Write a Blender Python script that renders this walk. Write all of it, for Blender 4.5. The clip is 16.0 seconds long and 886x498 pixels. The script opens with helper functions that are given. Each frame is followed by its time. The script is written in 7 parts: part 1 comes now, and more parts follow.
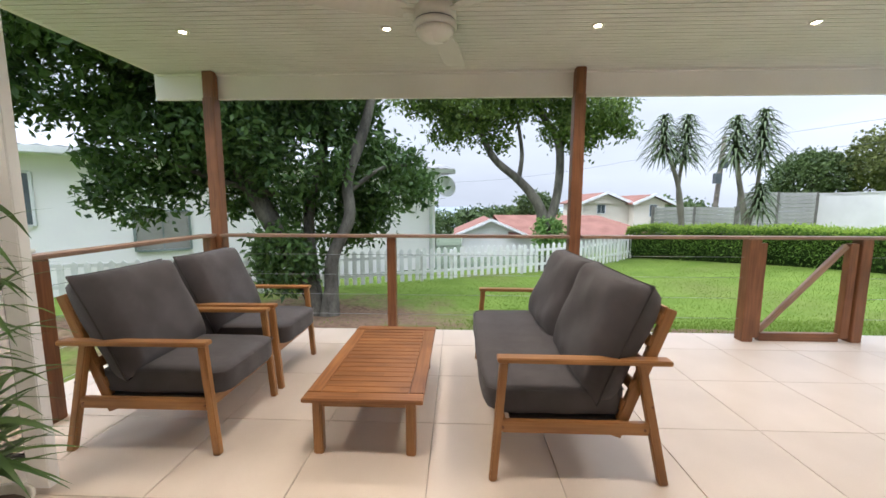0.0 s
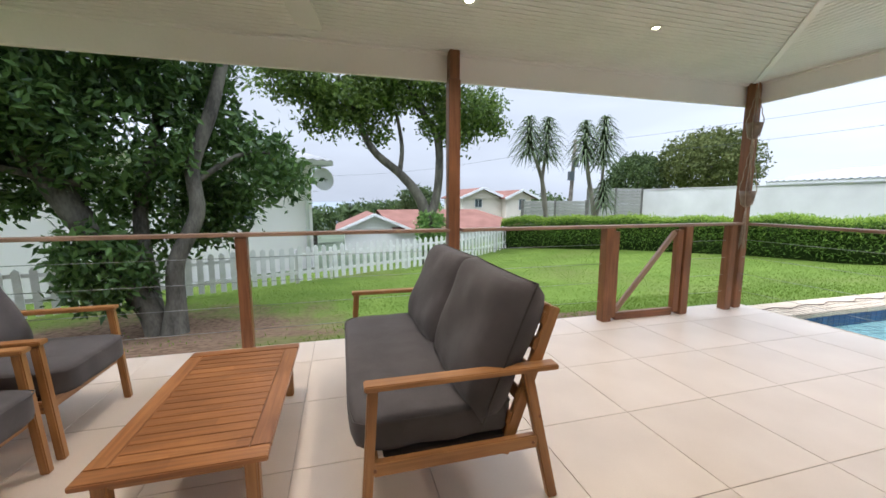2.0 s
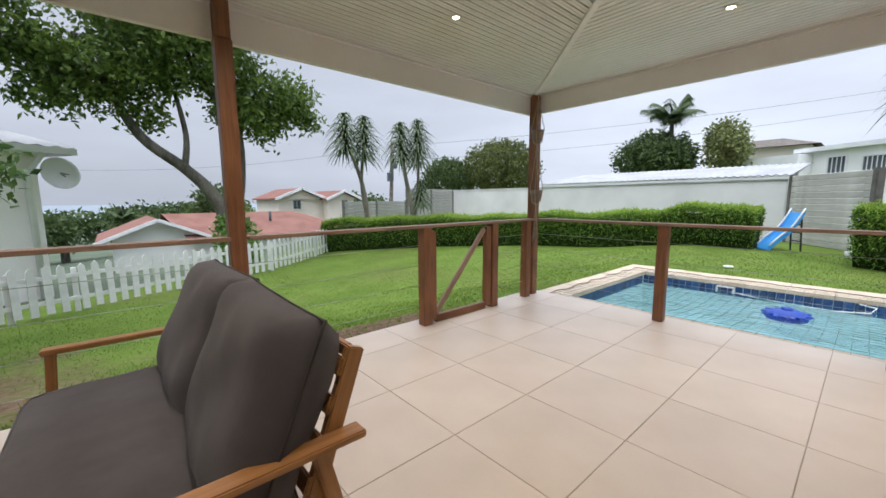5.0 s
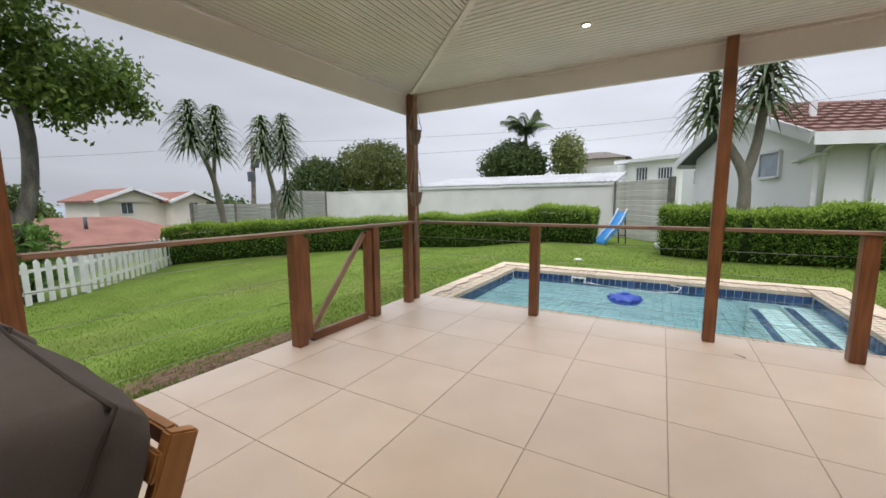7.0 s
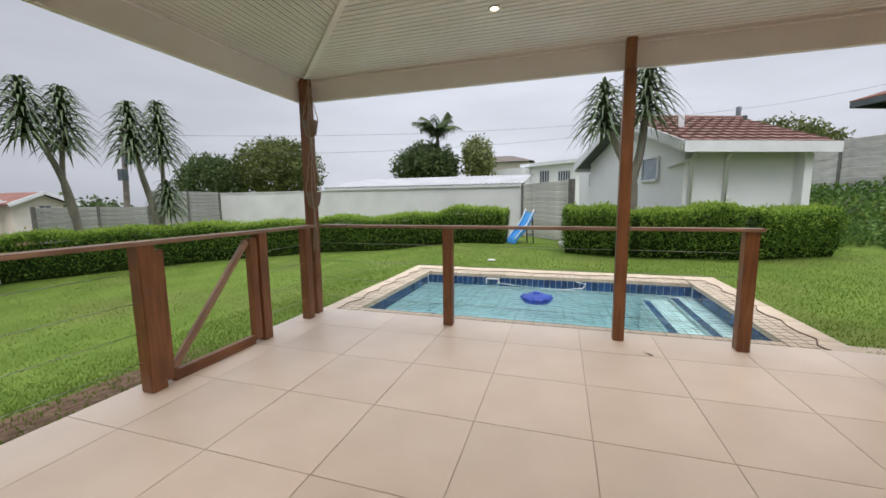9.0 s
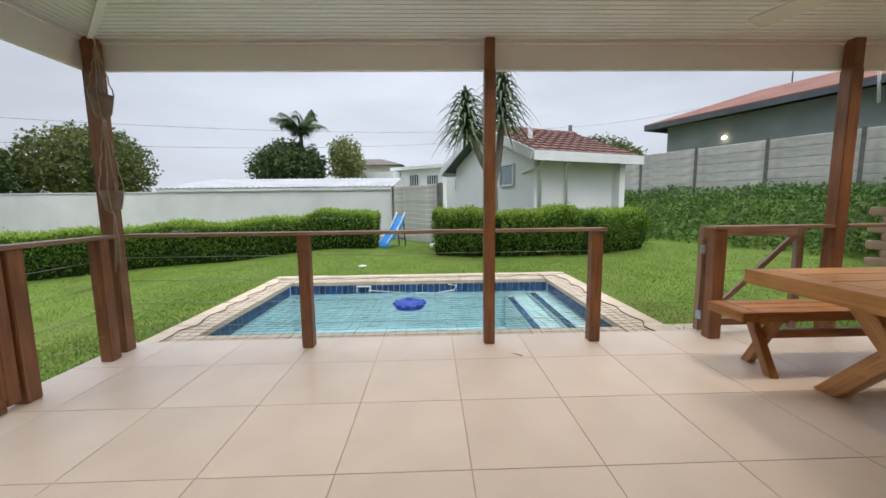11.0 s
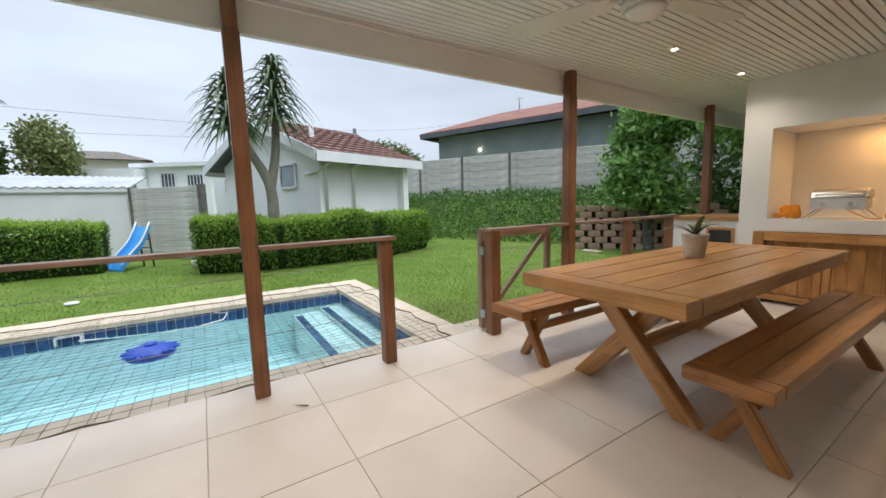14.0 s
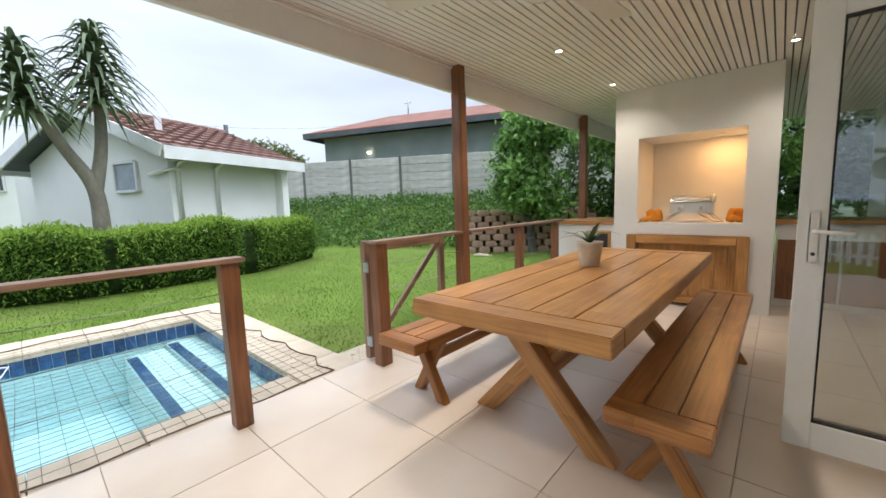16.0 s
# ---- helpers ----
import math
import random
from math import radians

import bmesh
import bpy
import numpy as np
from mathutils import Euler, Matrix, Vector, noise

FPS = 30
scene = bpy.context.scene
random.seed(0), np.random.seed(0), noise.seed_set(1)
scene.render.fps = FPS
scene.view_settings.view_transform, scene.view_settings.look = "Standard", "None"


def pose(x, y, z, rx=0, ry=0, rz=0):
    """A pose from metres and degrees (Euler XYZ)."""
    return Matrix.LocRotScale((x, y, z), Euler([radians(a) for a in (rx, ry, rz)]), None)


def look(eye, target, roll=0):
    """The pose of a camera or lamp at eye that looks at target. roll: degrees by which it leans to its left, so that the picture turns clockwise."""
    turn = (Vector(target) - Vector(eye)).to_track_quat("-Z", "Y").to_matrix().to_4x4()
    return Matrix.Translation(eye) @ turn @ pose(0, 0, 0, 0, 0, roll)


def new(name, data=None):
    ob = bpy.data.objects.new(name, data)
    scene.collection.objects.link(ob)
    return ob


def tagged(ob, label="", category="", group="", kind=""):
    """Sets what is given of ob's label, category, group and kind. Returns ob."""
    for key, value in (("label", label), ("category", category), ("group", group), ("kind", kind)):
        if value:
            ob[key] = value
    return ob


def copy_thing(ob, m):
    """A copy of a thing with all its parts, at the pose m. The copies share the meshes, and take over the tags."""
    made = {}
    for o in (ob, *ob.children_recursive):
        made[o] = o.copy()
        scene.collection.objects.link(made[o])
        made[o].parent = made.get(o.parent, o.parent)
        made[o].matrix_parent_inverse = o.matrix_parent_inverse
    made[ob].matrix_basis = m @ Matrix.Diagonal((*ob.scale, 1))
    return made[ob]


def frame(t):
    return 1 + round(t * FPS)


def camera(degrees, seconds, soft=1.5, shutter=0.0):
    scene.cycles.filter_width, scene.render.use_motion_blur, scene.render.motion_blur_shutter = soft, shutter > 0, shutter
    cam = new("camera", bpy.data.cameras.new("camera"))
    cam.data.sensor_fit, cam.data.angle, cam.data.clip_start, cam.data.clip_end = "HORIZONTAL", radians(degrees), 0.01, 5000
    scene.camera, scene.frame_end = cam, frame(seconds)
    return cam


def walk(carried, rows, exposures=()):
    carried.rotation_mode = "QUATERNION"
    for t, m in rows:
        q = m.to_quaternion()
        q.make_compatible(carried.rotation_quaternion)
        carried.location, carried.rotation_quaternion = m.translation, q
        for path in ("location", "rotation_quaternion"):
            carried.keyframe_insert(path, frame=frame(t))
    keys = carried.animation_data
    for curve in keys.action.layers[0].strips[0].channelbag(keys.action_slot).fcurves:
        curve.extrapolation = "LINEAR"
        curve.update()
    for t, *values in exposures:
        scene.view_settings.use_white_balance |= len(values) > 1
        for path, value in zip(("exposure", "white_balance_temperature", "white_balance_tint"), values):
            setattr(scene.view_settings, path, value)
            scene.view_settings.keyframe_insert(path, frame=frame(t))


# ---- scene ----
cam = camera(99.2, 16.0, soft=1.6)
PATH = [
    (0, (1.327, 0.985, 1.238), (1.253, 2.97, 1.003), 0.1),
    (0.5, (1.353, 1.095, 1.228), (1.432, 3.079, 0.993), 0.1),
    (1, (1.388, 1.161, 1.215), (1.579, 3.137, 0.975), 0.1),
    (1.5, (1.429, 1.231, 1.21), (1.765, 3.186, 0.956), 0.1),
    (2, (1.448, 1.321, 1.211), (1.967, 3.235, 0.95), -0.0),
    (2.5, (1.445, 1.401, 1.212), (2.142, 3.257, 0.949), -0.1),
    (3, (1.464, 1.453, 1.209), (2.318, 3.243, 0.945), -0.2),
    (3.5, (1.548, 1.522, 1.201), (2.543, 3.236, 0.935), -0.3),
    (6, (1.863, 1.808, 1.192), (3.397, 3.066, 0.938), -0.3),
    (6.5, (1.892, 1.87, 1.199), (3.544, 2.968, 0.945), -0.3),
    (7, (1.946, 1.889, 1.19), (3.663, 2.884, 0.939), -0.4),
    (7.5, (2.047, 1.928, 1.185), (3.819, 2.821, 0.933), -0.5),
    (8, (2.155, 1.967, 1.178), (3.964, 2.782, 0.928), -0.5),
    (8.5, (2.237, 1.976, 1.174), (4.082, 2.708, 0.929), -0.5),
    (9, (2.327, 1.98, 1.179), (4.221, 2.573, 0.933), -0.6),
    (9.5, (2.416, 2.019, 1.178), (4.357, 2.432, 0.931), -0.6),
    (12, (2.832, 1.869, 1.159), (4.782, 1.482, 0.926), -1.05),
    (12.5, (2.922, 1.82, 1.177), (4.823, 1.245, 0.939), -1.25),
    (13, (3.02, 1.8, 1.186), (4.855, 1.04, 0.947), -1.3),
    (13.5, (3.091, 1.787, 1.19), (4.826, 0.822, 0.948), -1.5),
    (14, (3.167, 1.717, 1.194), (4.846, 0.657, 0.951), -1.6),
    (14.5, (3.261, 1.596, 1.2), (4.871, 0.432, 0.967), -1.7),
    (15, (3.32, 1.497, 1.2), (4.862, 0.244, 0.972), -1.7),
    (15.5, (3.395, 1.416, 1.2), (4.854, 0.068, 0.97), -1.8),
    (16, (3.513, 1.332, 1.211), (4.837, -0.148, 0.975), -1.9),
]
walk(cam, [(t, look(eye, target, roll)) for t, eye, target, roll in PATH], [(0.0, 0.72, 6050, 12), (3.5, 0.36, 5950, 11), (7.0, 0.04, 6550, 13), (9.0, -0.05, 6550, 13), (12.0, 0.07, 6250, 10), (14.5, 0.22, 6100, 8), (16.0, 0.46, 6100, 8)])

# ---- light ----
world = bpy.data.worlds.new("overcast_sky")
scene.world = world
world.use_nodes = True
wn = world.node_tree.nodes
wl = world.node_tree.links
bg = wn["Background"]
sky = wn.new("ShaderNodeTexSky")
sky.sky_type = "NISHITA"
sky.sun_disc = False
sky.sun_elevation, sky.sun_rotation = radians(62.7), radians(236.3)
sky.air_density, sky.dust_density, sky.ozone_density = 1.0, 4.0, 1.0
grey = wn.new("ShaderNodeHueSaturation")
grey.inputs["Saturation"].default_value = 0.28
cloud_at = wn.new("ShaderNodeTexCoord")
cloud_map = wn.new("ShaderNodeMapping")
cloud_map.inputs["Scale"].default_value = (1, 1, 4)
cloud = wn.new("ShaderNodeTexNoise")
cloud.inputs["Scale"].default_value = 2.2
cloud.inputs["Detail"].default_value = 5
cloud_ramp = wn.new("ShaderNodeMapRange")
cloud_ramp.inputs["From Min"].default_value, cloud_ramp.inputs["From Max"].default_value = 0.3, 0.7
cloud_ramp.inputs["To Min"].default_value, cloud_ramp.inputs["To Max"].default_value = 0.9, 1.1
deck_cloud = wn.new("ShaderNodeMixRGB")
deck_cloud.inputs[0].default_value = 0.72
deck_cloud.inputs[2].default_value = (7.7, 8.25, 9.2, 1)
shade = wn.new("ShaderNodeVectorMath")
shade.operation = "SCALE"
wl.new(sky.outputs[0], grey.inputs["Color"])
wl.new(grey.outputs[0], deck_cloud.inputs[1])
wl.new(cloud_at.outputs["Generated"], cloud_map.inputs["Vector"])
wl.new(cloud_map.outputs[0], cloud.inputs["Vector"])
wl.new(cloud.outputs["Fac"], cloud_ramp.inputs["Value"])
wl.new(deck_cloud.outputs[0], shade.inputs[0])
# an overcast sky is brightest overhead
split = wn.new("ShaderNodeSeparateXYZ")
zenith = wn.new("ShaderNodeMapRange")
zenith.interpolation_type = "SMOOTHSTEP"
zenith.inputs["From Min"].default_value, zenith.inputs["From Max"].default_value = 0.3, 0.95
zenith.inputs["To Min"].default_value, zenith.inputs["To Max"].default_value = 0.8, 3.2
both = wn.new("ShaderNodeMath")
both.operation = "MULTIPLY"
wl.new(cloud_at.outputs["Generated"], split.inputs[0])
wl.new(split.outputs["Z"], zenith.inputs["Value"])
wl.new(zenith.outputs[0], both.inputs[0])
wl.new(cloud_ramp.outputs[0], both.inputs[1])
# the cloud is thinner over the garden's far side
lean_x = wn.new("ShaderNodeVectorMath")
lean_x.operation = "DOT_PRODUCT"
lean_x.inputs[1].default_value = (0.98, 0.1, 0)
wl.new(cloud_at.outputs["Generated"], lean_x.inputs[0])
thin = wn.new("ShaderNodeMapRange")
thin.inputs["From Min"].default_value, thin.inputs["From Max"].default_value = 0.45, 0.95
thin.inputs["To Min"].default_value, thin.inputs["To Max"].default_value = 0.94, 1.3
wl.new(lean_x.outputs["Value"], thin.inputs["Value"])
whole = wn.new("ShaderNodeMath")
whole.operation = "MULTIPLY"
wl.new(both.outputs[0], whole.inputs[0])
wl.new(thin.outputs[0], whole.inputs[1])
wl.new(whole.outputs[0], shade.inputs["Scale"])
wl.new(shade.outputs[0], bg.inputs["Color"])
bg.inputs["Strength"].default_value = 0.107

sun_data = bpy.data.lights.new("sun", "SUN")
sun_data.energy, sun_data.angle, sun_data.color = 0.9, radians(25), (1.0, 0.96, 0.9)
sun = new("sun", sun_data)
sun.matrix_world = look((0, 0, 30), (12, 8, 2))


# ---- materials ----
def shader(name):
    m = bpy.data.materials.new(name)
    m.use_nodes = True
    return m, m.node_tree.nodes, m.node_tree.links, m.node_tree.nodes["Principled BSDF"]


def surface(name, c1, c2, scale=6.0, rough=0.6, bump=0.15, fine=80.0, metal=0.0, stretch=(1, 1, 1), spots=None, vary=0.0, spec=0.5, rough2=None, coord="Object"):
    """Two colours mixed by broad noise, with fine grain, fine relief and uneven gloss."""
    m, n, l, b = shader(name)
    at = n.new("ShaderNodeTexCoord")
    mp = n.new("ShaderNodeMapping")
    mp.inputs["Scale"].default_value = stretch
    l.new(at.outputs[coord], mp.inputs["Vector"])
    broad, grain = n.new("ShaderNodeTexNoise"), n.new("ShaderNodeTexNoise")
    broad.inputs["Scale"].default_value, broad.inputs["Detail"].default_value = scale, 6
    grain.inputs["Scale"].default_value, grain.inputs["Detail"].default_value = fine, 3
    l.new(mp.outputs[0], broad.inputs["Vector"])
    l.new(mp.outputs[0], grain.inputs["Vector"])
    mix = n.new("ShaderNodeMath")
    mix.operation = "MULTIPLY_ADD"
    mix.inputs[1].default_value, mix.inputs[2].default_value = 0.35, -0.18
    l.new(grain.outputs["Fac"], mix.inputs[0])
    add = n.new("ShaderNodeMath")
    l.new(mix.outputs[0], add.inputs[0])
    l.new(broad.outputs["Fac"], add.inputs[1])
    ramp = n.new("ShaderNodeValToRGB")
    ramp.color_ramp.elements[0].position, ramp.color_ramp.elements[1].position = 0.32, 0.7
    ramp.color_ramp.elements[0].color, ramp.color_ramp.elements[1].color = (*c1, 1), (*c2, 1)
    l.new(add.outputs[0], ramp.inputs[0])
    colour = ramp.outputs[0]
    if vary:
        info = n.new("ShaderNodeObjectInfo")
        hsv = n.new("ShaderNodeHueSaturation")
        rng = n.new("ShaderNodeMapRange")
        rng.inputs["To Min"].default_value, rng.inputs["To Max"].default_value = 1 - vary, 1 + vary
        l.new(info.outputs["Random"], rng.inputs["Value"])
        l.new(rng.outputs[0], hsv.inputs["Value"])
        l.new(colour, hsv.inputs["Color"])
        colour = hsv.outputs[0]
    if spots:
        dirt = n.new("ShaderNodeTexNoise")
        dirt.inputs["Scale"].default_value, dirt.inputs["Detail"].default_value = scale * 0.35, 8
        l.new(at.outputs[coord], dirt.inputs["Vector"])
        cut = n.new("ShaderNodeMapRange")
        cut.inputs["From Min"].default_value, cut.inputs["From Max"].default_value = 0.52, 0.72
        cut.inputs["To Max"].default_value = spots[3]
        l.new(dirt.outputs["Fac"], cut.inputs["Value"])
        over = n.new("ShaderNodeMixRGB")
        over.inputs[2].default_value = (*spots[:3], 1)
        l.new(cut.outputs[0], over.inputs[0])
        l.new(colour, over.inputs[1])
        colour = over.outputs[0]
    l.new(colour, b.inputs["Base Color"])
    r = n.new("ShaderNodeMapRange")
    r.inputs["To Min"].default_value = rough
    r.inputs["To Max"].default_value = rough2 if rough2 else min(1, rough + 0.18)
    l.new(broad.outputs["Fac"], r.inputs["Value"])
    l.new(r.outputs[0], b.inputs["Roughness"])
    b.inputs["Metallic"].default_value = metal
    b.inputs["Specular IOR Level"].default_value = spec
    if bump:
        bp = n.new("ShaderNodeBump")
        bp.inputs["Strength"].default_value, bp.inputs["Distance"].default_value = bump, 0.01
        l.new(add.outputs[0], bp.inputs["Height"])
        l.new(bp.outputs[0], b.inputs["Normal"])
    return m


def wood(name, dark, light, rough=0.45, vary=0.12, staves=0.0):
    """Grain along the length of each piece, by its own map; staves glued side by side where given."""
    m, n, l, b = shader(name)
    at = n.new("ShaderNodeUVMap")
    mp = n.new("ShaderNodeMapping")
    mp.inputs["Scale"].default_value = (1.2, 22, 1)
    l.new(at.outputs[0], mp.inputs["Vector"])
    fibre, cloudy = n.new("ShaderNodeTexNoise"), n.new("ShaderNodeTexNoise")
    fibre.inputs["Scale"].default_value, fibre.inputs["Detail"].default_value, fibre.inputs["Distortion"].default_value = 2.5, 7, 0.6
    cloudy.inputs["Scale"].default_value, cloudy.inputs["Detail"].default_value = 3.0, 4
    l.new(mp.outputs[0], fibre.inputs["Vector"])
    l.new(at.outputs[0], cloudy.inputs["Vector"])
    mean = n.new("ShaderNodeMath")
    mean.operation = "MULTIPLY_ADD"
    mean.inputs[1].default_value = 0.45
    l.new(cloudy.outputs["Fac"], mean.inputs[0])
    half = n.new("ShaderNodeMath")
    half.operation = "MULTIPLY"
    half.inputs[1].default_value = 0.55
    l.new(fibre.outputs["Fac"], half.inputs[0])
    l.new(half.outputs[0], mean.inputs[2])
    ramp = n.new("ShaderNodeValToRGB")
    ramp.color_ramp.elements[0].position, ramp.color_ramp.elements[1].position = 0.34, 0.66
    ramp.color_ramp.elements[0].color, ramp.color_ramp.elements[1].color = (*dark, 1), (*light, 1)
    l.new(mean.outputs[0], ramp.inputs[0])
    rng, hsv = n.new("ShaderNodeMapRange"), n.new("ShaderNodeHueSaturation")
    info = n.new("ShaderNodeNewGeometry")
    rng.inputs["To Min"].default_value, rng.inputs["To Max"].default_value = 1 - vary, 1 + vary
    l.new(info.outputs["Random Per Island"], rng.inputs["Value"])
    l.new(rng.outputs[0], hsv.inputs["Value"])
    grain = ramp.outputs[0]
    if staves:
        glue, tint = n.new("ShaderNodeTexBrick"), n.new("ShaderNodeMixRGB")
        glue.inputs["Scale"].default_value = 1.0
        glue.inputs["Brick Width"].default_value, glue.inputs["Row Height"].default_value = 0.42, 0.062
        glue.inputs["Mortar Size"].default_value = 0.0
        glue.inputs["Color1"].default_value = (1 - staves, 1 - 1.15 * staves, 1 - 1.3 * staves, 1)
        glue.inputs["Color2"].default_value = (1 + staves, 1 + staves, 1 + 0.8 * staves, 1)
        l.new(at.outputs[0], glue.inputs["Vector"])
        tint.blend_type = "MULTIPLY"
        tint.inputs[0].default_value = 1.0
        l.new(grain, tint.inputs[1])
        l.new(glue.outputs["Color"], tint.inputs[2])
        grain = tint.outputs[0]
    l.new(grain, hsv.inputs["Color"])
    l.new(hsv.outputs[0], b.inputs["Base Color"])
    b.inputs["Roughness"].default_value = rough
    bp = n.new("ShaderNodeBump")
    bp.inputs["Strength"].default_value, bp.inputs["Distance"].default_value = 0.2, 0.004
    l.new(fibre.outputs["Fac"], bp.inputs["Height"])
    l.new(bp.outputs[0], b.inputs["Normal"])
    return m


def foliage(name, dark, light, rough=0.45, through_leaf=0.25, gloss=0.3):
    """Leaves that differ from one another, with light shining through."""
    m, n, l, b = shader(name)
    info = n.new("ShaderNodeNewGeometry")
    at, noise_n = n.new("ShaderNodeTexCoord"), n.new("ShaderNodeTexNoise")
    noise_n.inputs["Scale"].default_value = 0.9
    l.new(at.outputs["Object"], noise_n.inputs["Vector"])
    mean = n.new("ShaderNodeMath")
    mean.operation = "MULTIPLY_ADD"
    mean.inputs[1].default_value = 0.6
    l.new(info.outputs["Random Per Island"], mean.inputs[0])
    half = n.new("ShaderNodeMath")
    half.operation = "MULTIPLY"
    half.inputs[1].default_value = 0.4
    l.new(noise_n.outputs["Fac"], half.inputs[0])
    l.new(half.outputs[0], mean.inputs[2])
    ramp = n.new("ShaderNodeValToRGB")
    ramp.color_ramp.elements[0].position, ramp.color_ramp.elements[1].position = 0.15, 0.85
    ramp.color_ramp.elements[0].color, ramp.color_ramp.elements[1].color = (*dark, 1), (*light, 1)
    l.new(mean.outputs[0], ramp.inputs[0])
    l.new(ramp.outputs[0], b.inputs["Base Color"])
    b.inputs["Roughness"].default_value = rough
    b.inputs["Specular IOR Level"].default_value = gloss
    clear = n.new("ShaderNodeBsdfTranslucent")
    l.new(ramp.outputs[0], clear.inputs["Color"])
    blend = n.new("ShaderNodeMixShader")
    blend.inputs[0].default_value = through_leaf
    l.new(b.outputs[0], blend.inputs[1])
    l.new(clear.outputs[0], blend.inputs[2])
    l.new(blend.outputs[0], n["Material Output"].inputs["Surface"])
    return m


def glowing(name, colour, strength):
    m, n, l, b = shader(name)
    b.inputs["Base Color"].default_value = (*colour, 1)
    b.inputs["Emission Color"].default_value = (*colour, 1)
    b.inputs["Emission Strength"].default_value = strength
    return m


def clear_glass(name, tint=(0.62, 0.67, 0.67)):
    m, n, l, b = shader(name)
    b.inputs["Base Color"].default_value = (*tint, 1)
    b.inputs["Roughness"].default_value = 0.02
    b.inputs["IOR"].default_value = 2.1
    b.inputs["Transmission Weight"].default_value = 1.0
    return m


def pool_water(name):
    """Clear, faintly green water: tinted and see-through, with a rippled glossy skin."""
    m, n, l, b = shader(name)
    n.remove(b)
    clear, gloss, mix, fr = n.new("ShaderNodeBsdfTransparent"), n.new("ShaderNodeBsdfGlossy"), n.new("ShaderNodeMixShader"), n.new("ShaderNodeFresnel")
    clear.inputs["Color"].default_value = (0.80, 0.95, 0.955, 1)
    gloss.inputs["Roughness"].default_value = 0.04
    fr.inputs["IOR"].default_value = 1.33
    at, rip, wave = n.new("ShaderNodeTexCoord"), n.new("ShaderNodeTexNoise"), n.new("ShaderNodeTexNoise")
    rip.inputs["Scale"].default_value, rip.inputs["Detail"].default_value = 6.0, 3
    wave.inputs["Scale"].default_value = 1.6
    l.new(at.outputs["Object"], rip.inputs["Vector"])
    l.new(at.outputs["Object"], wave.inputs["Vector"])
    add = n.new("ShaderNodeMath")
    l.new(rip.outputs["Fac"], add.inputs[0])
    l.new(wave.outputs["Fac"], add.inputs[1])
    bp = n.new("ShaderNodeBump")
    bp.inputs["Strength"].default_value, bp.inputs["Distance"].default_value = 0.6, 0.045
    l.new(add.outputs[0], bp.inputs["Height"])
    l.new(bp.outputs[0], gloss.inputs["Normal"])
    l.new(bp.outputs[0], fr.inputs["Normal"])
    l.new(fr.outputs[0], mix.inputs[0])
    l.new(clear.outputs[0], mix.inputs[1])
    l.new(gloss.outputs[0], mix.inputs[2])
    l.new(mix.outputs[0], n["Material Output"].inputs["Surface"])
    return m


M_TILE = surface("porcelain_tile", (0.60, 0.51, 0.42), (0.67, 0.58, 0.49), 2.2, 0.28, 0.02, 160, vary=0.025, rough2=0.42)
M_GROUT = surface("grout", (0.40, 0.335, 0.275), (0.50, 0.425, 0.36), 9, 0.8, 0.1, 90)
M_CONC = surface("screed", (0.42, 0.38, 0.33), (0.52, 0.48, 0.42), 3, 0.8, 0.2, 60)
M_BOARD = surface("white_ceiling_paint", (0.71, 0.695, 0.67), (0.77, 0.755, 0.73), 3, 0.45, 0.03, 60)
M_WHITE = surface("white_wall_paint", (0.72, 0.71, 0.69), (0.79, 0.78, 0.76), 1.6, 0.75, 0.12, 120)
M_BEAM = surface("white_beam_paint", (0.75, 0.73, 0.71), (0.81, 0.79, 0.77), 2.0, 0.55, 0.05, 60)
M_POST = wood("stained_post", (0.12, 0.047, 0.02), (0.27, 0.115, 0.05), 0.42, 0.12)
M_RAIL = wood("weathered_rail", (0.17, 0.095, 0.06), (0.36, 0.235, 0.16), 0.45, 0.1)
M_ACACIA = wood("oiled_acacia", (0.285, 0.127, 0.038), (0.53, 0.28, 0.10), 0.3, 0.12, 0.16)
M_BENCHW = wood("dark_oiled_acacia", (0.215, 0.085, 0.025), (0.43, 0.20, 0.064), 0.3, 0.14, 0.16)
M_TEAK = wood("orange_oiled_slats", (0.165, 0.066, 0.024), (0.35, 0.158, 0.06), 0.32, 0.2, 0.14)
M_FRAMEW = wood("teak_seat_frame", (0.22, 0.098, 0.032), (0.41, 0.205, 0.074), 0.38, 0.1)
M_CLOTH = surface("charcoal_canvas", (0.066, 0.060, 0.063), (0.094, 0.087, 0.091), 7, 0.85, 0.35, 420, spec=0.2)
M_CLOTH.node_tree.nodes["Principled BSDF"].inputs["Sheen Weight"].default_value = 0.1
M_PIPING = surface("charcoal_piping", (0.045, 0.04, 0.04), (0.065, 0.058, 0.058), 9, 0.85, 0.2, 300, spec=0.2)
M_STEEL = surface("brushed_steel", (0.5, 0.5, 0.5), (0.62, 0.62, 0.61), 4, 0.25, 0.03, 200, metal=1.0)
M_DARK = surface("black_rubber", (0.012, 0.012, 0.012), (0.03, 0.03, 0.03), 8, 0.6, 0.05, 100)
M_WIRE = surface("steel_cable", (0.25, 0.25, 0.24), (0.38, 0.38, 0.37), 8, 0.35, 0, 90, metal=1.0)
M_FAN = surface("white_fan_enamel", (0.62, 0.60, 0.56), (0.68, 0.66, 0.62), 3, 0.3, 0, 60)
M_OPAL = surface("opal_glass", (0.72, 0.70, 0.66), (0.78, 0.76, 0.72), 3, 0.2, 0, 60)
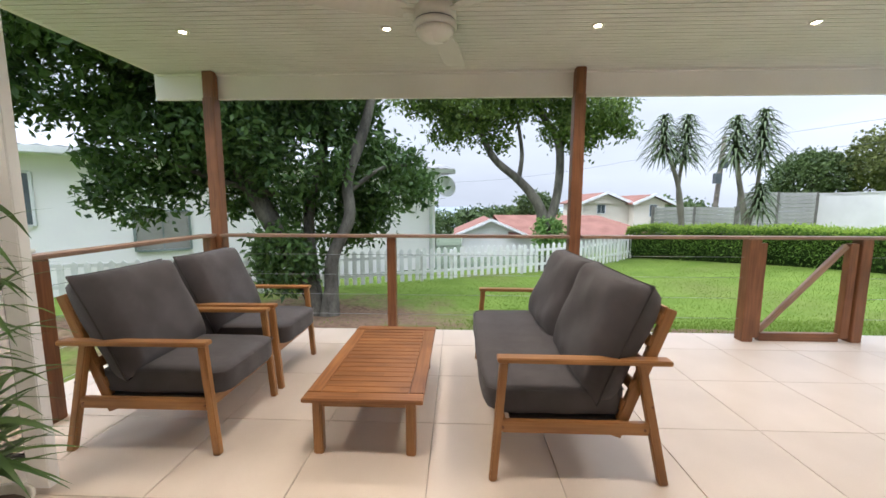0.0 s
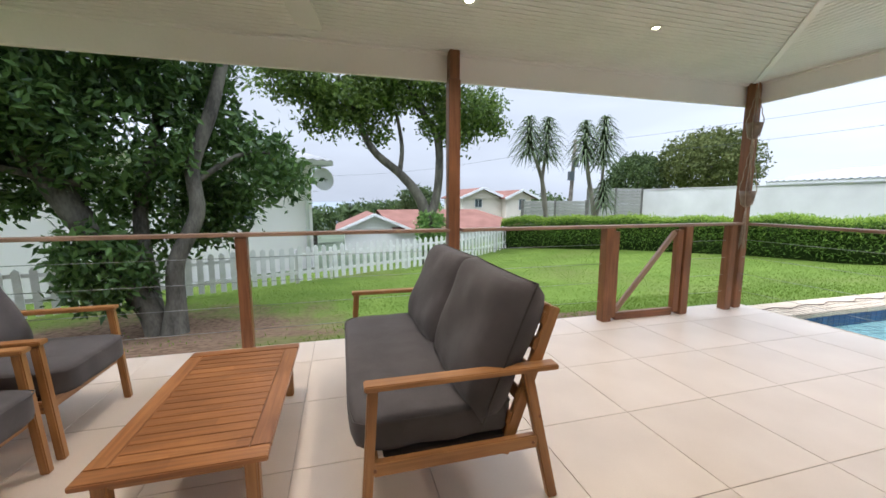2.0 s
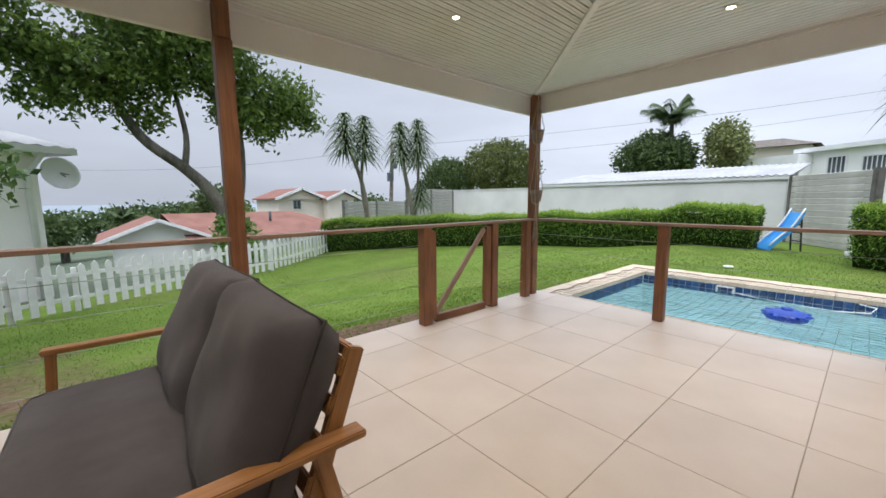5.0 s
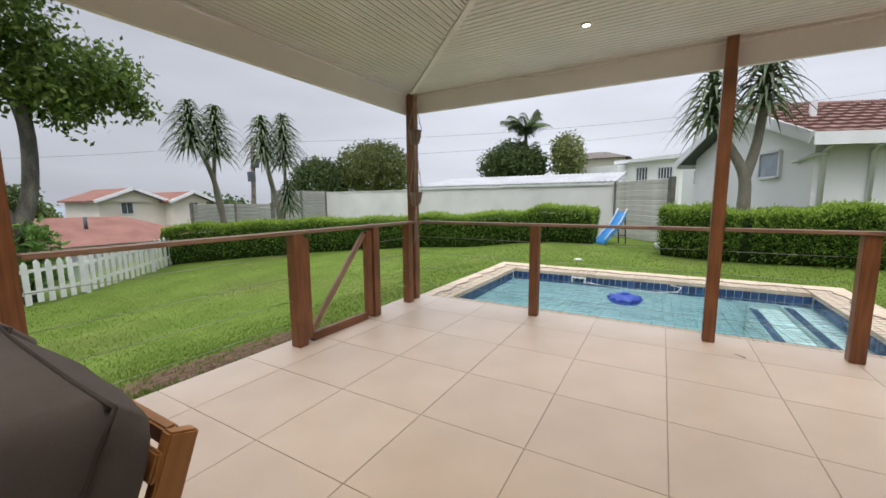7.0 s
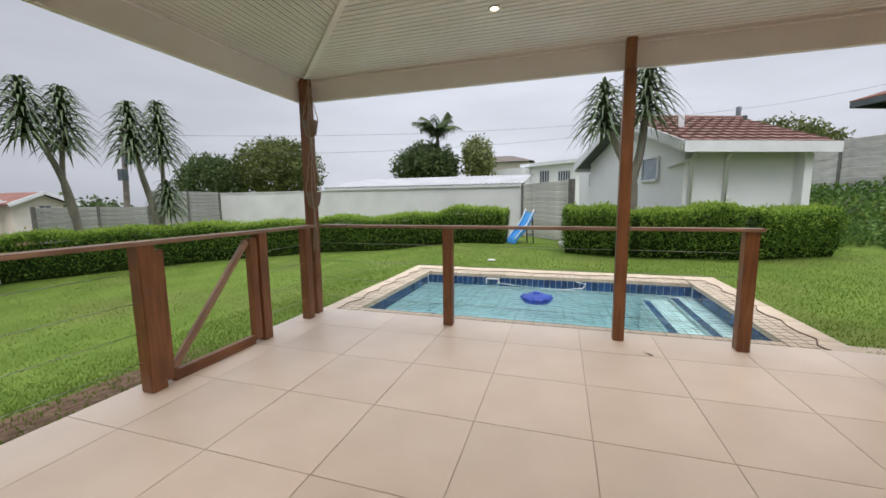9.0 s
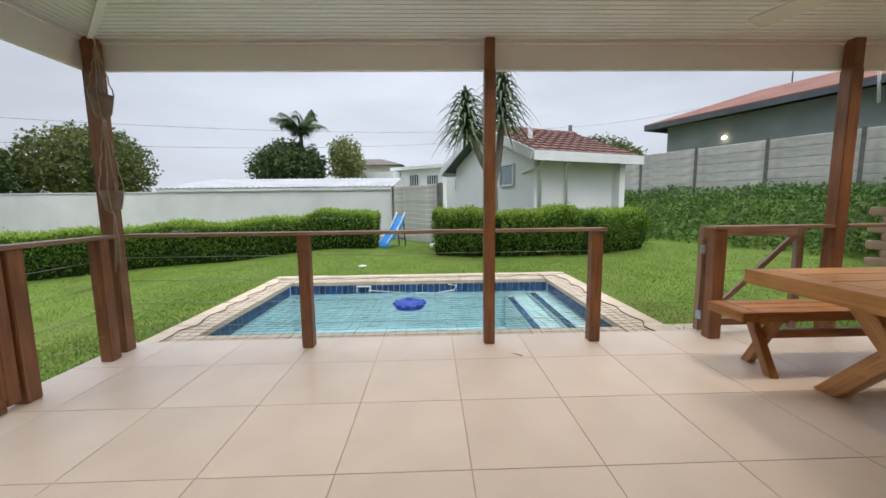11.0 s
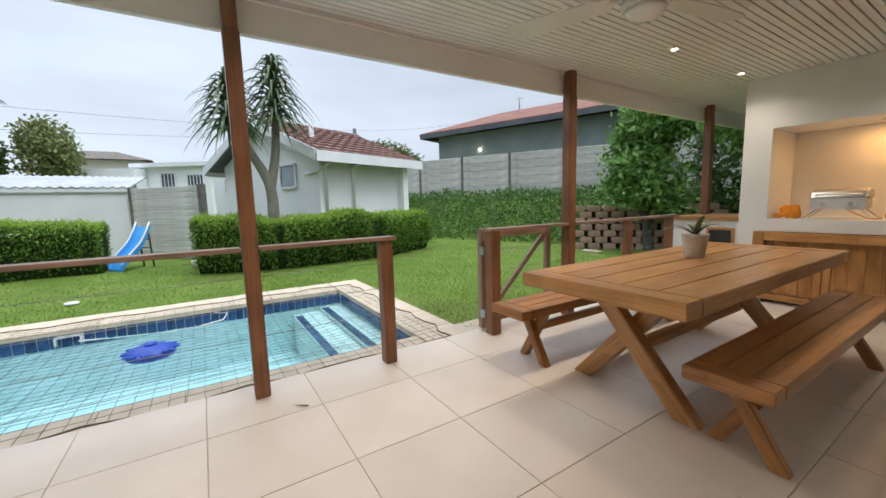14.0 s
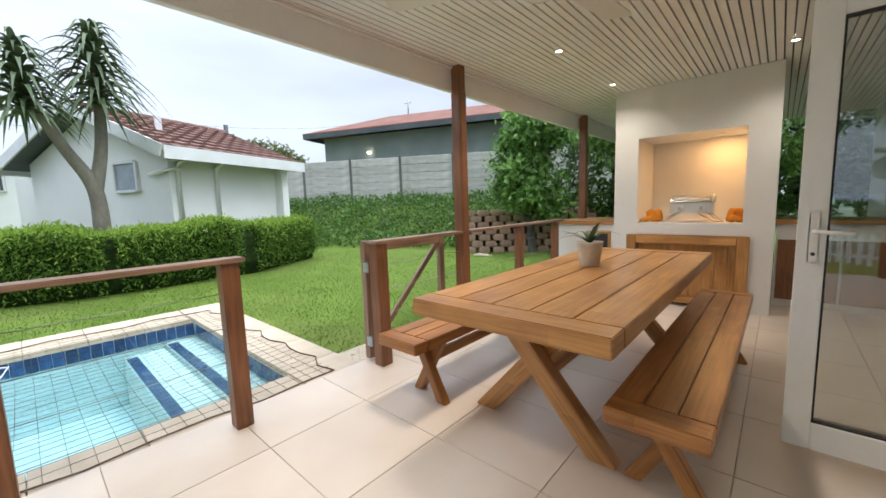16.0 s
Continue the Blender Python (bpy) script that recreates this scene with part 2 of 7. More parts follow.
M_ALU = surface("white_aluminium", (0.82, 0.82, 0.82), (0.87, 0.87, 0.87), 3, 0.3, 0.01, 60)
M_GLASS = clear_glass("door_glass")
M_LAMP = glowing("lamp_face", (1.0, 0.82, 0.56), 14.0)
M_SOIL = surface("soil", (0.07, 0.045, 0.03), (0.15, 0.1, 0.07), 4, 0.95, 0.6, 40)
M_LAWN = surface("lawn", (0.09, 0.143, 0.023), (0.145, 0.208, 0.041), 1.3, 0.9, 0.45, 26, spots=(0.17, 0.13, 0.07, 0.28), spec=0.1)


def bare_earth(m, centre, radii):
    """Worn bare earth with a ragged edge, mixed into the lawn under the tree."""
    n, l = m.node_tree.nodes, m.node_tree.links
    b = n["Principled BSDF"]
    was = b.inputs["Base Color"].links[0].from_socket
    at, mp = n.new("ShaderNodeTexCoord"), n.new("ShaderNodeMapping")
    mp.inputs["Location"].default_value = (-centre[0] / radii[0], -centre[1] / radii[1], 0)
    mp.inputs["Scale"].default_value = (1 / radii[0], 1 / radii[1], 0)
    l.new(at.outputs["Object"], mp.inputs["Vector"])
    ln, rag = n.new("ShaderNodeVectorMath"), n.new("ShaderNodeTexNoise")
    ln.operation = "LENGTH"
    l.new(mp.outputs[0], ln.inputs[0])
    rag.inputs["Scale"].default_value, rag.inputs["Detail"].default_value = 1.6, 8
    l.new(at.outputs["Object"], rag.inputs["Vector"])
    add, cut, mix, earth = n.new("ShaderNodeMath"), n.new("ShaderNodeMapRange"), n.new("ShaderNodeMixRGB"), n.new("ShaderNodeValToRGB")
    l.new(ln.outputs["Value"], add.inputs[0])
    l.new(rag.outputs["Fac"], add.inputs[1])
    cut.inputs["From Min"].default_value, cut.inputs["From Max"].default_value = 1.2, 1.6
    cut.inputs["To Min"].default_value, cut.inputs["To Max"].default_value = 1.0, 0.0
    l.new(add.outputs[0], cut.inputs["Value"])
    earth.color_ramp.elements[0].position, earth.color_ramp.elements[1].position = 0.35, 0.65
    earth.color_ramp.elements[0].color, earth.color_ramp.elements[1].color = (0.098, 0.06, 0.038, 1), (0.205, 0.14, 0.092, 1)
    fine = n.new("ShaderNodeTexNoise")
    fine.inputs["Scale"].default_value, fine.inputs["Detail"].default_value = 14, 8
    l.new(at.outputs["Object"], fine.inputs["Vector"])
    l.new(fine.outputs["Fac"], earth.inputs[0])
    l.new(cut.outputs[0], mix.inputs[0])
    l.new(was, mix.inputs[1])
    l.new(earth.outputs[0], mix.inputs[2])
    l.new(mix.outputs[0], b.inputs["Base Color"])


EARTH_AT, EARTH_R = (-1.5, 6.6), (3.4, 2.7)
bare_earth(M_LAWN, EARTH_AT, EARTH_R)
bare_earth(M_LAWN, (3.9, 5.35), (1.1, 0.42))
M_GRASS = foliage("grass_blades", (0.135, 0.21, 0.033), (0.195, 0.28, 0.055), 0.8, 0.5, 0.05)
M_LEAF = foliage("dark_glossy_leaf", (0.028, 0.066, 0.02), (0.13, 0.225, 0.06), 0.35, 0.35)
M_LEAF2 = foliage("mid_green_leaf", (0.04, 0.085, 0.018), (0.20, 0.285, 0.062), 0.45, 0.45)
M_OLIVE = foliage("olive_far_leaf", (0.055, 0.08, 0.022), (0.19, 0.215, 0.072), 0.6, 0.3, 0.15)
M_LEAF3 = foliage("fresh_green_leaf", (0.07, 0.17, 0.035), (0.32, 0.50, 0.14), 0.36, 0.4)
M_HEDGE = foliage("clipped_hedge_leaf", (0.035, 0.085, 0.012), (0.17, 0.29, 0.045), 0.6, 0.3, 0.15)
M_NEWLEAF = foliage("new_hedge_growth", (0.19, 0.32, 0.04), (0.40, 0.53, 0.10), 0.6, 0.4, 0.15)
M_PALMLEAF = foliage("dark_palm_leaf", (0.035, 0.085, 0.02), (0.12, 0.21, 0.055), 0.4, 0.25)
M_HOUSEWHITE = surface("bright_house_paint", (0.84, 0.81, 0.80), (0.89, 0.865, 0.855), 0.8, 0.8, 0.1, 60)
# pane with the sky's reflection put into its pale blue-grey colour
M_SKYPANE = surface("sky_reflection_pane", (0.22, 0.26, 0.31), (0.34, 0.39, 0.44), 2.5, 0.08, 0, 30)
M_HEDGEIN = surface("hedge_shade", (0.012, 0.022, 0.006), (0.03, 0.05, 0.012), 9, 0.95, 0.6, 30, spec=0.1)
M_IVY = foliage("creeper_leaf", (0.04, 0.10, 0.018), (0.16, 0.28, 0.06), 0.5, 0.25)
M_ALOE = foliage("aloe_leaf", (0.06, 0.09, 0.045), (0.15, 0.20, 0.10), 0.45, 0.1)
M_FARLEAF = foliage("far_tree_leaf", (0.03, 0.06, 0.018), (0.11, 0.16, 0.05), 0.6, 0.25)
M_PALE = foliage("pale_leaf", (0.12, 0.16, 0.05), (0.30, 0.32, 0.13), 0.6, 0.3)
M_BARK = surface("grey_bark", (0.045, 0.041, 0.033), (0.15, 0.14, 0.112), 5, 0.9, 0.7, 40, stretch=(1, 1, 0.35))
M_ALBARK = surface("aloe_bark", (0.15, 0.135, 0.11), (0.28, 0.255, 0.21), 4, 0.9, 0.5, 40, stretch=(1, 1, 0.4))
M_PICKET = surface("white_picket_paint", (0.62, 0.62, 0.60), (0.78, 0.78, 0.77), 4, 0.6, 0.1, 60, vary=0.05, spots=(0.42, 0.36, 0.3, 0.35))
M_PRECAST = surface("weathered_precast", (0.37, 0.36, 0.32), (0.57, 0.56, 0.51), 2.2, 0.9, 0.5, 30, stretch=(1, 1, 2.5), vary=0.08, spots=(0.15, 0.15, 0.13, 0.4))
M_DARKCAST = surface("sooty_precast", (0.24, 0.24, 0.225), (0.36, 0.36, 0.34), 2.2, 0.9, 0.5, 30, stretch=(1, 1, 2.5), vary=0.06, spots=(0.15, 0.15, 0.13, 0.4))
M_SATIN = surface("satin_steel", (0.62, 0.62, 0.62), (0.74, 0.74, 0.73), 4, 0.42, 0.03, 200, metal=0.75)
M_PREPOST = surface("dark_precast_post", (0.1, 0.095, 0.085), (0.19, 0.18, 0.165), 4, 0.9, 0.4, 40)
M_YARDWALL = surface("whitewashed_wall", (0.58, 0.58, 0.57), (0.70, 0.70, 0.69), 0.9, 0.85, 0.2, 40, spots=(0.45, 0.45, 0.43, 0.35))
M_SHEDWALL = surface("pale_grey_plaster", (0.76, 0.765, 0.755), (0.84, 0.845, 0.835), 0.8, 0.85, 0.2, 50, spots=(0.6, 0.61, 0.59, 0.35))
M_TILEROOF = surface("terracotta_roof", (0.175, 0.098, 0.082), (0.30, 0.195, 0.168), 3, 0.8, 0.4, 40, vary=0.12, spec=0.2, spots=(0.16, 0.1, 0.09, 0.5))
M_REDROOF = surface("red_roof_sheet", (0.20, 0.098, 0.076), (0.27, 0.14, 0.112), 1.2, 0.8, 0.2, 30, spec=0.15)
M_FASCIA = surface("white_fascia", (0.68, 0.69, 0.70), (0.77, 0.78, 0.79), 2, 0.6, 0.03, 50)
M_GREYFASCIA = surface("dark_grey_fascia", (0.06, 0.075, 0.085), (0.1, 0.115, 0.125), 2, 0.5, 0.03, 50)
M_GREYWALL = surface("grey_green_wall", (0.2, 0.235, 0.23), (0.27, 0.3, 0.295), 1, 0.85, 0.15, 50)
M_CREAM = surface("cream_wall", (0.70, 0.63, 0.54), (0.78, 0.71, 0.62), 0.6, 0.85, 0.1, 40)
M_SHEET = surface("pale_roof_sheet", (0.33, 0.335, 0.345), (0.45, 0.455, 0.46), 1.4, 0.7, 0.1, 30, spots=(0.4, 0.4, 0.4, 0.4))
M_PANE = surface("dark_window_glass", (0.05, 0.06, 0.07), (0.11, 0.13, 0.15), 1.5, 0.06, 0, 30)
M_BLIND = surface("grey_blind", (0.26, 0.25, 0.23), (0.33, 0.32, 0.30), 2, 0.8, 0.1, 60)
M_COPING = surface("sandstone_coping", (0.47, 0.38, 0.275), (0.61, 0.51, 0.385), 5, 0.8, 0.35, 70, vary=0.04, spots=(0.46, 0.36, 0.27, 0.35))
M_MARBLITE = surface("pale_pool_plaster", (0.52, 0.655, 0.665), (0.65, 0.765, 0.765), 2.5, 0.7, 0.1, 40)
M_STEPPL = surface("white_pool_plaster", (0.66, 0.72, 0.68), (0.76, 0.80, 0.76), 3, 0.7, 0.1, 40)
M_BLUETILE = surface("navy_mosaic", (0.012, 0.035, 0.11), (0.03, 0.09, 0.22), 10, 0.15, 0.03, 60, vary=0.35)
M_WATER = pool_water("pool_water")
M_NET = surface("black_net_cord", (0.035, 0.035, 0.035), (0.07, 0.068, 0.065), 20, 0.8, 0, 90)
M_ROPE = surface("brown_rope", (0.1, 0.065, 0.05), (0.18, 0.12, 0.09), 20, 0.9, 0.2, 200)
M_BLUEPL = surface("blue_plastic", (0.012, 0.05, 0.36), (0.02, 0.085, 0.48), 4, 0.3, 0.02, 60)
M_SLIDE = surface("sky_blue_plastic", (0.04, 0.25, 0.62), (0.07, 0.33, 0.7), 3, 0.3, 0.02, 60)
M_WPLAST = surface("white_plastic", (0.68, 0.68, 0.66), (0.76, 0.76, 0.74), 4, 0.4, 0.02, 60)
M_BLOCK = surface("terracotta_block", (0.25, 0.155, 0.105), (0.42, 0.285, 0.205), 5, 0.9, 0.5, 50, vary=0.15, spots=(0.2, 0.16, 0.13, 0.5))
M_ORANGE = surface("orange_suede", (0.6, 0.2, 0.01), (0.75, 0.3, 0.03), 9, 0.8, 0.3, 90)
M_POT = surface("chalky_pot", (0.5, 0.45, 0.38), (0.68, 0.64, 0.57), 9, 0.85, 0.3, 60, spots=(0.36, 0.3, 0.24, 0.5))
M_JUTE = surface("knotted_jute", (0.28, 0.22, 0.16), (0.42, 0.35, 0.27), 20, 0.9, 0.4, 200)
M_BOWL = surface("stoneware_bowl", (0.17, 0.12, 0.09), (0.27, 0.2, 0.15), 9, 0.7, 0.2, 70)
M_POLE = surface("creosote_pole", (0.1, 0.085, 0.07), (0.2, 0.175, 0.15), 5, 0.9, 0.3, 40)
M_SEA = surface("grey_sea", (0.2, 0.25, 0.3), (0.24, 0.29, 0.34), 0.02, 0.25, 0, 3)
M_FARLAND = surface("far_bush", (0.05, 0.075, 0.04), (0.11, 0.14, 0.08), 0.12, 0.95, 0.5, 2)


# ---- building helpers ----
def V(*a):
    return Vector(a)


def bx(bm, p0, p1, w, h, up=(0, 0, 1), bev=0.004, taper=1.0, taper_h=None, level=False):
    """A bevelled bar from p0 to p1, w wide and h thick (towards up), its grain map running along it."""
    p0, p1, up = Vector(p0), Vector(p1), Vector(up)
    along = (p1 - p0).normalized()
    side = along.cross(up)
    if side.length < 1e-4:
        side = along.cross(Vector((1, 0, 0)))
    side.normalize()
    top = side.cross(along).normalized()
    if level:
        flat = Vector((top.x, top.y, 0)).normalized()
        h /= top.dot(flat)
        top = flat
    if taper_h is None:
        taper_h = taper
    corners = [(-1, -1), (1, -1), (1, 1), (-1, 1)]
    a = [bm.verts.new(p0 + side * (w / 2 * i) + top * (h / 2 * j)) for i, j in corners]
    b = [bm.verts.new(p1 + side * (w / 2 * taper * i) + top * (h / 2 * taper_h * j)) for i, j in corners]
    uv = bm.loops.layers.uv.verify()
    size, shift = (p1 - p0).length, random.random() * 7
    faces = []
    for i in range(4):
        k = (i + 1) % 4
        f = bm.faces.new((a[i], a[k], b[k], b[i]))
        breadth = w if i % 2 == 0 else h
        for loop, q in zip(f.loops, ((0, 0), (0, breadth), (size, breadth), (size, 0))):
            loop[uv].uv = (q[0] + shift, q[1] + shift * 1.3 + i * 0.11)
        faces.append(f)
    for ring in (a[::-1], b):
        f = bm.faces.new(ring)
        for loop, q in zip(f.loops, ((0, 0), (0.1 * w, 0), (0.1 * w, h), (0, h))):
            loop[uv].uv = (q[0] + shift, q[1] + shift)
        faces.append(f)
    if bev:
        edges = list({e for f in faces for e in f.edges})
        bmesh.ops.bevel(bm, geom=edges, offset=bev, segments=2, affect="EDGES", clamp_overlap=True)


def blk(bm, x0, x1, y0, y1, z0, z1, bev=0.004):
    """A bevelled block between two corners, its grain along its longest side."""
    sx, sy, sz = x1 - x0, y1 - y0, z1 - z0
    cx, cy, cz = (x0 + x1) / 2, (y0 + y1) / 2, (z0 + z1) / 2
    if sx >= sy and sx >= sz:
        bx(bm, (x0, cy, cz), (x1, cy, cz), sy, sz, bev=bev)
    elif sy >= sz:
        bx(bm, (cx, y0, cz), (cx, y1, cz), sx, sz, bev=bev)
    else:
        bx(bm, (cx, cy, z0), (cx, cy, z1), sx, sy, up=(0, 1, 0), bev=bev)


def tube(bm, points, radius, sides=8, caps=True):
    """A round bar through points; radius is one number or one a point."""
    points = [Vector(p) for p in points]
    radii = radius if isinstance(radius, (list, tuple)) else [radius] * len(points)
    rings, ref = [], None
    for i, p in enumerate(points):
        d = (points[min(i + 1, len(points) - 1)] - points[max(i - 1, 0)]).normalized()
        if ref is None:
            ref = d.orthogonal().normalized()
        ref = (ref - d * ref.dot(d)).normalized()
        other = d.cross(ref)
        rings.append([bm.verts.new(p + (ref * math.cos(k * math.tau / sides) + other * math.sin(k * math.tau / sides)) * radii[i]) for k in range(sides)])
    for r, s in zip(rings, rings[1:]):
        for k in range(sides):
            f = bm.faces.new((r[k], r[(k + 1) % sides], s[(k + 1) % sides], s[k]))
            f.smooth = True
    if caps:
        bm.faces.new(rings[0][::-1])
        bm.faces.new(rings[-1])


def lathe(bm, profile, at, sides=24, smooth=True, caps=True):
    """A turned shape: profile of (radius, height) round a standing axis at a place."""
    rings = []
    for r, z in profile:
        rings.append([bm.verts.new((at[0] + max(r, 1e-4) * math.cos(k * math.tau / sides), at[1] + max(r, 1e-4) * math.sin(k * math.tau / sides), at[2] + z)) for k in range(sides)])
    for a, b in zip(rings, rings[1:]):
        for k in range(sides):
            f = bm.faces.new((a[k], a[(k + 1) % sides], b[(k + 1) % sides], b[k]))
            f.smooth = smooth
    if caps:
        bm.faces.new(rings[0][::-1])
        bm.faces.new(rings[-1])


def cushion_shape(bm, m, sx, sy, sz, puff=0.16, power=7.0, cuts=9):
    """A stuffed pad: a rounded box that bulges in the middle of its broad sides (sz is its thickness)."""
    made = bmesh.ops.create_cube(bm, size=2.0)
    edges = list({e for v in made["verts"] for e in v.link_edges})
    bmesh.ops.subdivide_edges(bm, edges=edges, cuts=cuts, use_grid_fill=True)
    for v in bm.verts:
        p = v.co.copy()
        n = (abs(p.x) ** power + abs(p.y) ** power + abs(p.z) ** power) ** (1 / power)
        q = p / n
        bulge = 1 - puff * (abs(q.x) ** 3 + abs(q.y) ** 3) + puff * 0.5
        soft = 1 + 0.012 * math.sin(9 * q.x + 3 * q.y) * math.cos(7 * q.y)
        v.co = m @ Vector((q.x * sx / 2 * soft, q.y * sy / 2 * soft, q.z * sz / 2 * bulge))
    for f in bm.faces:
        f.smooth = True


def part(name, bm, material, parent=None, label=""):
    """One bmesh as one mesh object, under a thing or a part."""
    me = bpy.data.meshes.new(name)
    bm.to_mesh(me)
    bm.free()
    me.materials.append(material)
    ob = new(name, me)
    if parent:
        ob.parent = parent
    return tagged(ob, label)


def thing(name, label, category, group="", at=(0, 0, 0)):
    ob = new(name)
    ob.location = at
    return tagged(ob, label, category, group)


def solid(name, material, *boxes, bev=0.004):
    bm = bmesh.new()
    for b in boxes:
        blk(bm, *b, bev=bev)
    return part(name, bm, material)


def bar(name, material, parent, *bars, label="", bev=0.004, level=False):
    """Bars in one part; level ones have their ends cut flat, as legs stand on a floor."""
    bm = bmesh.new()
    for b in bars:
        bx(bm, *b, bev=bev, level=level)
    return part(name, bm, material, parent, label)


def block(name, material, parent, *boxes, label="", bev=0.004):
    bm = bmesh.new()
    for b in boxes:
        blk(bm, *b, bev=bev)
    return part(name, bm, material, parent, label)


def pipe(name, material, parent, points, radius, sides=8, label=""):
    bm = bmesh.new()
    tube(bm, points, radius, sides)
    return part(name, bm, material, parent, label)


def turned(name, material, parent, profile, at, sides=24, label=""):
    bm = bmesh.new()
    lathe(bm, profile, at, sides)
    return part(name, bm, material, parent, label)


def raw(name, verts, faces, material, parent=None, label="", smooth=False):
    me = bpy.data.meshes.new(name)
    me.from_pydata(verts, [], faces)
    me.materials.append(material)
    if smooth:
        me.polygons.foreach_set("use_smooth", [True] * len(me.polygons))
    ob = new(name, me)
    if parent:
        ob.parent = parent
    return tagged(ob, label)


def ramp01(v):
    v = min(1.0, max(0.0, v))
    return v * v * (3 - 2 * v)


# ---- the lie of the land ----
CEIL, RAIL = 2.43, 0.96
FRONT, SIDE = 4.62, 5.92
FENCE_A, FENCE_B = Vector((19.6, -5.5)), Vector((7.2, -12.4))
FENCE_DIR = (FENCE_B - FENCE_A).normalized()
FENCE_IN = Vector((FENCE_DIR.y, -FENCE_DIR.x))
PICKETS = [(-9.5, 6.6), (-1.7, 10.0), (1.2, 11.25), (5.2, 13.0), (7.8, 14.9)]


def picket_y(x):
    for (xa, ya), (xb, yb) in zip(PICKETS, PICKETS[1:]):
        if x <= xb:
            break
    return ya + (yb - ya) * (x - xa) / (xb - xa)


def land(x, y):
    """Height of the ground."""
    z = -0.17
    z -= 0.64 * ramp01((y - 4.7) / 3.4) * (1 - 0.6 * ramp01((x - 5) / 7))
    z += 0.08 * ramp01((x - 10) / 4)
    s = (Vector((x, y)) - FENCE_A).dot(FENCE_IN)
    z += 1.4 * ramp01(1 - (s - 0.3) / 3.0) * ramp01((x - 6.3) / 2.5)
    beyond = y - max(picket_y(x), 15.5 if x > 8 else 0)
    if beyond > 0:
        z -= 0.10 * min(beyond, 30) + 0.07 * max(0, min(beyond - 30, 400))
    if x < -10:
        z -= 0.05 * min(-10 - x, 60)
    if x > 15.2:
        z -= 0.02 * min(x - 15.2, 100) * ramp01((y + 2) / 6)
    z += 0.015 * math.sin(x * 1.7 + y * 0.6) * math.cos(y * 1.3 - x * 0.4)
    return z


# ---- ground ----
def spread(a, b, step, fixed):
    v = list(np.arange(a, b, step))
    v = [q for q in v if min(abs(q - f) for f in fixed) > step * 0.3] + fixed
    return sorted(v)


far = [60, 90, 140, 220, 350, 600, 1000, 1800, 3000]
POOL = (5.95, 9.66, -0.5, 4.82)
gx = [-v for v in far[::-1]] + spread(-40, 40, 0.4, [POOL[0], POOL[1]]) + far
gy = [-v for v in far[::-1]] + spread(-40, 40, 0.4, [POOL[2], POOL[3]]) + far
verts = [(x, y, land(x, y)) for y in gy for x in gx]
faces = []
for j in range(len(gy) - 1):
    for i in range(len(gx) - 1):
        mx, my = (gx[i] + gx[i + 1]) / 2, (gy[j] + gy[j + 1]) / 2
        if POOL[0] < mx < POOL[1] and POOL[2] < my < POOL[3]:
            continue
        k = j * len(gx) + i
        faces.append((k, k + 1, k + len(gx) + 1, k + len(gx)))
ground = raw("ground", verts, faces, M_LAWN, smooth=True)
tagged(ground, "mown green garden lawn falling away downhill", "lawn", kind="structure")
ground.data.materials.append(M_FARLAND)
for p in ground.data.polygons:
    c = p.center
    if c.y > picket_y(c.x) + 4 or abs(c.x) > 34 or c.y < -24:
        p.material_index = 1
sea = raw("water", [(-3000, 420, -29.5), (3000, 420, -29.5), (3000, 4800, -29.5), (-3000, 4800, -29.5)], [(0, 1, 2, 3)], M_SEA)
tagged(sea, "flat grey sea under an overcast sky", "sea", kind="structure")


def blades(count, where, low, high):
    """Single blades of grass, standing at random in the turf."""
    vs, fs = [], []
    rnd = random.Random(4)
    while len(fs) < count:
        x, y = rnd.uniform(-3.5, 14), rnd.uniform(-8.5, 14)
        if not where(x, y, rnd):
            continue
        z, a = land(x, y), rnd.uniform(0, math.tau)
        h, w = rnd.uniform(low, high), rnd.uniform(0.004, 0.010)
        lx, ly = rnd.uniform(-0.6, 0.6) * h, rnd.uniform(-0.6, 0.6) * h
        k = len(vs)
        vs += [(x - w * math.cos(a), y - w * math.sin(a), z - 0.01), (x + w * math.cos(a), y + w * math.sin(a), z - 0.01), (x + lx, y + ly, z + h)]
        fs.append((k, k + 1, k + 2))
    return vs, fs


def on_lawn(x, y, rnd):
    if x < SIDE + 0.1 and y < FRONT + 0.05:
        return False
    if POOL[0] - 0.1 < x < POOL[1] + 0.03 and POOL[2] - 0.03 < y < POOL[3] + 0.03:
        return False
    worn = math.hypot((x - EARTH_AT[0]) / EARTH_R[0], (y - EARTH_AT[1]) / EARTH_R[1])
    if y > picket_y(x) - 0.1 or rnd.random() > 0.03 + ramp01((worn - 0.75) / 0.5):
        return False
    if math.hypot((x - 3.9) / 1.1, (y - 5.35) / 0.4) < 0.8 and rnd.random() < 0.65:
        return False
    d = math.hypot(x - 3.5, y - 1.8)
    return rnd.random() < min(1, (6.0 / d) ** 1.5)


vs, fs = blades(140000, on_lawn, 0.012, 0.034)
tagged(raw("grass", vs, fs, M_GRASS), "short green lawn grass", "grass", kind="stuff")

# ---- deck ----
floor = solid("floor", M_GROUT, (-1.4, SIDE - 0.01, 0.1, FRONT - 0.01, -1.3, -0.005), (2.4, SIDE - 0.01, -7.5, 0.1, -1.3, -0.005), bev=0)
tagged(floor, "large beige porcelain floor tiles on a veranda", "floor", kind="structure")

# ---- ceiling ----
bm = bmesh.new()
B_IN, B_SIDE = 4.552, 5.79
pitch = 0.056


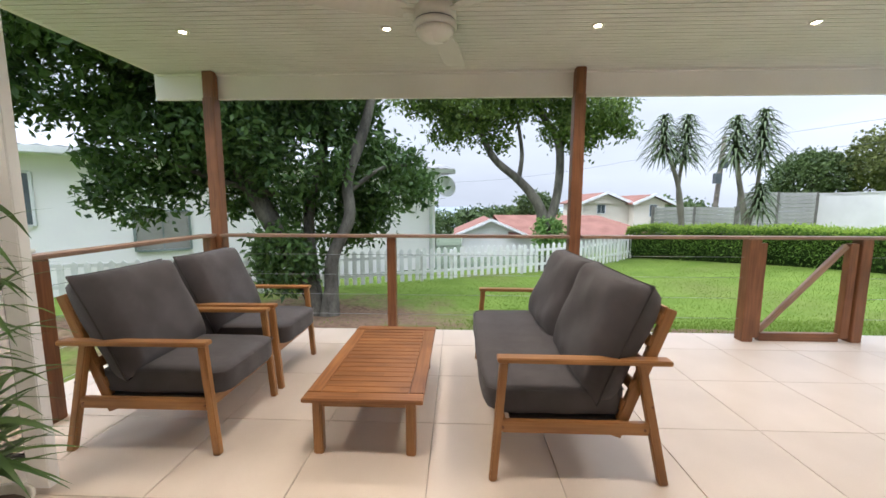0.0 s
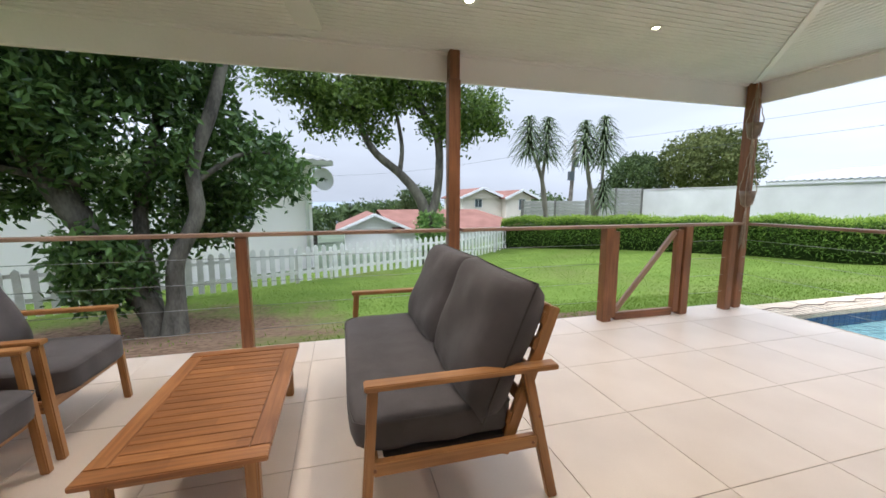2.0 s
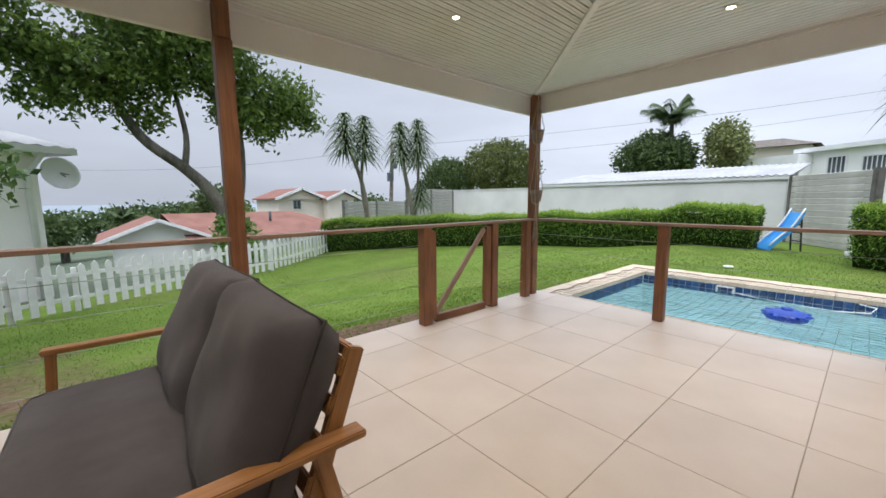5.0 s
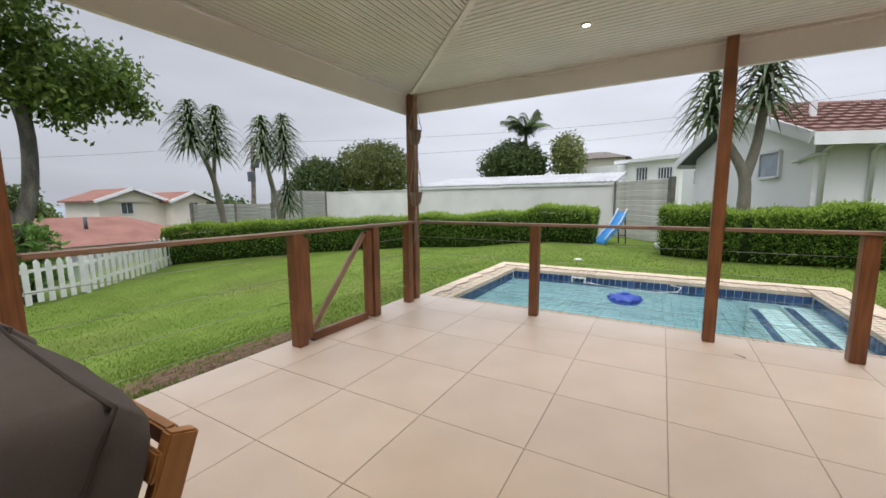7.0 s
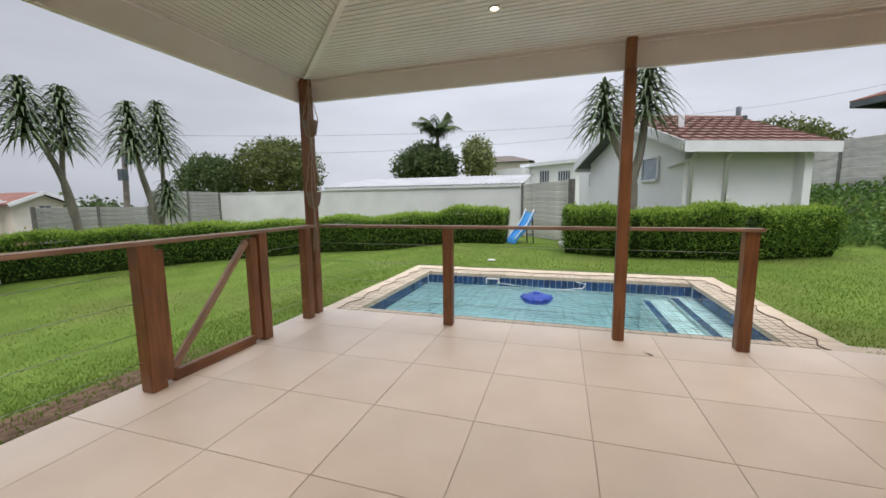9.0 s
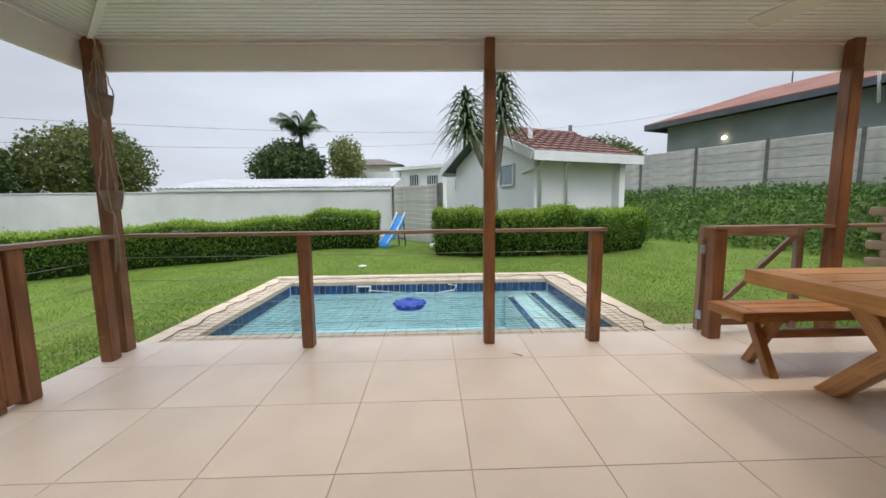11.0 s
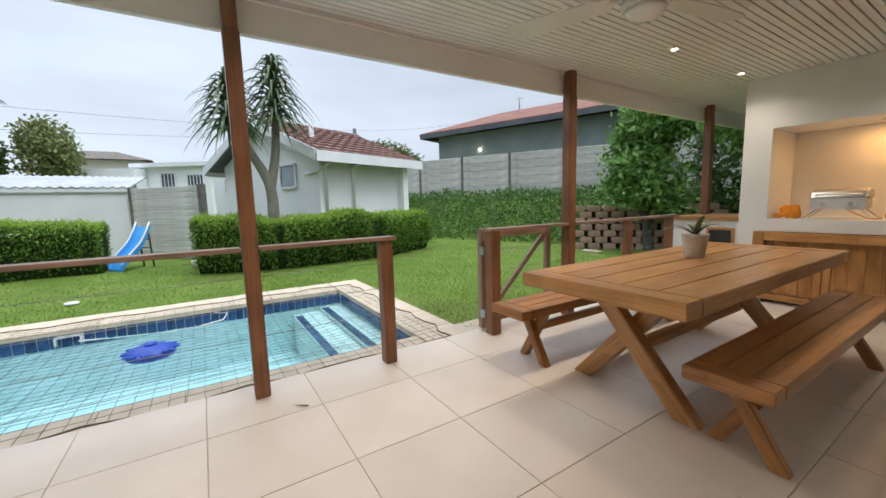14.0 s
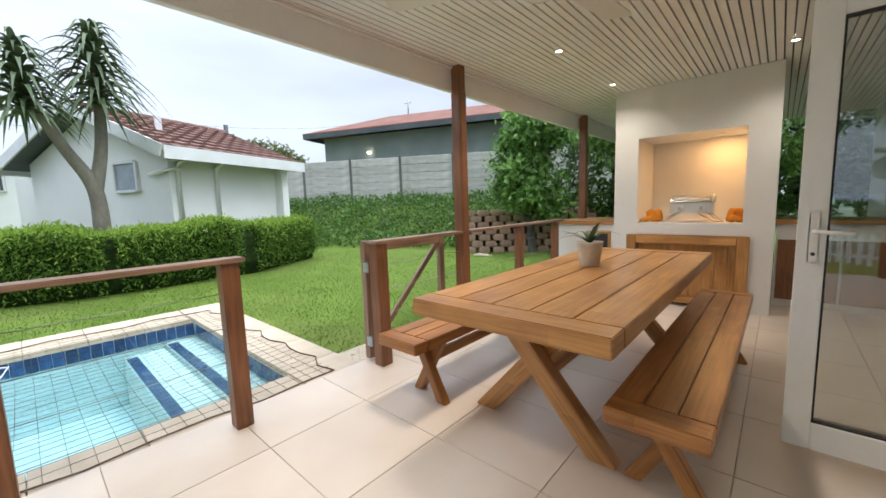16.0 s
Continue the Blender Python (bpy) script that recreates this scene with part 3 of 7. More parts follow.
def ceiling_strip(q):
    """One board face with its four edges, open above."""
    low = [bm.verts.new((a, b, CEIL)) for a, b in q]
    top = [bm.verts.new((a, b, CEIL + 0.02)) for a, b in q]
    bm.faces.new(low)
    for i in range(4):
        bm.faces.new((low[i], top[i], top[(i + 1) % 4], low[(i + 1) % 4]))


# the front boards are beaded: a narrow groove along each middle, a wider joint between boards
HIP = B_SIDE - B_IN
y = B_IN
while y > 0.1:
    for ya, yb in ((y, y - 0.0205), (y - 0.0255, y - pitch + 0.013)):
        ceiling_strip([(-1.45, ya), (min(B_SIDE, ya + HIP), ya), (min(B_SIDE, yb + HIP), yb), (-1.45, yb)])
    y -= pitch
x = B_SIDE
while x > 2.4:
    xb = x - pitch + 0.011
    ceiling_strip([(x, x - HIP), (x, -7.4), (xb, -7.4), (xb, xb - HIP)])
    x -= pitch
bmesh.ops.recalc_face_normals(bm, faces=bm.faces[:])
ceiling = part("ceiling", bm, M_BOARD)
# dark grey sheet over the boards, its colour standing in for groove shade
tagged(solid("ceiling_void", M_GREYFASCIA, (-1.45, B_SIDE, 0.0, B_IN, CEIL + 0.021, CEIL + 0.13), (2.3, B_SIDE, -7.5, 0.0, CEIL + 0.021, CEIL + 0.13), bev=0), "dark grey sheet painted as shade in the ceiling grooves", "ceiling", kind="structure")
tagged(ceiling, "white painted tongue and groove board ceiling", "ceiling", kind="structure")
bm = bmesh.new()
bx(bm, (B_SIDE - 0.02, B_IN - 0.02, CEIL - 0.008), (B_SIDE - 4.3, B_IN - 4.3, CEIL - 0.008), 0.045, 0.016, bev=0.002)
blk(bm, -1.45, B_SIDE - 0.03, B_IN - 0.03, B_IN - 0.002, CEIL - 0.022, CEIL - 0.002, bev=0.002)
blk(bm, B_SIDE - 0.03, B_SIDE - 0.002, -7.4, B_IN - 0.03, CEIL - 0.022, CEIL - 0.002, bev=0.002)
tagged(part("trim", bm, M_BEAM), "white cover strips along ceiling joints", "trim", kind="structure")

# ---- roof beams ----
beam_front = solid("beam_front", M_BEAM, (-1.5, B_SIDE + 0.045, B_IN, B_IN + 0.045, 2.205, CEIL + 0.14))
tagged(beam_front, "white painted roof beam over the veranda front", "beam", kind="structure")
beam_side = solid("beam_side", M_BEAM, (B_SIDE, B_SIDE + 0.045, -7.5, B_IN - 0.003, 2.22, CEIL + 0.14))
tagged(beam_side, "white painted roof beam beside the pool", "beam", kind="structure")
beam_left = solid("beam_left", M_BEAM, (-1.5, -1.455, 0.0, B_IN - 0.003, CEIL + 0.005, CEIL + 0.16))
tagged(beam_left, "white painted roof edge board", "beam", kind="structure")
roof = solid("roof", M_REDROOF, (-1.7, 6.05, -0.2, 4.8, CEIL + 0.165, CEIL + 0.2), (2.2, 6.05, -7.7, -0.2, CEIL + 0.165, CEIL + 0.2))
tagged(roof, "flat veranda roof seen from below", "roof", kind="structure")

# ---- house walls round the deck ----
for nm, boxes, lb in (
    ("wall_west", ((-1.4, -1.25, 0.0, 2.36, -0.004, CEIL),), "plain white plastered house wall"),
    ("wall_south", ((-1.25, 2.35, 0.0, 0.15, -0.004, CEIL),), "plain white plastered house wall behind the seats"),
    ("wall_east", ((2.35, 2.5, -0.98, 0.15, -0.004, CEIL), (2.35, 2.5, -7.4, -1.95, -0.004, CEIL), (2.35, 2.5, -1.95, -0.98, 2.08, CEIL)), "plain white plastered house wall with a doorway"),
    ("wall_room", ((0.2, 0.3, -3.4, -0.2, -0.004, CEIL), (0.3, 2.35, -3.5, -3.4, -0.004, CEIL), (0.3, 2.35, -0.2, -0.1, -0.004, CEIL)), "plain white wall of the room inside"),
):
    tagged(solid(nm, M_WHITE, *boxes), lb, "wall", kind="structure")
tagged(solid("floor_room", M_TILE, (0.3, 2.35, -3.4, -0.2, -0.2, -0.006)), "beige tiled floor of the room inside", "floor", kind="structure")
tagged(solid("ceiling_room", M_WHITE, (0.2, 2.35, -3.5, -0.1, CEIL + 0.003, CEIL + 0.1)), "plain white ceiling of the room inside", "ceiling", kind="structure")


# ---- posts, rails and gates ----
def post(x0, x1, y0, y1, z0, name="veranda_post"):
    ob = thing(name, "reddish-brown stained timber post carrying the roof beam", "post", "veranda posts", (0, 0, 0))
    block("shaft", M_POST, ob, (x0, x1, y0, y1, z0, 2.2), bev=0.006)
    block("tenon", M_POST, ob, (x0 + 0.006, x1 - 0.006, y0 + 0.006, y1 - 0.006, 2.2, CEIL - 0.001), label="darker notched post head")
    return ob


post(-0.99, -0.885, 4.45, 4.55, 0.0)
post(2.35, 2.45, 4.45, 4.55, 0.0)
post(5.685, 5.785, 4.445, 4.548, 0.0)
post(5.69, 5.78, 1.448, 1.536, 0.0)
post(5.685, 5.785, -1.48, -1.38, 0.0)
post(5.685, 5.785, -4.4, -4.3, 0.93)
post(5.685, 5.785, -7.2, -7.1, 0.0)


def rail_post(x0, x1, y0, y1):
    ob = thing("rail_post", "short reddish-brown timber balustrade post", "post", "balustrade posts")
    block("shaft", M_POST, ob, (x0, x1, y0, y1, 0.0, RAIL - 0.026), bev=0.005)
    return ob


for b in ((0.68, 0.76, 4.415, 4.495), (3.92, 4.02, 4.395, 4.495), (4.885, 4.98, 4.405, 4.505), (5.5, 5.59, 4.41, 4.5),
          (5.69, 5.78, 2.95, 3.04), (5.69, 5.78, 0.56, 0.65), (5.69, 5.79, -0.48, -0.38), (5.69, 5.77, -2.5, -2.42), (5.69, 5.77, -3.42, -3.34),
          (-1.03, -0.94, 2.88, 2.98), (-1.02, -0.94, 4.36, 4.44)):
    rail_post(*b)


def handrail(x0, x1, y0, y1):
    ob = thing("handrail", "flat weathered brown timber handrail", "handrail", "handrails")
    block("top_board", M_RAIL, ob, (x0, x1, y0, y1, RAIL - 0.026, RAIL), bev=0.005)
    return ob


handrail(-0.88, 2.345, 4.395, 4.515)
handrail(2.455, 5.68, 4.395, 4.515)
handrail(5.675, 5.795, 1.541, 4.39)
handrail(5.675, 5.795, 0.53, 1.443)
handrail(5.675, 5.795, -1.375, -0.36)
handrail(5.675, 5.795, -3.55, -1.485)
handrail(-1.05, -0.93, 2.45, 4.445)


def cables(points_list, label="thin steel balustrade cables"):
    for a, b in points_list:
        ob = thing("balustrade_cable", "thin stretched steel balustrade cable", "cable", "balustrade cables")
        pipe("strand", M_WIRE, ob, [a, b], 0.0022, 6)


runs = []
for z in (0.2, 0.39, 0.58, 0.77):
    runs += [((-0.885, 4.46, z), (0.68, 4.46, z)), ((0.76, 4.46, z), (2.35, 4.46, z)), ((2.45, 4.46, z), (3.92, 4.46, z)), ((4.98, 4.46, z), (5.5, 4.46, z)),
             ((5.735, 3.04, z), (5.735, 4.445, z)), ((5.735, 1.56, z), (5.735, 2.95, z)), ((5.735, 0.65, z), (5.735, 1.46, z)),
             ((5.735, -1.38, z), (5.735, -0.48, z)), ((5.735, -2.42, z), (5.735, -1.48, z)), ((5.735, -3.34, z), (5.735, -2.5, z)), ((-1.01, 2.98, z), (-1.01, 4.36, z))]
cables(runs)

# garden gate in the front rail, shut
gate = thing("gate", "shut brown timber garden gate with a diagonal brace", "gate")
block("stile", M_POST, gate, (4.025, 4.09, 4.42, 4.48, 0.03, RAIL - 0.06))
block("stile", M_POST, gate, (4.8, 4.875, 4.42, 4.48, 0.03, RAIL - 0.06))
block("bottom_rail", M_POST, gate, (4.091, 4.799, 4.425, 4.475, 0.0, 0.075))
bar("brace", M_RAIL, gate, ((4.1, 4.45, 0.09), (4.79, 4.45, 0.88), 0.035, 0.05), label="weathered diagonal brace")
# pool gate, swung open along the outside of the rail
gate2 = thing("gate", "open brown timber pool gate folded back beside the rail", "gate")
block("stile", M_RAIL, gate2, (5.86, 5.92, -0.46, -0.395, 0.02, RAIL - 0.01), label="weathered hinge stile")
block("stile", M_RAIL, gate2, (5.86, 5.91, -1.31, -1.25, 0.02, RAIL - 0.03), label="weathered latch stile")
block("bottom_rail", M_POST, gate2, (5.865, 5.905, -1.249, -0.461, 0.06, 0.12))
block("top_rail", M_RAIL, gate2, (5.865, 5.905, -1.249, -0.461, 0.86, 0.92))
bar("brace", M_RAIL, gate2, ((5.885, -0.48, 0.13), (5.885, -1.23, 0.85), 0.03, 0.045), label="weathered diagonal brace")
for z in (0.14, 0.72):
    block("hinge", M_STEEL, gate2, (5.792, 5.858, -0.375, -0.37, z, z + 0.07), (5.815, 5.832, -0.392, -0.372, z - 0.005, z + 0.075), label="steel hinge", bev=0.001)


# ---- lamps in the ceiling ----
def downlight(x, y, watts=48):
    ob = thing("downlight", "small lit recessed downlight with a white ring", "ceiling lamp", "ceiling downlights", (x, y, CEIL))
    bm = bmesh.new()
    lathe(bm, [(0.026, -0.0005), (0.043, -0.0005), (0.041, -0.006), (0.027, -0.007), (0.026, -0.0005)], (0, 0, 0), 20, caps=False)
    part("ring", bm, M_FAN, ob)
    turned("lens", M_LAMP, ob, [(0.025, -0.0005), (0.024, -0.004), (0.016, -0.008), (0.0, -0.009)], (0, 0, 0), 16, "glowing warm lens")
    d = bpy.data.lights.new("downlight_beam", "SPOT")
    d.energy, d.color, d.spot_size, d.spot_blend, d.shadow_soft_size = watts, (1.0, 0.85, 0.69), radians(150), 1.0, 0.12
    lamp = new("downlight_beam", d)
    lamp.matrix_world = look((x, y, CEIL - 0.02), (x, y, 0))


for x, y in ((-0.59, 3.7), (0.84, 3.7), (2.26, 3.7), (3.67, 3.7), (4.94, 2.43), (4.94, 0.98), (4.94, -0.42), (4.94, -1.77), (4.93, -3.08), (3.49, -2.97),
             (2.26, 2.25), (0.84, 2.25), (-0.59, 2.25)):
    downlight(x, y, 48 if y > 1.5 else 66 if y > -2.5 else 34)


def ceiling_fan(x, y, turn):
    ob = thing("ceiling_fan", "white three-bladed ceiling fan with an opal dome lamp", "ceiling fan", "ceiling fans", (x, y, 0))
    turned("canopy", M_FAN, ob, [(0.07, CEIL - 0.001), (0.07, CEIL - 0.03), (0.03, CEIL - 0.06)], (0, 0, 0))
    pipe("rod", M_FAN, ob, [(0, 0, CEIL - 0.05), (0, 0, 2.33)], 0.014, 12)
    turned("motor", M_FAN, ob, [(0.02, 2.345), (0.07, 2.335), (0.105, 2.30), (0.118, 2.26), (0.112, 2.225)], (0, 0, 0), 32)
    # dark ring coloured in as the shadow gap between motor and collar
    turned("band", M_GREYFASCIA, ob, [(0.112, 2.224), (0.112, 2.217)], (0, 0, 0), 32, "dark shadow band")
    turned("collar", M_FAN, ob, [(0.118, 2.216), (0.121, 2.2), (0.11, 2.182)], (0, 0, 0), 32)
    turned("dome", M_OPAL, ob, [(0.104, 2.181), (0.098, 2.162), (0.075, 2.14), (0.04, 2.127), (0.0, 2.123)], (0, 0, 0), 32, "opal glass dome")
    for k in range(3):
        a = radians(turn + 120 * k)
        r = Matrix.Rotation(a, 4, "Z")
        bm = bmesh.new()
        bx(bm, (0.1, 0, 2.262), (0.2, 0, 2.262), 0.04, 0.01)
        bmesh.ops.transform(bm, matrix=r, verts=bm.verts[:])
        part("blade_arm", bm, M_FAN, ob)
        bm = bmesh.new()
        n = 12
        rows = []
        for i in range(n + 1):
            s = i / n
            w = 0.05 + 0.03 * math.sin(min(1, s * 1.6) * math.pi / 2)
            if s > 0.94:
                w *= 0.8
            rows.append([(0.17 + 0.61 * s, j * w, 2.257 + dz + j * 0.012) for j, dz in ((-1, 0), (1, 0), (1, 0.007), (-1, 0.007))])
        rings = [[bm.verts.new(p) for p in row] for row in rows]
        for p, q in zip(rings, rings[1:]):
            for c in range(4):
                bm.faces.new((p[c], p[(c + 1) % 4], q[(c + 1) % 4], q[c]))
        bm.faces.new(rings[0][::-1])
        bm.faces.new(rings[-1])
        bmesh.ops.transform(bm, matrix=r, verts=bm.verts[:])
        part("blade", bm, M_FAN, ob)
    return ob


ceiling_fan(1.2, 3.17, 82)
ceiling_fan(4.38, -0.36, 262)


# ---- lounge seats ----
def pillow_shape(bm, m, sx, sy, sz, seed, cuts=17):
    """A filled back pillow: full in the middle, thin along its seam, with drawn-out corners and soft creases."""
    r = random.Random(seed)
    ph = [r.uniform(0, 6.3) for _ in range(4)]
    sheets = []
    for side in (1, -1):
        rows = []
        for i in range(cuts + 1):
            row = []
            for j in range(cuts + 1):
                u, v = 2 * i / cuts - 1, 2 * j / cuts - 1
                rim = i in (0, cuts) or j in (0, cuts)
                if rim and side < 0:
                    row.append(sheets[0][i][j])
                    continue
                draw = 1 - 0.022 * (1 - abs(v) ** 3) * abs(u) ** 4
                pull = 1 - 0.022 * (1 - abs(u) ** 3) * abs(v) ** 4
                full = ((1 - abs(u) ** 5) * (1 - abs(v) ** 5)) ** 0.42
                sag = 1 - 0.10 * u
                crease = 0.006 * math.sin(5 * u + 4 * v + ph[0]) + 0.005 * math.sin(9 * v - 3 * u + ph[1]) * abs(u)
                z = side * (sz / 2) * (0.10 + 0.90 * full) * sag + crease * full
                row.append(bm.verts.new(m @ Vector((u * sx / 2 * draw, v * sy / 2 * pull, 0.0 if rim else z))))
            rows.append(row)
        sheets.append(rows)
        for i in range(cuts):
            for j in range(cuts):
                q = (rows[i][j], rows[i + 1][j], rows[i + 1][j + 1], rows[i][j + 1])
                bm.faces.new(q if side > 0 else q[::-1]).smooth = True


def lounge_seat(name, label, category, width, pads, group=""):
    """A low teak seat: it faces +x from its base corner at its back; y runs along its width."""
    ob = thing(name, label, category, group)
    for y in (0.02, width - 0.02):
        bar("front_leg", M_FRAMEW, ob, ((0.755, y, 0.0), (0.715, y, 0.561), 0.036, 0.036, (1, 0, 0)), bev=0.005, level=True)
        bar("rear_leg", M_FRAMEW, ob, ((0.0, y, 0.0), (0.13, y, 0.561), 0.036, 0.04, (1, 0, 0)), bev=0.005, level=True)
        bar("armrest", M_FRAMEW, ob, ((0.745, y, 0.572), (0.005, y, 0.568), 0.058, 0.022))
        bar("side_rail", M_FRAMEW, ob, ((0.72, y, 0.262), (0.08, y, 0.262), 0.03, 0.055))
        inner = y + (0.042 if y < width / 2 else -0.042)
        bar("back_post", M_FRAMEW, ob, ((0.205, inner, 0.2), (-0.005, inner, 0.79), 0.03, 0.05, (1, 0, 0)))
        for px, pz in ((0.715, 0.262), (0.1, 0.262), (0.075, 0.37)):
            yy = y + (-0.017 if y < width / 2 else 0.017)
            bm = bmesh.new()
            tube(bm, [(px, yy - 0.003, pz), (px, yy + 0.003, pz)], 0.006, 10)
            part("bolt", bm, M_POST, ob, "dark wood plug")
    bar("front_rail", M_FRAMEW, ob, ((0.715, 0.04, 0.262), (0.715, width - 0.04, 0.262), 0.03, 0.055))
    bar("rear_rail", M_FRAMEW, ob, ((0.17, 0.04, 0.25), (0.17, width - 0.04, 0.25), 0.03, 0.05))
    for k in range(6):
        x = 0.22 + 0.085 * k
        bar("seat_slat", M_FRAMEW, ob, ((x, 0.04, 0.262), (x, width - 0.04, 0.262), 0.055, 0.014))
    back = Vector((-0.21, 0, 0.59)).normalized()
    face = Vector((0.59, 0, 0.21)).normalized()
    for k in range(5):
        c = Vector((0.205, 0, 0.2)) + back * (0.15 + 0.105 * k) + face * 0.031
        bar("back_slat", M_FRAMEW, ob, ((c.x, 0.048, c.z), (c.x, width - 0.048, c.z), 0.012, 0.052, back))
    bar("top_rail", M_FRAMEW, ob, ((0.002, 0.08, 0.772), (0.002, width - 0.08, 0.772), 0.022, 0.04))
    bar("seat_panel", M_PIPING, ob, ((0.42, 0.05, 0.278), (0.42, width - 0.05, 0.278), 0.52, 0.012), label="dark webbing under the cushion")
    pad_w = width - 0.1
    bm = bmesh.new()
    cushion_shape(bm, pose(0.475, width / 2, 0.358), 0.65, pad_w, 0.145, 0.08, 11, 11)
    seat = part("seat_cushion", bm, M_CLOTH, ob)
    edge = []
    for k in range(65):
        a = math.tau * k / 64
        c, q = math.cos(a), math.sin(a)
        n = (abs(c) ** 14 + abs(q) ** 14) ** (1 / 14)
        edge.append((0.475 + c / n * 0.325 * 0.997, width / 2 + q / n * pad_w / 2 * 0.997, 0.408))
    pipe("piping", M_CLOTH, seat, edge, 0.003, 6)
    each = (width - 0.05) / pads
    lean = math.degrees(math.atan2(0.21, 0.59))
    for k in range(pads):
        yc = 0.025 + each * (k + 0.5)
        m = pose(0.195, yc, 0.633, 0, -lean - 5 + (3 if k else 0), 1.5 - 3 * (k % 2)) @ pose(0, 0, 0, 0, 90, 0)
        bm = bmesh.new()
        pillow_shape(bm, m, 0.57, each * 1.05, 0.23, 3 + k + int(width * 10))
        pad = part("back_cushion", bm, M_CLOTH, ob)
        hx, hy, loop = 0.57 / 2, each * 1.05 / 2, []
        for i in range(65):
            g = (i % 64) / 16
            q, f = int(g), 2 * (g - int(g)) - 1
            u, v = ((f, -1), (1, f), (-f, 1), (-1, -f))[q]
            loop.append(m @ Vector((u * hx * (1 - 0.022 * (1 - abs(v) ** 3)), v * hy * (1 - 0.022 * (1 - abs(u) ** 3)), 0)))
        pipe("piping", M_PIPING, pad, loop, 0.004, 6)
    return ob


chair = lounge_seat("armchair", "low teak armchair with charcoal canvas cushions", "armchair", 0.62, 1, "lounge chairs")
chair.matrix_world = pose(-0.61, 2.67, 0)
copy_thing(chair, pose(-0.61, 3.35, 0))
sofa = lounge_seat("sofa", "low two-seat teak sofa with charcoal canvas cushions", "sofa", 1.39, 2)
sofa.matrix_world = pose(2.25, 3.94, 0, 0, 0, 180)

# ---- coffee table ----
ct = thing("coffee_table", "low slatted orange-brown teak coffee table", "coffee table", "", (0, 0, 0))
X0, X1, Y0, Y1, ZT = 0.58, 1.17, 2.67, 3.77, 0.31
block("frame_board", M_TEAK, ct, (X0, X0 + 0.075, Y0 + 0.076, Y1 - 0.076, ZT - 0.022, ZT))
block("frame_board", M_TEAK, ct, (X1 - 0.075, X1, Y0 + 0.076, Y1 - 0.076, ZT - 0.022, ZT))
block("frame_board", M_TEAK, ct, (X0, X1, Y0, Y0 + 0.075, ZT - 0.022, ZT))
block("frame_board", M_TEAK, ct, (X0, X1, Y1 - 0.075, Y1, ZT - 0.022, ZT))
ns = 16
for k in range(ns):
    step = (Y1 - Y0 - 0.156) / ns
    ya = Y0 + 0.078 + k * step
    block("slat", M_TEAK, ct, (X0 + 0.077, X1 - 0.077, ya + 0.001, ya + step - 0.0015, ZT - 0.02, ZT - 0.001), bev=0.002)
for x in (X0 + 0.04, X1 - 0.088):
    for y in (Y0 + 0.035, Y1 - 0.083):
        block("leg", M_FRAMEW, ct, (x, x + 0.048, y, y + 0.048, 0.0, ZT - 0.023), bev=0.006)
for y in (Y0 + 0.04, Y1 - 0.065):
    block("apron", M_FRAMEW, ct, (X0 + 0.089, X1 - 0.089, y, y + 0.022, ZT - 0.06, ZT - 0.023))
for x in (X0 + 0.045, X1 - 0.07):
    block("apron", M_FRAMEW, ct, (x, x + 0.022, Y0 + 0.084, Y1 - 0.084, ZT - 0.06, ZT - 0.023))


# ---- dining table and benches ----
def trestle_leg(ob, xa, xb, y, z, w, thick, shift, grain, tuck=0.0):
    bar("leg", grain, ob, ((xb, y - shift, 0.0), (xa + tuck, y - shift, z), thick, w, (1, 0, 0)), bev=0.005, level=True)
    bar("leg", grain, ob, ((xa, y + shift, 0.0), (xb - tuck, y + shift, z), thick, w, (1, 0, 0)), bev=0.005, level=True)


def board_top(ob, x0, x1, y0, y1, z0, z1, end, planks, name, grain):
    block("end_board", grain, ob, (x0, x1, y0, y0 + end, z0, z1), bev=0.005)
    block("end_board", grain, ob, (x0, x1, y1 - end, y1, z0, z1), bev=0.005)
    w = (x1 - x0) / planks
    for k in range(planks):
        block(name, grain, ob, (x0 + k * w + (0.002 if k else 0), x0 + (k + 1) * w - (0.002 if k < planks - 1 else 0), y0 + end + 0.003, y1 - end - 0.003, z0, z1 - 0.001), bev=0.004)


dt = thing("dining_table", "thick-topped orange-brown acacia dining table with crossed legs", "dining table")
board_top(dt, 3.895, 4.835, -2.3, 0.095, 0.68, 0.76, 0.13, 5, "plank", M_ACACIA)
for y in (-0.4, -1.95):
    trestle_leg(dt, 4.06, 4.77, y, 0.679, 0.1, 0.085, 0.044, M_ACACIA, 0.13)
    block("bearer", M_ACACIA, dt, (4.02, 4.72, y - 0.135, y - 0.09, 0.6, 0.679))
bar("stretcher", M_ACACIA, dt, ((4.41, -0.42, 0.3), (4.41, -1.89, 0.3), 0.05, 0.07))


def bench(x0, x1, label):
    ob = thing("bench", label, "bench", "dining benches")
    board_top(ob, x0, x1, -2.36, -0.03, 0.385, 0.45, 0.1, 3, "plank", M_BENCHW)
    for y in (-0.31, -2.05):
        trestle_leg(ob, x0 + 0.03, x1 - 0.03, y, 0.384, 0.062, 0.055, 0.029, M_BENCHW, 0.05)
    bar("stretcher", M_BENCHW, ob, (((x0 + x1) / 2, -0.36, 0.25), ((x0 + x1) / 2, -2.0, 0.25), 0.045, 0.055))
    return ob


bench(3.63, 3.965, "long acacia bench with crossed legs on the house side")
bench(4.96, 5.28, "long acacia bench with crossed legs beside the railing")

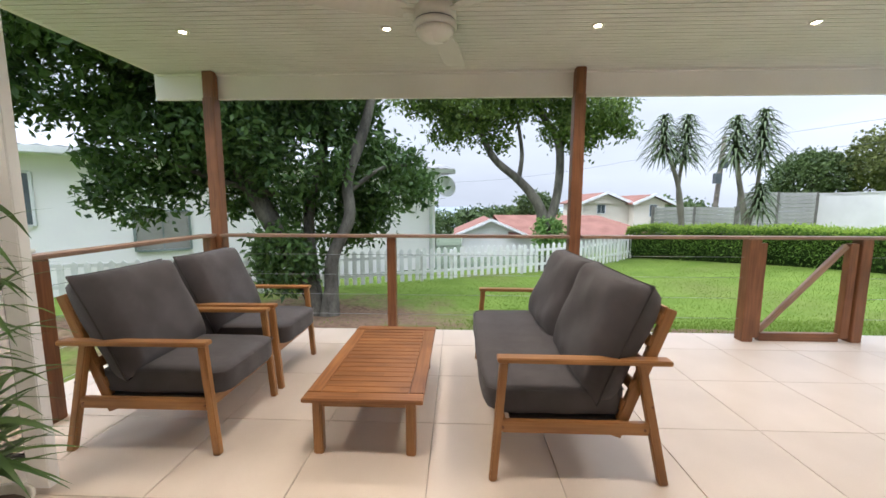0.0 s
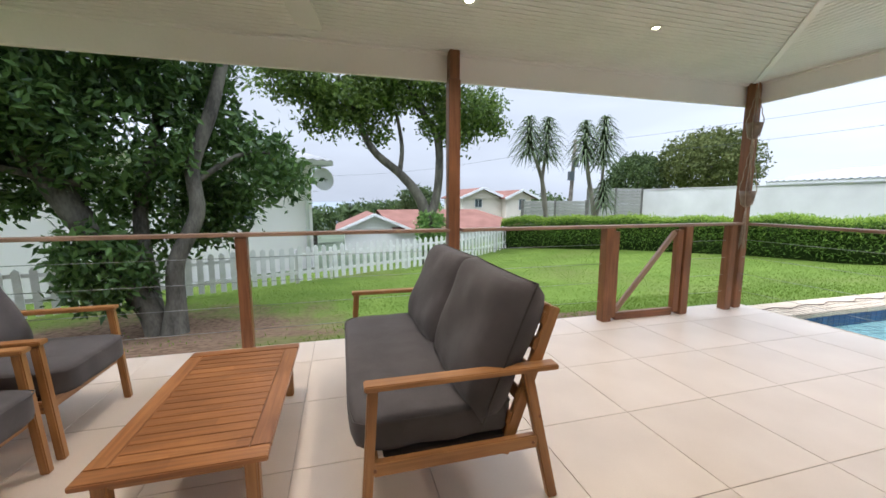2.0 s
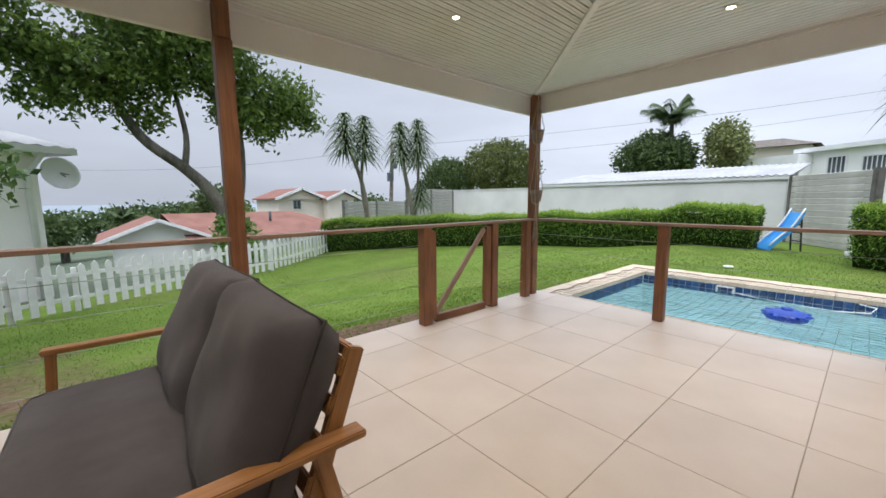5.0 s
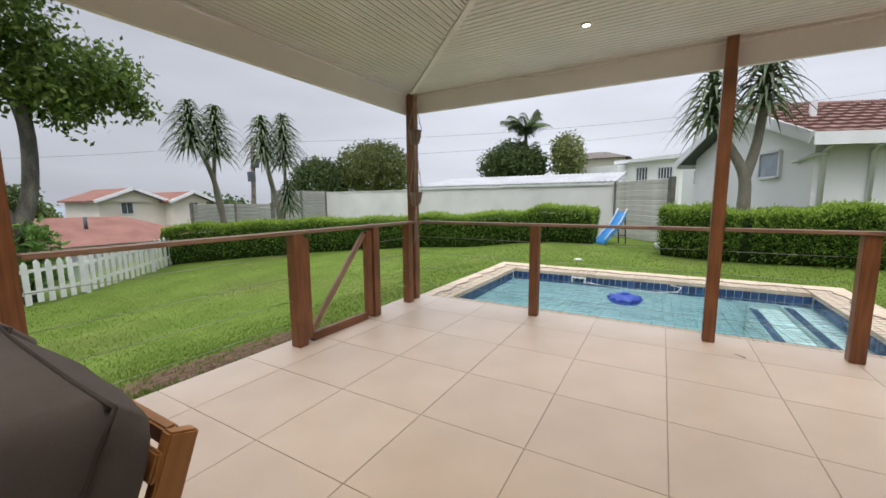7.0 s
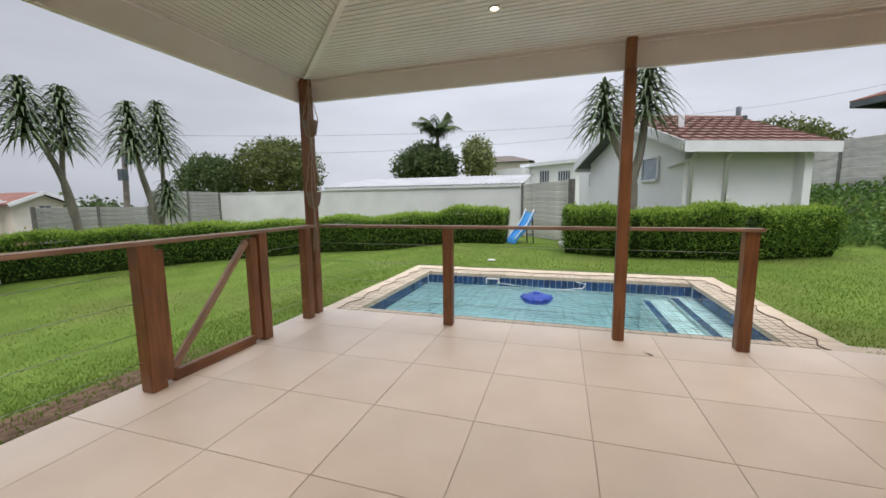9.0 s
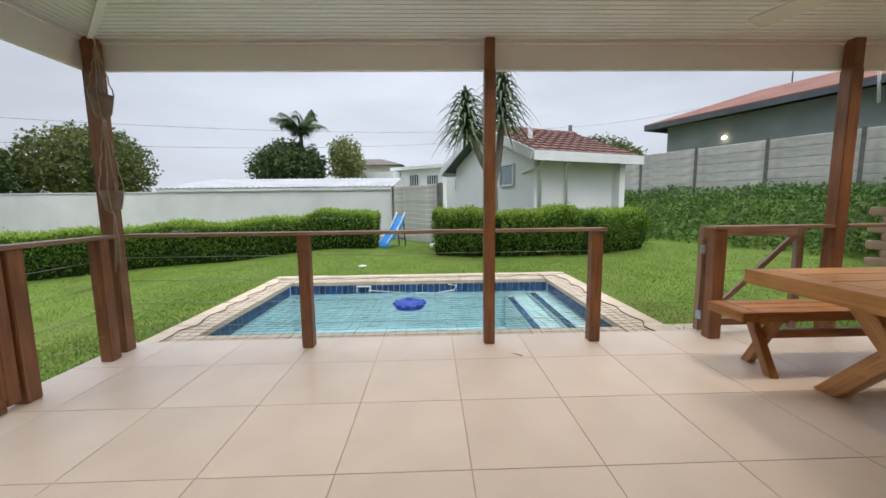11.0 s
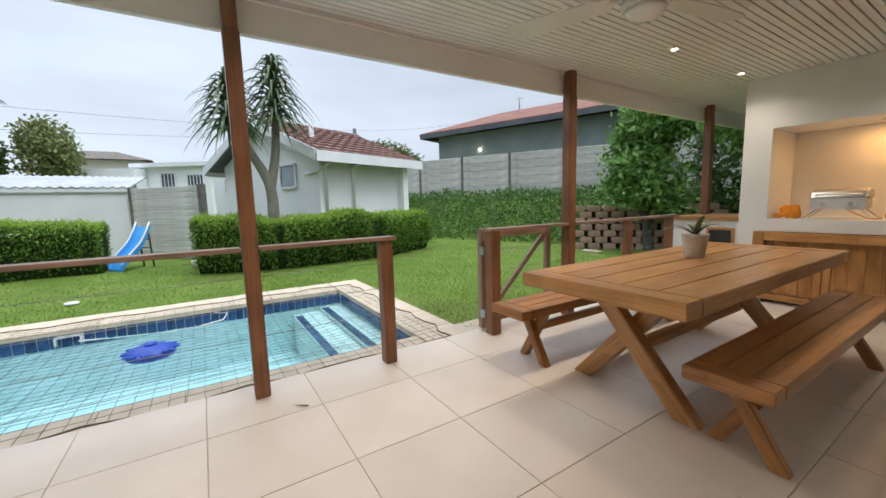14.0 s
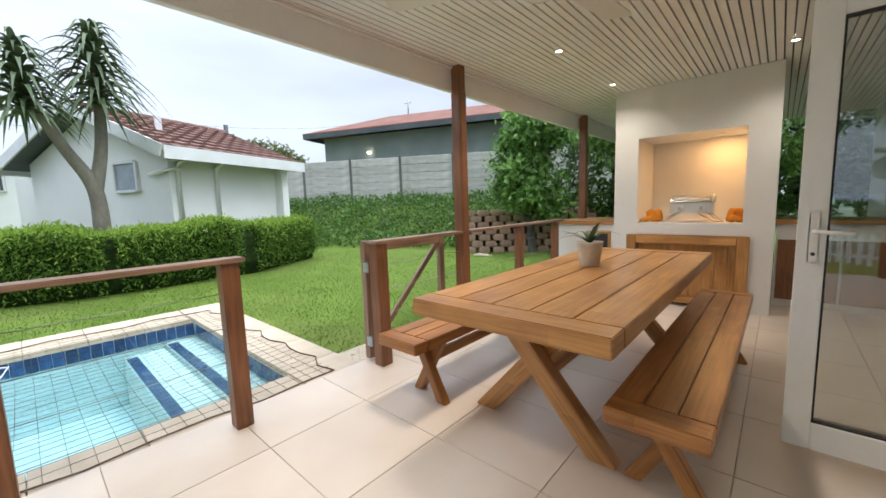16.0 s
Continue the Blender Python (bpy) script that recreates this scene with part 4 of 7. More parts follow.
# potted aloe on the table
pot = thing("potted_plant", "chalky tapered pot with a small spiky aloe", "potted plant", "", (4.47, -1.24, 0.76))
turned("pot", M_POT, pot, [(0.058, 0.0), (0.063, 0.005), (0.085, 0.155), (0.087, 0.166), (0.077, 0.166), (0.073, 0.15)], (0, 0, 0), 28)
turned("soil", M_SOIL, pot, [(0.072, 0.142), (0.072, 0.15)], (0, 0, 0), 20, "dark potting soil")


def strap(bm, base, heading, length, width, rise, droop, n=7, thick=0.25):
    """A tapering arched leaf, troughed along its middle."""
    d = Vector((math.cos(heading), math.sin(heading), 0))
    s = Vector((-d.y, d.x, 0))
    rows = []
    for i in range(n + 1):
        t = i / n
        p = Vector(base) + d * (length * t * math.cos(rise) + length * 0.08 * t * t) + Vector((0, 0, length * (t * math.sin(rise) - droop * t * t)))
        w = width * (1 - t ** 1.6) * (0.6 + 0.4 * min(1, t * 6)) / 2 + 0.0004
        rows.append([bm.verts.new(p - s * w), bm.verts.new(p - Vector((0, 0, w * thick))), bm.verts.new(p + s * w)])
    for a, b in zip(rows, rows[1:]):
        for k in range(2):
            f = bm.faces.new((a[k], a[k + 1], b[k + 1], b[k]))
            f.smooth = True


rnd = random.Random(11)
for k in range(9):
    bm = bmesh.new()
    strap(bm, (0, 0, 0.155), k * 2.4 + 0.4, rnd.uniform(0.26, 0.4), 0.04, radians(rnd.uniform(30, 70)), rnd.uniform(0.3, 0.75), 9)
    part("leaf", bm, M_ALOE, pot)

# ---- built-in barbecue ----
bbq = solid("wall_barbecue", M_WHITE, (3.786, 4.764, -4.35, -4.2, 0.0, 1.879), bev=0.0)
block("pier", M_WHITE, bbq, (3.54, 3.785, -4.35, -3.5, 0.0, CEIL - 0.002), bev=0.0)
block("pier", M_WHITE, bbq, (4.765, 5.02, -4.35, -3.5, 0.0, CEIL - 0.002), bev=0.0)
block("lintel", M_WHITE, bbq, (3.785, 4.765, -4.35, -3.5, 1.88, CEIL - 0.002), bev=0.0)
block("shelf", M_WHITE, bbq, (3.785, 4.765, -4.199, -3.5, 0.79, 0.92), bev=0.0)
block("infill", M_WHITE, bbq, (3.785, 4.765, -4.199, -3.62, 0.0, 0.789), bev=0.0)
tagged(bbq, "white plastered barbecue block with a lit niche", "barbecue", kind="structure")
niche = bpy.data.lights.new("niche_lamp", "AREA")
niche.energy, niche.color, niche.size = 3.4, (1.0, 0.5, 0.16), 0.12
niche_lamp = new("niche_lamp", niche)
niche_lamp.matrix_world = look((4.02, -3.9, 1.87), (4.02, -3.9, 1.0))
lampfit = thing("niche_light", "small warm lamp in the niche's ceiling", "lamp", "", (4.02, -3.9, 1.88))
turned("ring", M_FAN, lampfit, [(0.03, 0.0), (0.045, 0.0), (0.042, -0.006)], (0, 0, 0), 16)

cab = thing("cabinet", "oiled timber cupboard built in below the barbecue", "cabinet")
block("frame", M_ACACIA, cab, (3.72, 3.82, -3.498, -3.445, 0.04, 0.785), (4.76, 4.86, -3.498, -3.445, 0.04, 0.785), (3.821, 4.759, -3.53, -3.446, 0.69, 0.784), (3.821, 4.759, -3.53, -3.446, 0.04, 0.1))
for x0, x1 in ((3.825, 4.288), (4.292, 4.755)):
    d = block("door", M_ACACIA, cab, (x0, x1, -3.56, -3.541, 0.105, 0.685))
    block("door_stile", M_ACACIA, d, (x0, x0 + 0.06, -3.54, -3.512, 0.105, 0.685))
    block("door_stile", M_ACACIA, d, (x1 - 0.06, x1, -3.54, -3.512, 0.105, 0.685))
    for k in range(3):
        w = (x1 - x0 - 0.124) / 3
        block("board", M_ACACIA, d, (x0 + 0.062 + k * w, x0 + 0.061 + (k + 1) * w, -3.54, -3.522, 0.105, 0.685))
    block("knob", M_STEEL, d, (x0 + 0.03 if x0 > 4 else x1 - 0.045, x0 + 0.045 if x0 > 4 else x1 - 0.03, -3.511, -3.495, 0.45, 0.53), label="small steel pull")

grill = thing("gas_grill", "stainless steel tabletop gas grill with two knobs", "gas grill", "", (4.25, -3.75, 0.921))
block("firebox", M_SATIN, grill, (-0.19, 0.19, -0.15, 0.125, 0.11, 0.2), bev=0.008)
block("control_panel", M_SATIN, grill, (-0.2, 0.2, 0.126, 0.155, 0.1, 0.215), bev=0.006)
bm = bmesh.new()
prof = [(-0.15, 0.203), (-0.155, 0.255), (-0.11, 0.3), (0.02, 0.305), (0.1, 0.275), (0.135, 0.218)]
for x in (-0.2, 0.2):
    bm.faces.new([bm.verts.new((x, y, z)) for y, z in prof])
bm.verts.ensure_lookup_table()
n = len(prof)
for k in range(n):
    bm.faces.new((bm.verts[k], bm.verts[(k + 1) % n], bm.verts[n + (k + 1) % n], bm.verts[n + k]))
bmesh.ops.recalc_face_normals(bm, faces=bm.faces[:])
bmesh.ops.bevel(bm, geom=bm.edges[:], offset=0.008, segments=2, affect="EDGES")
part("lid", bm, M_STEEL, grill)
pipe("handle", M_SATIN, grill, [(-0.16, 0.115, 0.245), (-0.16, 0.165, 0.25), (0.16, 0.165, 0.25), (0.16, 0.115, 0.245)], 0.009, 8)
for x in (-0.1, 0.1):
    ring = pipe("knob", M_WPLAST, grill, [(x, 0.153, 0.155), (x, 0.17, 0.155)], 0.034, 20, "pale round knob")
    pipe("dial", M_STEEL, ring, [(x, 0.169, 0.155), (x, 0.185, 0.155)], 0.021, 16)
for q in (-1, 1):
    for y in (0.1, -0.1):
        pipe("folding_leg", M_STEEL, grill, [(q * 0.15, y, 0.11), (q * 0.25, y, 0.012), (q * 0.27, y, 0.006)], 0.006, 8)
pipe("gas_hose", M_ORANGE, grill, [(-0.05, 0.05, 0.1), (-0.12, 0.1, 0.06), (-0.22, 0.14, 0.012), (-0.3, 0.1, 0.01)], 0.005, 6, "thin orange gas hose")
for x, lb, t in ((4.62, "pair of orange suede braai gloves standing up", 1), (3.92, "bunched orange suede gloves beside the grill", -1)):
    g = thing("gloves", lb, "gloves", "", (x, -3.72, 0.921))
    for i in range(2):
        bm = bmesh.new()
        cushion_shape(bm, pose(0.06 * i * t - 0.03, 0.02 * i, 0.075, 12, 14 * t + 20 * i, 30 * i) @ pose(0, 0, 0, 90, 0, 0), 0.09, 0.15, 0.055, 0.2, 4, 5)
        part("glove", bm, M_ORANGE, g)
    bm = bmesh.new()
    cushion_shape(bm, pose(0.07 * t, 0.05, 0.04, 0, 20 * t, 0), 0.12, 0.08, 0.05, 0.2, 4, 5)
    part("cuff", bm, M_ORANGE, g)

# worktops on either side
for x0, x1, y0, y1, lb in ((5.03, 5.86, -4.6, -3.62, "white plastered counter with a timber top beside the barbecue"), (2.52, 3.53, -4.7, -4.02, "counter with brown cupboard doors and a timber top")):
    c = thing("counter", lb, "counter")
    block("body", M_WHITE, c, (x0, x1, y0, y1 - 0.03, 0.0, 0.885))
    block("worktop", M_ACACIA, c, (x0 - 0.006, x1 + 0.02, y0 - 0.02, y1, 0.886, 0.93))
    if x0 > 5:
        block("shelf_frame", M_ACACIA, c, (5.1, 5.4, y1 - 0.028, y1 - 0.005, 0.52, 0.8), label="framed timber log niche")
        # black sheet on the solid block, painted as the shade inside the opening
        block("shelf_back", M_DARK, c, (5.13, 5.37, y1 - 0.004, y1 - 0.001, 0.55, 0.77))
    else:
        for k in range(2):
            block("door", M_POST, c, (x0 + 0.03 + k * 0.49, x0 + 0.5 + k * 0.49, y1 - 0.028, y1 - 0.006, 0.08, 0.72), label="brown cupboard door")

# ---- doors ----
def glazed_door(label, x0, x1, y, handle_at):
    """A leaf in a plane of constant y."""
    ob = thing("door", label, "door", "glazed doors")
    z0, z1, w, t = 0.03, 2.02, 0.095, 0.045
    block("stile", M_ALU, ob, (x0, x0 + w, y - t / 2, y + t / 2, z0, z1))
    block("stile", M_ALU, ob, (x1 - w, x1, y - t / 2, y + t / 2, z0, z1))
    block("rail", M_ALU, ob, (x0 + w + 0.001, x1 - w - 0.001, y - t / 2, y + t / 2, z0, z0 + 0.13))
    block("rail", M_ALU, ob, (x0 + w + 0.001, x1 - w - 0.001, y - t / 2, y + t / 2, z1 - 0.1, z1))
    block("gasket", M_DARK, ob, (x0 + w, x0 + w + 0.008, y - 0.015, y + 0.015, z0 + 0.13, z1 - 0.1), (x1 - w - 0.008, x1 - w, y - 0.015, y + 0.015, z0 + 0.13, z1 - 0.1),
          (x0 + w, x1 - w, y - 0.015, y + 0.015, z0 + 0.13, z0 + 0.138), (x0 + w, x1 - w, y - 0.015, y + 0.015, z1 - 0.108, z1 - 0.1), bev=0)
    g = block("pane", M_GLASS, ob, (x0 + w + 0.002, x1 - w - 0.002, y - 0.003, y + 0.003, z0 + 0.132, z1 - 0.102), bev=0)
    g.visible_shadow = False
    hx = handle_at
    block("lock_plate", M_ALU, ob, (hx - 0.018, hx + 0.018, y + t / 2, y + t / 2 + 0.008, 0.9, 1.13))
    h = pipe("handle", M_ALU, ob, [(hx, y + t / 2 + 0.006, 1.04), (hx, y + t / 2 + 0.05, 1.04), (hx - 0.12 if hx > 0 else hx - 0.12, y + t / 2 + 0.055, 1.035)], 0.009, 10)
    pipe("keyhole", M_DARK, ob, [(hx, y + t / 2 + 0.006, 0.94), (hx, y + t / 2 + 0.011, 0.94)], 0.008, 10)
    block("hinge_foot", M_ALU, ob, (x0 + 0.02, x0 + 0.07, y - 0.012, y + 0.012, 0.0, z0), bev=0.002)
    return ob


glazed_door("open white aluminium glazed door beside the dining bench", 2.52, 3.45, -1.0, 3.395)
glazed_door("open white aluminium glazed door behind a leafy plant", -1.24, -0.40, 2.42, -0.455)

# bamboo palm by the door
palm_pot = thing("potted_palm", "bushy bamboo palm with narrow arching leaves in a pot", "potted plant", "", (-0.21, 2.0, 0))
turned("pot", M_POT, palm_pot, [(0.11, 0.0), (0.12, 0.01), (0.15, 0.24), (0.155, 0.26), (0.14, 0.26), (0.135, 0.23)], (0, 0, 0), 24)
turned("soil", M_SOIL, palm_pot, [(0.134, 0.22), (0.134, 0.232)], (0, 0, 0), 20)
rnd = random.Random(5)
for k in range(9):
    a = k * 2.4
    top = Vector((0.13 * math.cos(a) * rnd.uniform(0.6, 1.3), 0.13 * math.sin(a), rnd.uniform(0.85, 1.3)))
    pts = [Vector((0.04 * math.cos(a), 0.04 * math.sin(a), 0.22)), Vector((0.07 * math.cos(a), 0.07 * math.sin(a), 0.55)), top]
    stem = pipe("stem", M_PALMLEAF, palm_pot, pts, [0.007, 0.006, 0.004], 6)
    bm = bmesh.new()
    for i in range(30):
        s = rnd.uniform(0.2, 1.0)
        p = pts[0].lerp(pts[1], s * 2) if s < 0.5 else pts[1].lerp(pts[2], s * 2 - 1)
        strap(bm, p, rnd.uniform(0, math.tau), rnd.uniform(0.17, 0.3), rnd.uniform(0.022, 0.034), radians(rnd.uniform(5, 60)), rnd.uniform(0.3, 0.8), 5, 0.1)
    part("foliage", bm, M_PALMLEAF, stem)

# hanging holder on the corner post
hang = thing("hanging_planter", "knotted jute hanger with two empty bowls", "hanging planter", "", (5.655, 4.40, 0))
pipe("hook", M_STEEL, hang, [(0, 0, CEIL - 0.002), (0, 0, 2.36), (0.008, 0, 2.345), (0, 0, 2.33)], 0.004, 6)
for z0 in (2.0, 1.3):
    bowl = turned("bowl", M_BOWL, hang, [(0.018, z0 - 0.16), (0.045, z0 - 0.13), (0.066, z0 - 0.06), (0.072, z0), (0.064, z0), (0.056, z0 - 0.06), (0.0, z0 - 0.1)], (0, 0, 0), 20, "brown stoneware bowl")
    up = 2.35 if z0 > 1.5 else 1.84
    for k in range(4):
        a = k * math.pi / 2 + 0.4
        pts = [(0, 0, up)]
        for i in range(1, 8):
            s = i / 8
            wob = 0.006 if i % 2 else -0.003
            pts.append(((0.074 * s + wob) * math.cos(a), (0.074 * s + wob) * math.sin(a), up + (z0 - up) * s))
        pts += [(0.075 * math.cos(a), 0.075 * math.sin(a), z0), (0.05 * math.cos(a), 0.05 * math.sin(a), z0 - 0.14), (0, 0, z0 - 0.18)]
        pipe("cord", M_JUTE, hang, pts, 0.0045, 6)
pipe("cord", M_JUTE, hang, [(0, 0, 1.83), (0, 0, 1.78)], 0.012, 8)
bm = bmesh.new()
rnd = random.Random(8)
for k in range(16):
    a = rnd.uniform(0, math.tau)
    tube(bm, [(0, 0, 1.13), (0.012 * math.cos(a), 0.012 * math.sin(a), 1.02), (0.03 * math.cos(a), 0.03 * math.sin(a), rnd.uniform(0.66, 0.76))], 0.004, 5)
part("tassel", bm, M_JUTE, hang, "frayed jute tassel")

# ---- pool ----
PX0, PX1, PY0, PY1, WATER = 6.42, 9.06, -0.03, 4.38, -0.275
pool = solid("pool", M_MARBLITE, (PX0 - 0.2, PX1 + 0.2, PY0 - 0.2, PY1 + 0.2, -1.35, -0.98),
             (PX0 - 0.2, PX0, PY0 - 0.2, PY1 + 0.2, -1.349, -0.19), (PX1, PX1 + 0.2, PY0 - 0.2, PY1 + 0.2, -1.349, -0.19),
             (PX0 + 0.001, PX1 - 0.001, PY0 - 0.2, PY0, -1.349, -0.19), (PX0 + 0.001, PX1 - 0.001, PY1, PY1 + 0.2, -1.349, -0.19), bev=0)
tagged(pool, "rectangular garden pool lined with pale blue plaster", "pool", kind="structure")
for y0, y1, z in ((PY0 + 0.002, 0.31, -0.36), (0.311, 0.7, -0.42)):
    st = thing("pool_step", "white plastered pool step edged with navy mosaic", "pool step", "pool steps")
    block("tread", M_STEPPL, st, (PX0 + 0.002, PX1 - 0.002, y0, y1, -1.348, z), bev=0.01)
    block("edge_strip", M_BLUETILE, st, (PX0 + 0.35, PX1 - 0.12, y1 - 0.11, y1 - 0.01, z, z + 0.006), label="navy mosaic edge strip", bev=0.002)
water = raw("water_pool", [(PX0, PY0, WATER), (PX1, PY0, WATER), (PX1, PY1, WATER), (PX0, PY1, WATER)], [(0, 1, 2, 3)], M_WATER)
tagged(water, "clear rippled turquoise pool water", "water", kind="structure")

copings = thing("coping", "sandstone paving slabs round the pool", "coping")
copings["kind"] = "structure"


def slab_mesh(name, sx, sy, sz, mat, bev=0.008):
    bm = bmesh.new()
    bx(bm, (-sx / 2, 0, 0), (sx / 2, 0, 0), sy, sz, bev=0)
    bmesh.ops.bevel(bm, geom=bm.edges[:], offset=bev, segments=1, affect="EDGES")
    me = bpy.data.meshes.new(name)
    bm.to_mesh(me)
    bm.free()
    me.materials.append(mat)
    return me


def lay(name, me, parent, m):
    ob = new(name, me)
    ob.parent = parent
    ob.matrix_world = m
    return ob


COP = -0.13
rnd = random.Random(3)
nx, ny = 6, 9
for sx0, sx1, fixed, horizontal in ((5.93, 9.66, (4.36, 4.82), True), (5.93, 9.66, (-0.5, -0.01), True), (0, 0, (9.04, 9.66), False), (0, 0, (5.93, 6.44), False)):
    if horizontal:
        w = (sx1 - sx0) / nx
        me = slab_mesh("slab", w - 0.004, fixed[1] - fixed[0], 0.06, M_COPING, 0.004)
        for k in range(nx):
            lay("slab", me, copings, pose(sx0 + (k + 0.5) * w, sum(fixed) / 2, COP - 0.03 + rnd.uniform(-0.003, 0.003), 0, 0, rnd.uniform(-0.3, 0.3)))
    else:
        a, b = 0.0, 4.35
        w = (b - a) / ny
        me = slab_mesh("slab", fixed[1] - fixed[0], w - 0.004, 0.06, M_COPING, 0.004)
        for k in range(ny):
            lay("slab", me, copings, pose(sum(fixed) / 2, a + (k + 0.5) * w, COP - 0.03 + rnd.uniform(-0.003, 0.003), 0, 0, rnd.uniform(-0.3, 0.3)))
paving = solid("pavement", M_CONC, (5.925, 9.64, -0.49, PY0 - 0.201, -0.4, -0.193), (5.925, 9.64, PY1 + 0.201, 4.81, -0.4, -0.193), (PX1 + 0.201, 9.64, PY0 - 0.2, PY1 + 0.2, -0.4, -0.193), (5.925, PX0 - 0.201, PY0 - 0.2, PY1 + 0.2, -0.4, -0.193), bev=0)
tagged(paving, "screed bed under the pool coping", "pavement", kind="structure")
side_slabs = thing("paving_strip", "sandstone paving strip at the foot of the deck", "paving")
side_slabs["kind"] = "structure"
me = slab_mesh("slab", 0.6, 0.46, 0.06, M_COPING)
for k in range(2):
    lay("slab", me, side_slabs, pose(6.24, -0.74 - 0.47 * k, COP - 0.045))

band = thing("waterline_band", "navy blue glazed tile band round the waterline", "tile band")
band["kind"] = "structure"
tw, th = 0.098, 0.15
me = slab_mesh("tile", tw - 0.006, 0.012, th, M_BLUETILE, 0.003)
for k in range(int((PX1 - PX0) / tw)):
    x = PX0 + tw * (k + 0.6)
    for y in (PY0 + 0.006, PY1 - 0.006):
        lay("tile", me, band, pose(x, y, -0.267))
for k in range(int((PY1 - PY0) / tw)):
    y = PY0 + tw * (k + 0.6)
    for x in (PX0 + 0.006, PX1 - 0.006):
        lay("tile", me, band, pose(x, y, -0.267, 0, 0, 90))

# safety net
net = thing("pool_net", "black mesh safety net stretched over the pool", "pool net")
rnd = random.Random(6)
EX0, EX1, EY0, EY1 = 6.2, 9.3, -0.28, 4.6


def net_z(x, y):
    inside = min(x - PX0, PX1 - x, y - PY0, PY1 - y)
    return COP + 0.012 - 0.07 * ramp01(inside / 0.8)


x = EX0 + 0.1
while x < EX1 - 0.05:
    pipe("cord", M_NET, net, [(x, EY0 + (EY1 - EY0) * k / 10, net_z(x, EY0 + (EY1 - EY0) * k / 10)) for k in range(11)], 0.0016, 4)
    x += 0.105
y = EY0 + 0.1
while y < EY1 - 0.05:
    pipe("cord", M_NET, net, [(EX0 + (EX1 - EX0) * k / 8, y, net_z(EX0 + (EX1 - EX0) * k / 8, y)) for k in range(9)], 0.0016, 4)
    y += 0.105
loop = []
for k in range(64):
    s = k / 64 * 4
    q, f = int(s), s - int(s)
    p = [(EX0 + (EX1 - EX0) * f, EY0), (EX1, EY0 + (EY1 - EY0) * f), (EX1 - (EX1 - EX0) * f, EY1), (EX0, EY1 - (EY1 - EY0) * f)][q]
    w = 0.045 * math.sin(k * 2.2) + rnd.uniform(-0.02, 0.02)
    loop.append((p[0] + (w if q % 2 else 0), p[1] + (0 if q % 2 else w), COP + 0.01))
loop.append(loop[0])
pipe("edge_rope", M_ROPE, net, loop, 0.006, 6, "brown edge rope")

fl = thing("pool_cleaner", "round blue floating pool cleaner disc", "pool cleaner", "", (8.05, 2.3, WATER))
turned("disc", M_BLUEPL, fl, [(0.0, -0.05), (0.2, -0.05), (0.215, -0.03), (0.21, 0.0), (0.18, 0.045), (0.09, 0.075), (0.0, 0.08)], (0, 0, 0), 28)
for k in range(18):
    a = k * math.tau / 18
    bar("fin", M_BLUEPL, fl, ((0.17 * math.cos(a), 0.17 * math.sin(a), 0.02), (0.25 * math.cos(a), 0.25 * math.sin(a), 0.012 + 0.014 * (k % 2)), 0.045, 0.02), bev=0.006)
turned("hub", M_BLUEPL, fl, [(0.06, 0.07), (0.055, 0.1), (0.0, 0.105)], (0, 0, 0), 16)
weir = thing("skimmer", "white skimmer frame in the pool wall", "skimmer")
block("frame", M_WPLAST, weir, (8.98, 9.055, 3.02, 3.04, -0.3, -0.2), (8.98, 9.055, 3.24, 3.26, -0.3, -0.2), (8.98, 9.055, 3.041, 3.239, -0.215, -0.2))
hose = thing("pool_hose", "thin white hose lying along the far pool edge", "hose")
pipe("tubing", M_WPLAST, hose, [(8.98, 3.05, -0.27), (8.9, 2.7, -0.285), (8.8, 2.3, -0.285), (8.75, 1.9, -0.28), (8.9, 1.6, -0.27), (9.02, 1.55, -0.22), (9.04, 1.7, -0.2)], 0.009, 8)

# ---- picket fence ----
fence = thing("picket_fence", "white painted timber picket fence on the downhill side", "fence")
rnd = random.Random(2)
bm = bmesh.new()
w, hgt = 0.105, 0.86
uvl = [(-w / 2, 0), (w / 2, 0), (w / 2, hgt - 0.06), (0.0, hgt), (-w / 2, hgt - 0.06)]
fr = [bm.verts.new((a, -0.011, b)) for a, b in uvl]
bk = [bm.verts.new((a, 0.011, b)) for a, b in uvl]
bm.faces.new(fr)
bm.faces.new(bk[::-1])
for k in range(5):
    bm.faces.new((fr[k], bk[k], bk[(k + 1) % 5], fr[(k + 1) % 5]))
bmesh.ops.recalc_face_normals(bm, faces=bm.faces[:])
picket_me = bpy.data.meshes.new("picket")
bm.to_mesh(picket_me)
bm.free()
picket_me.materials.append(M_PICKET)
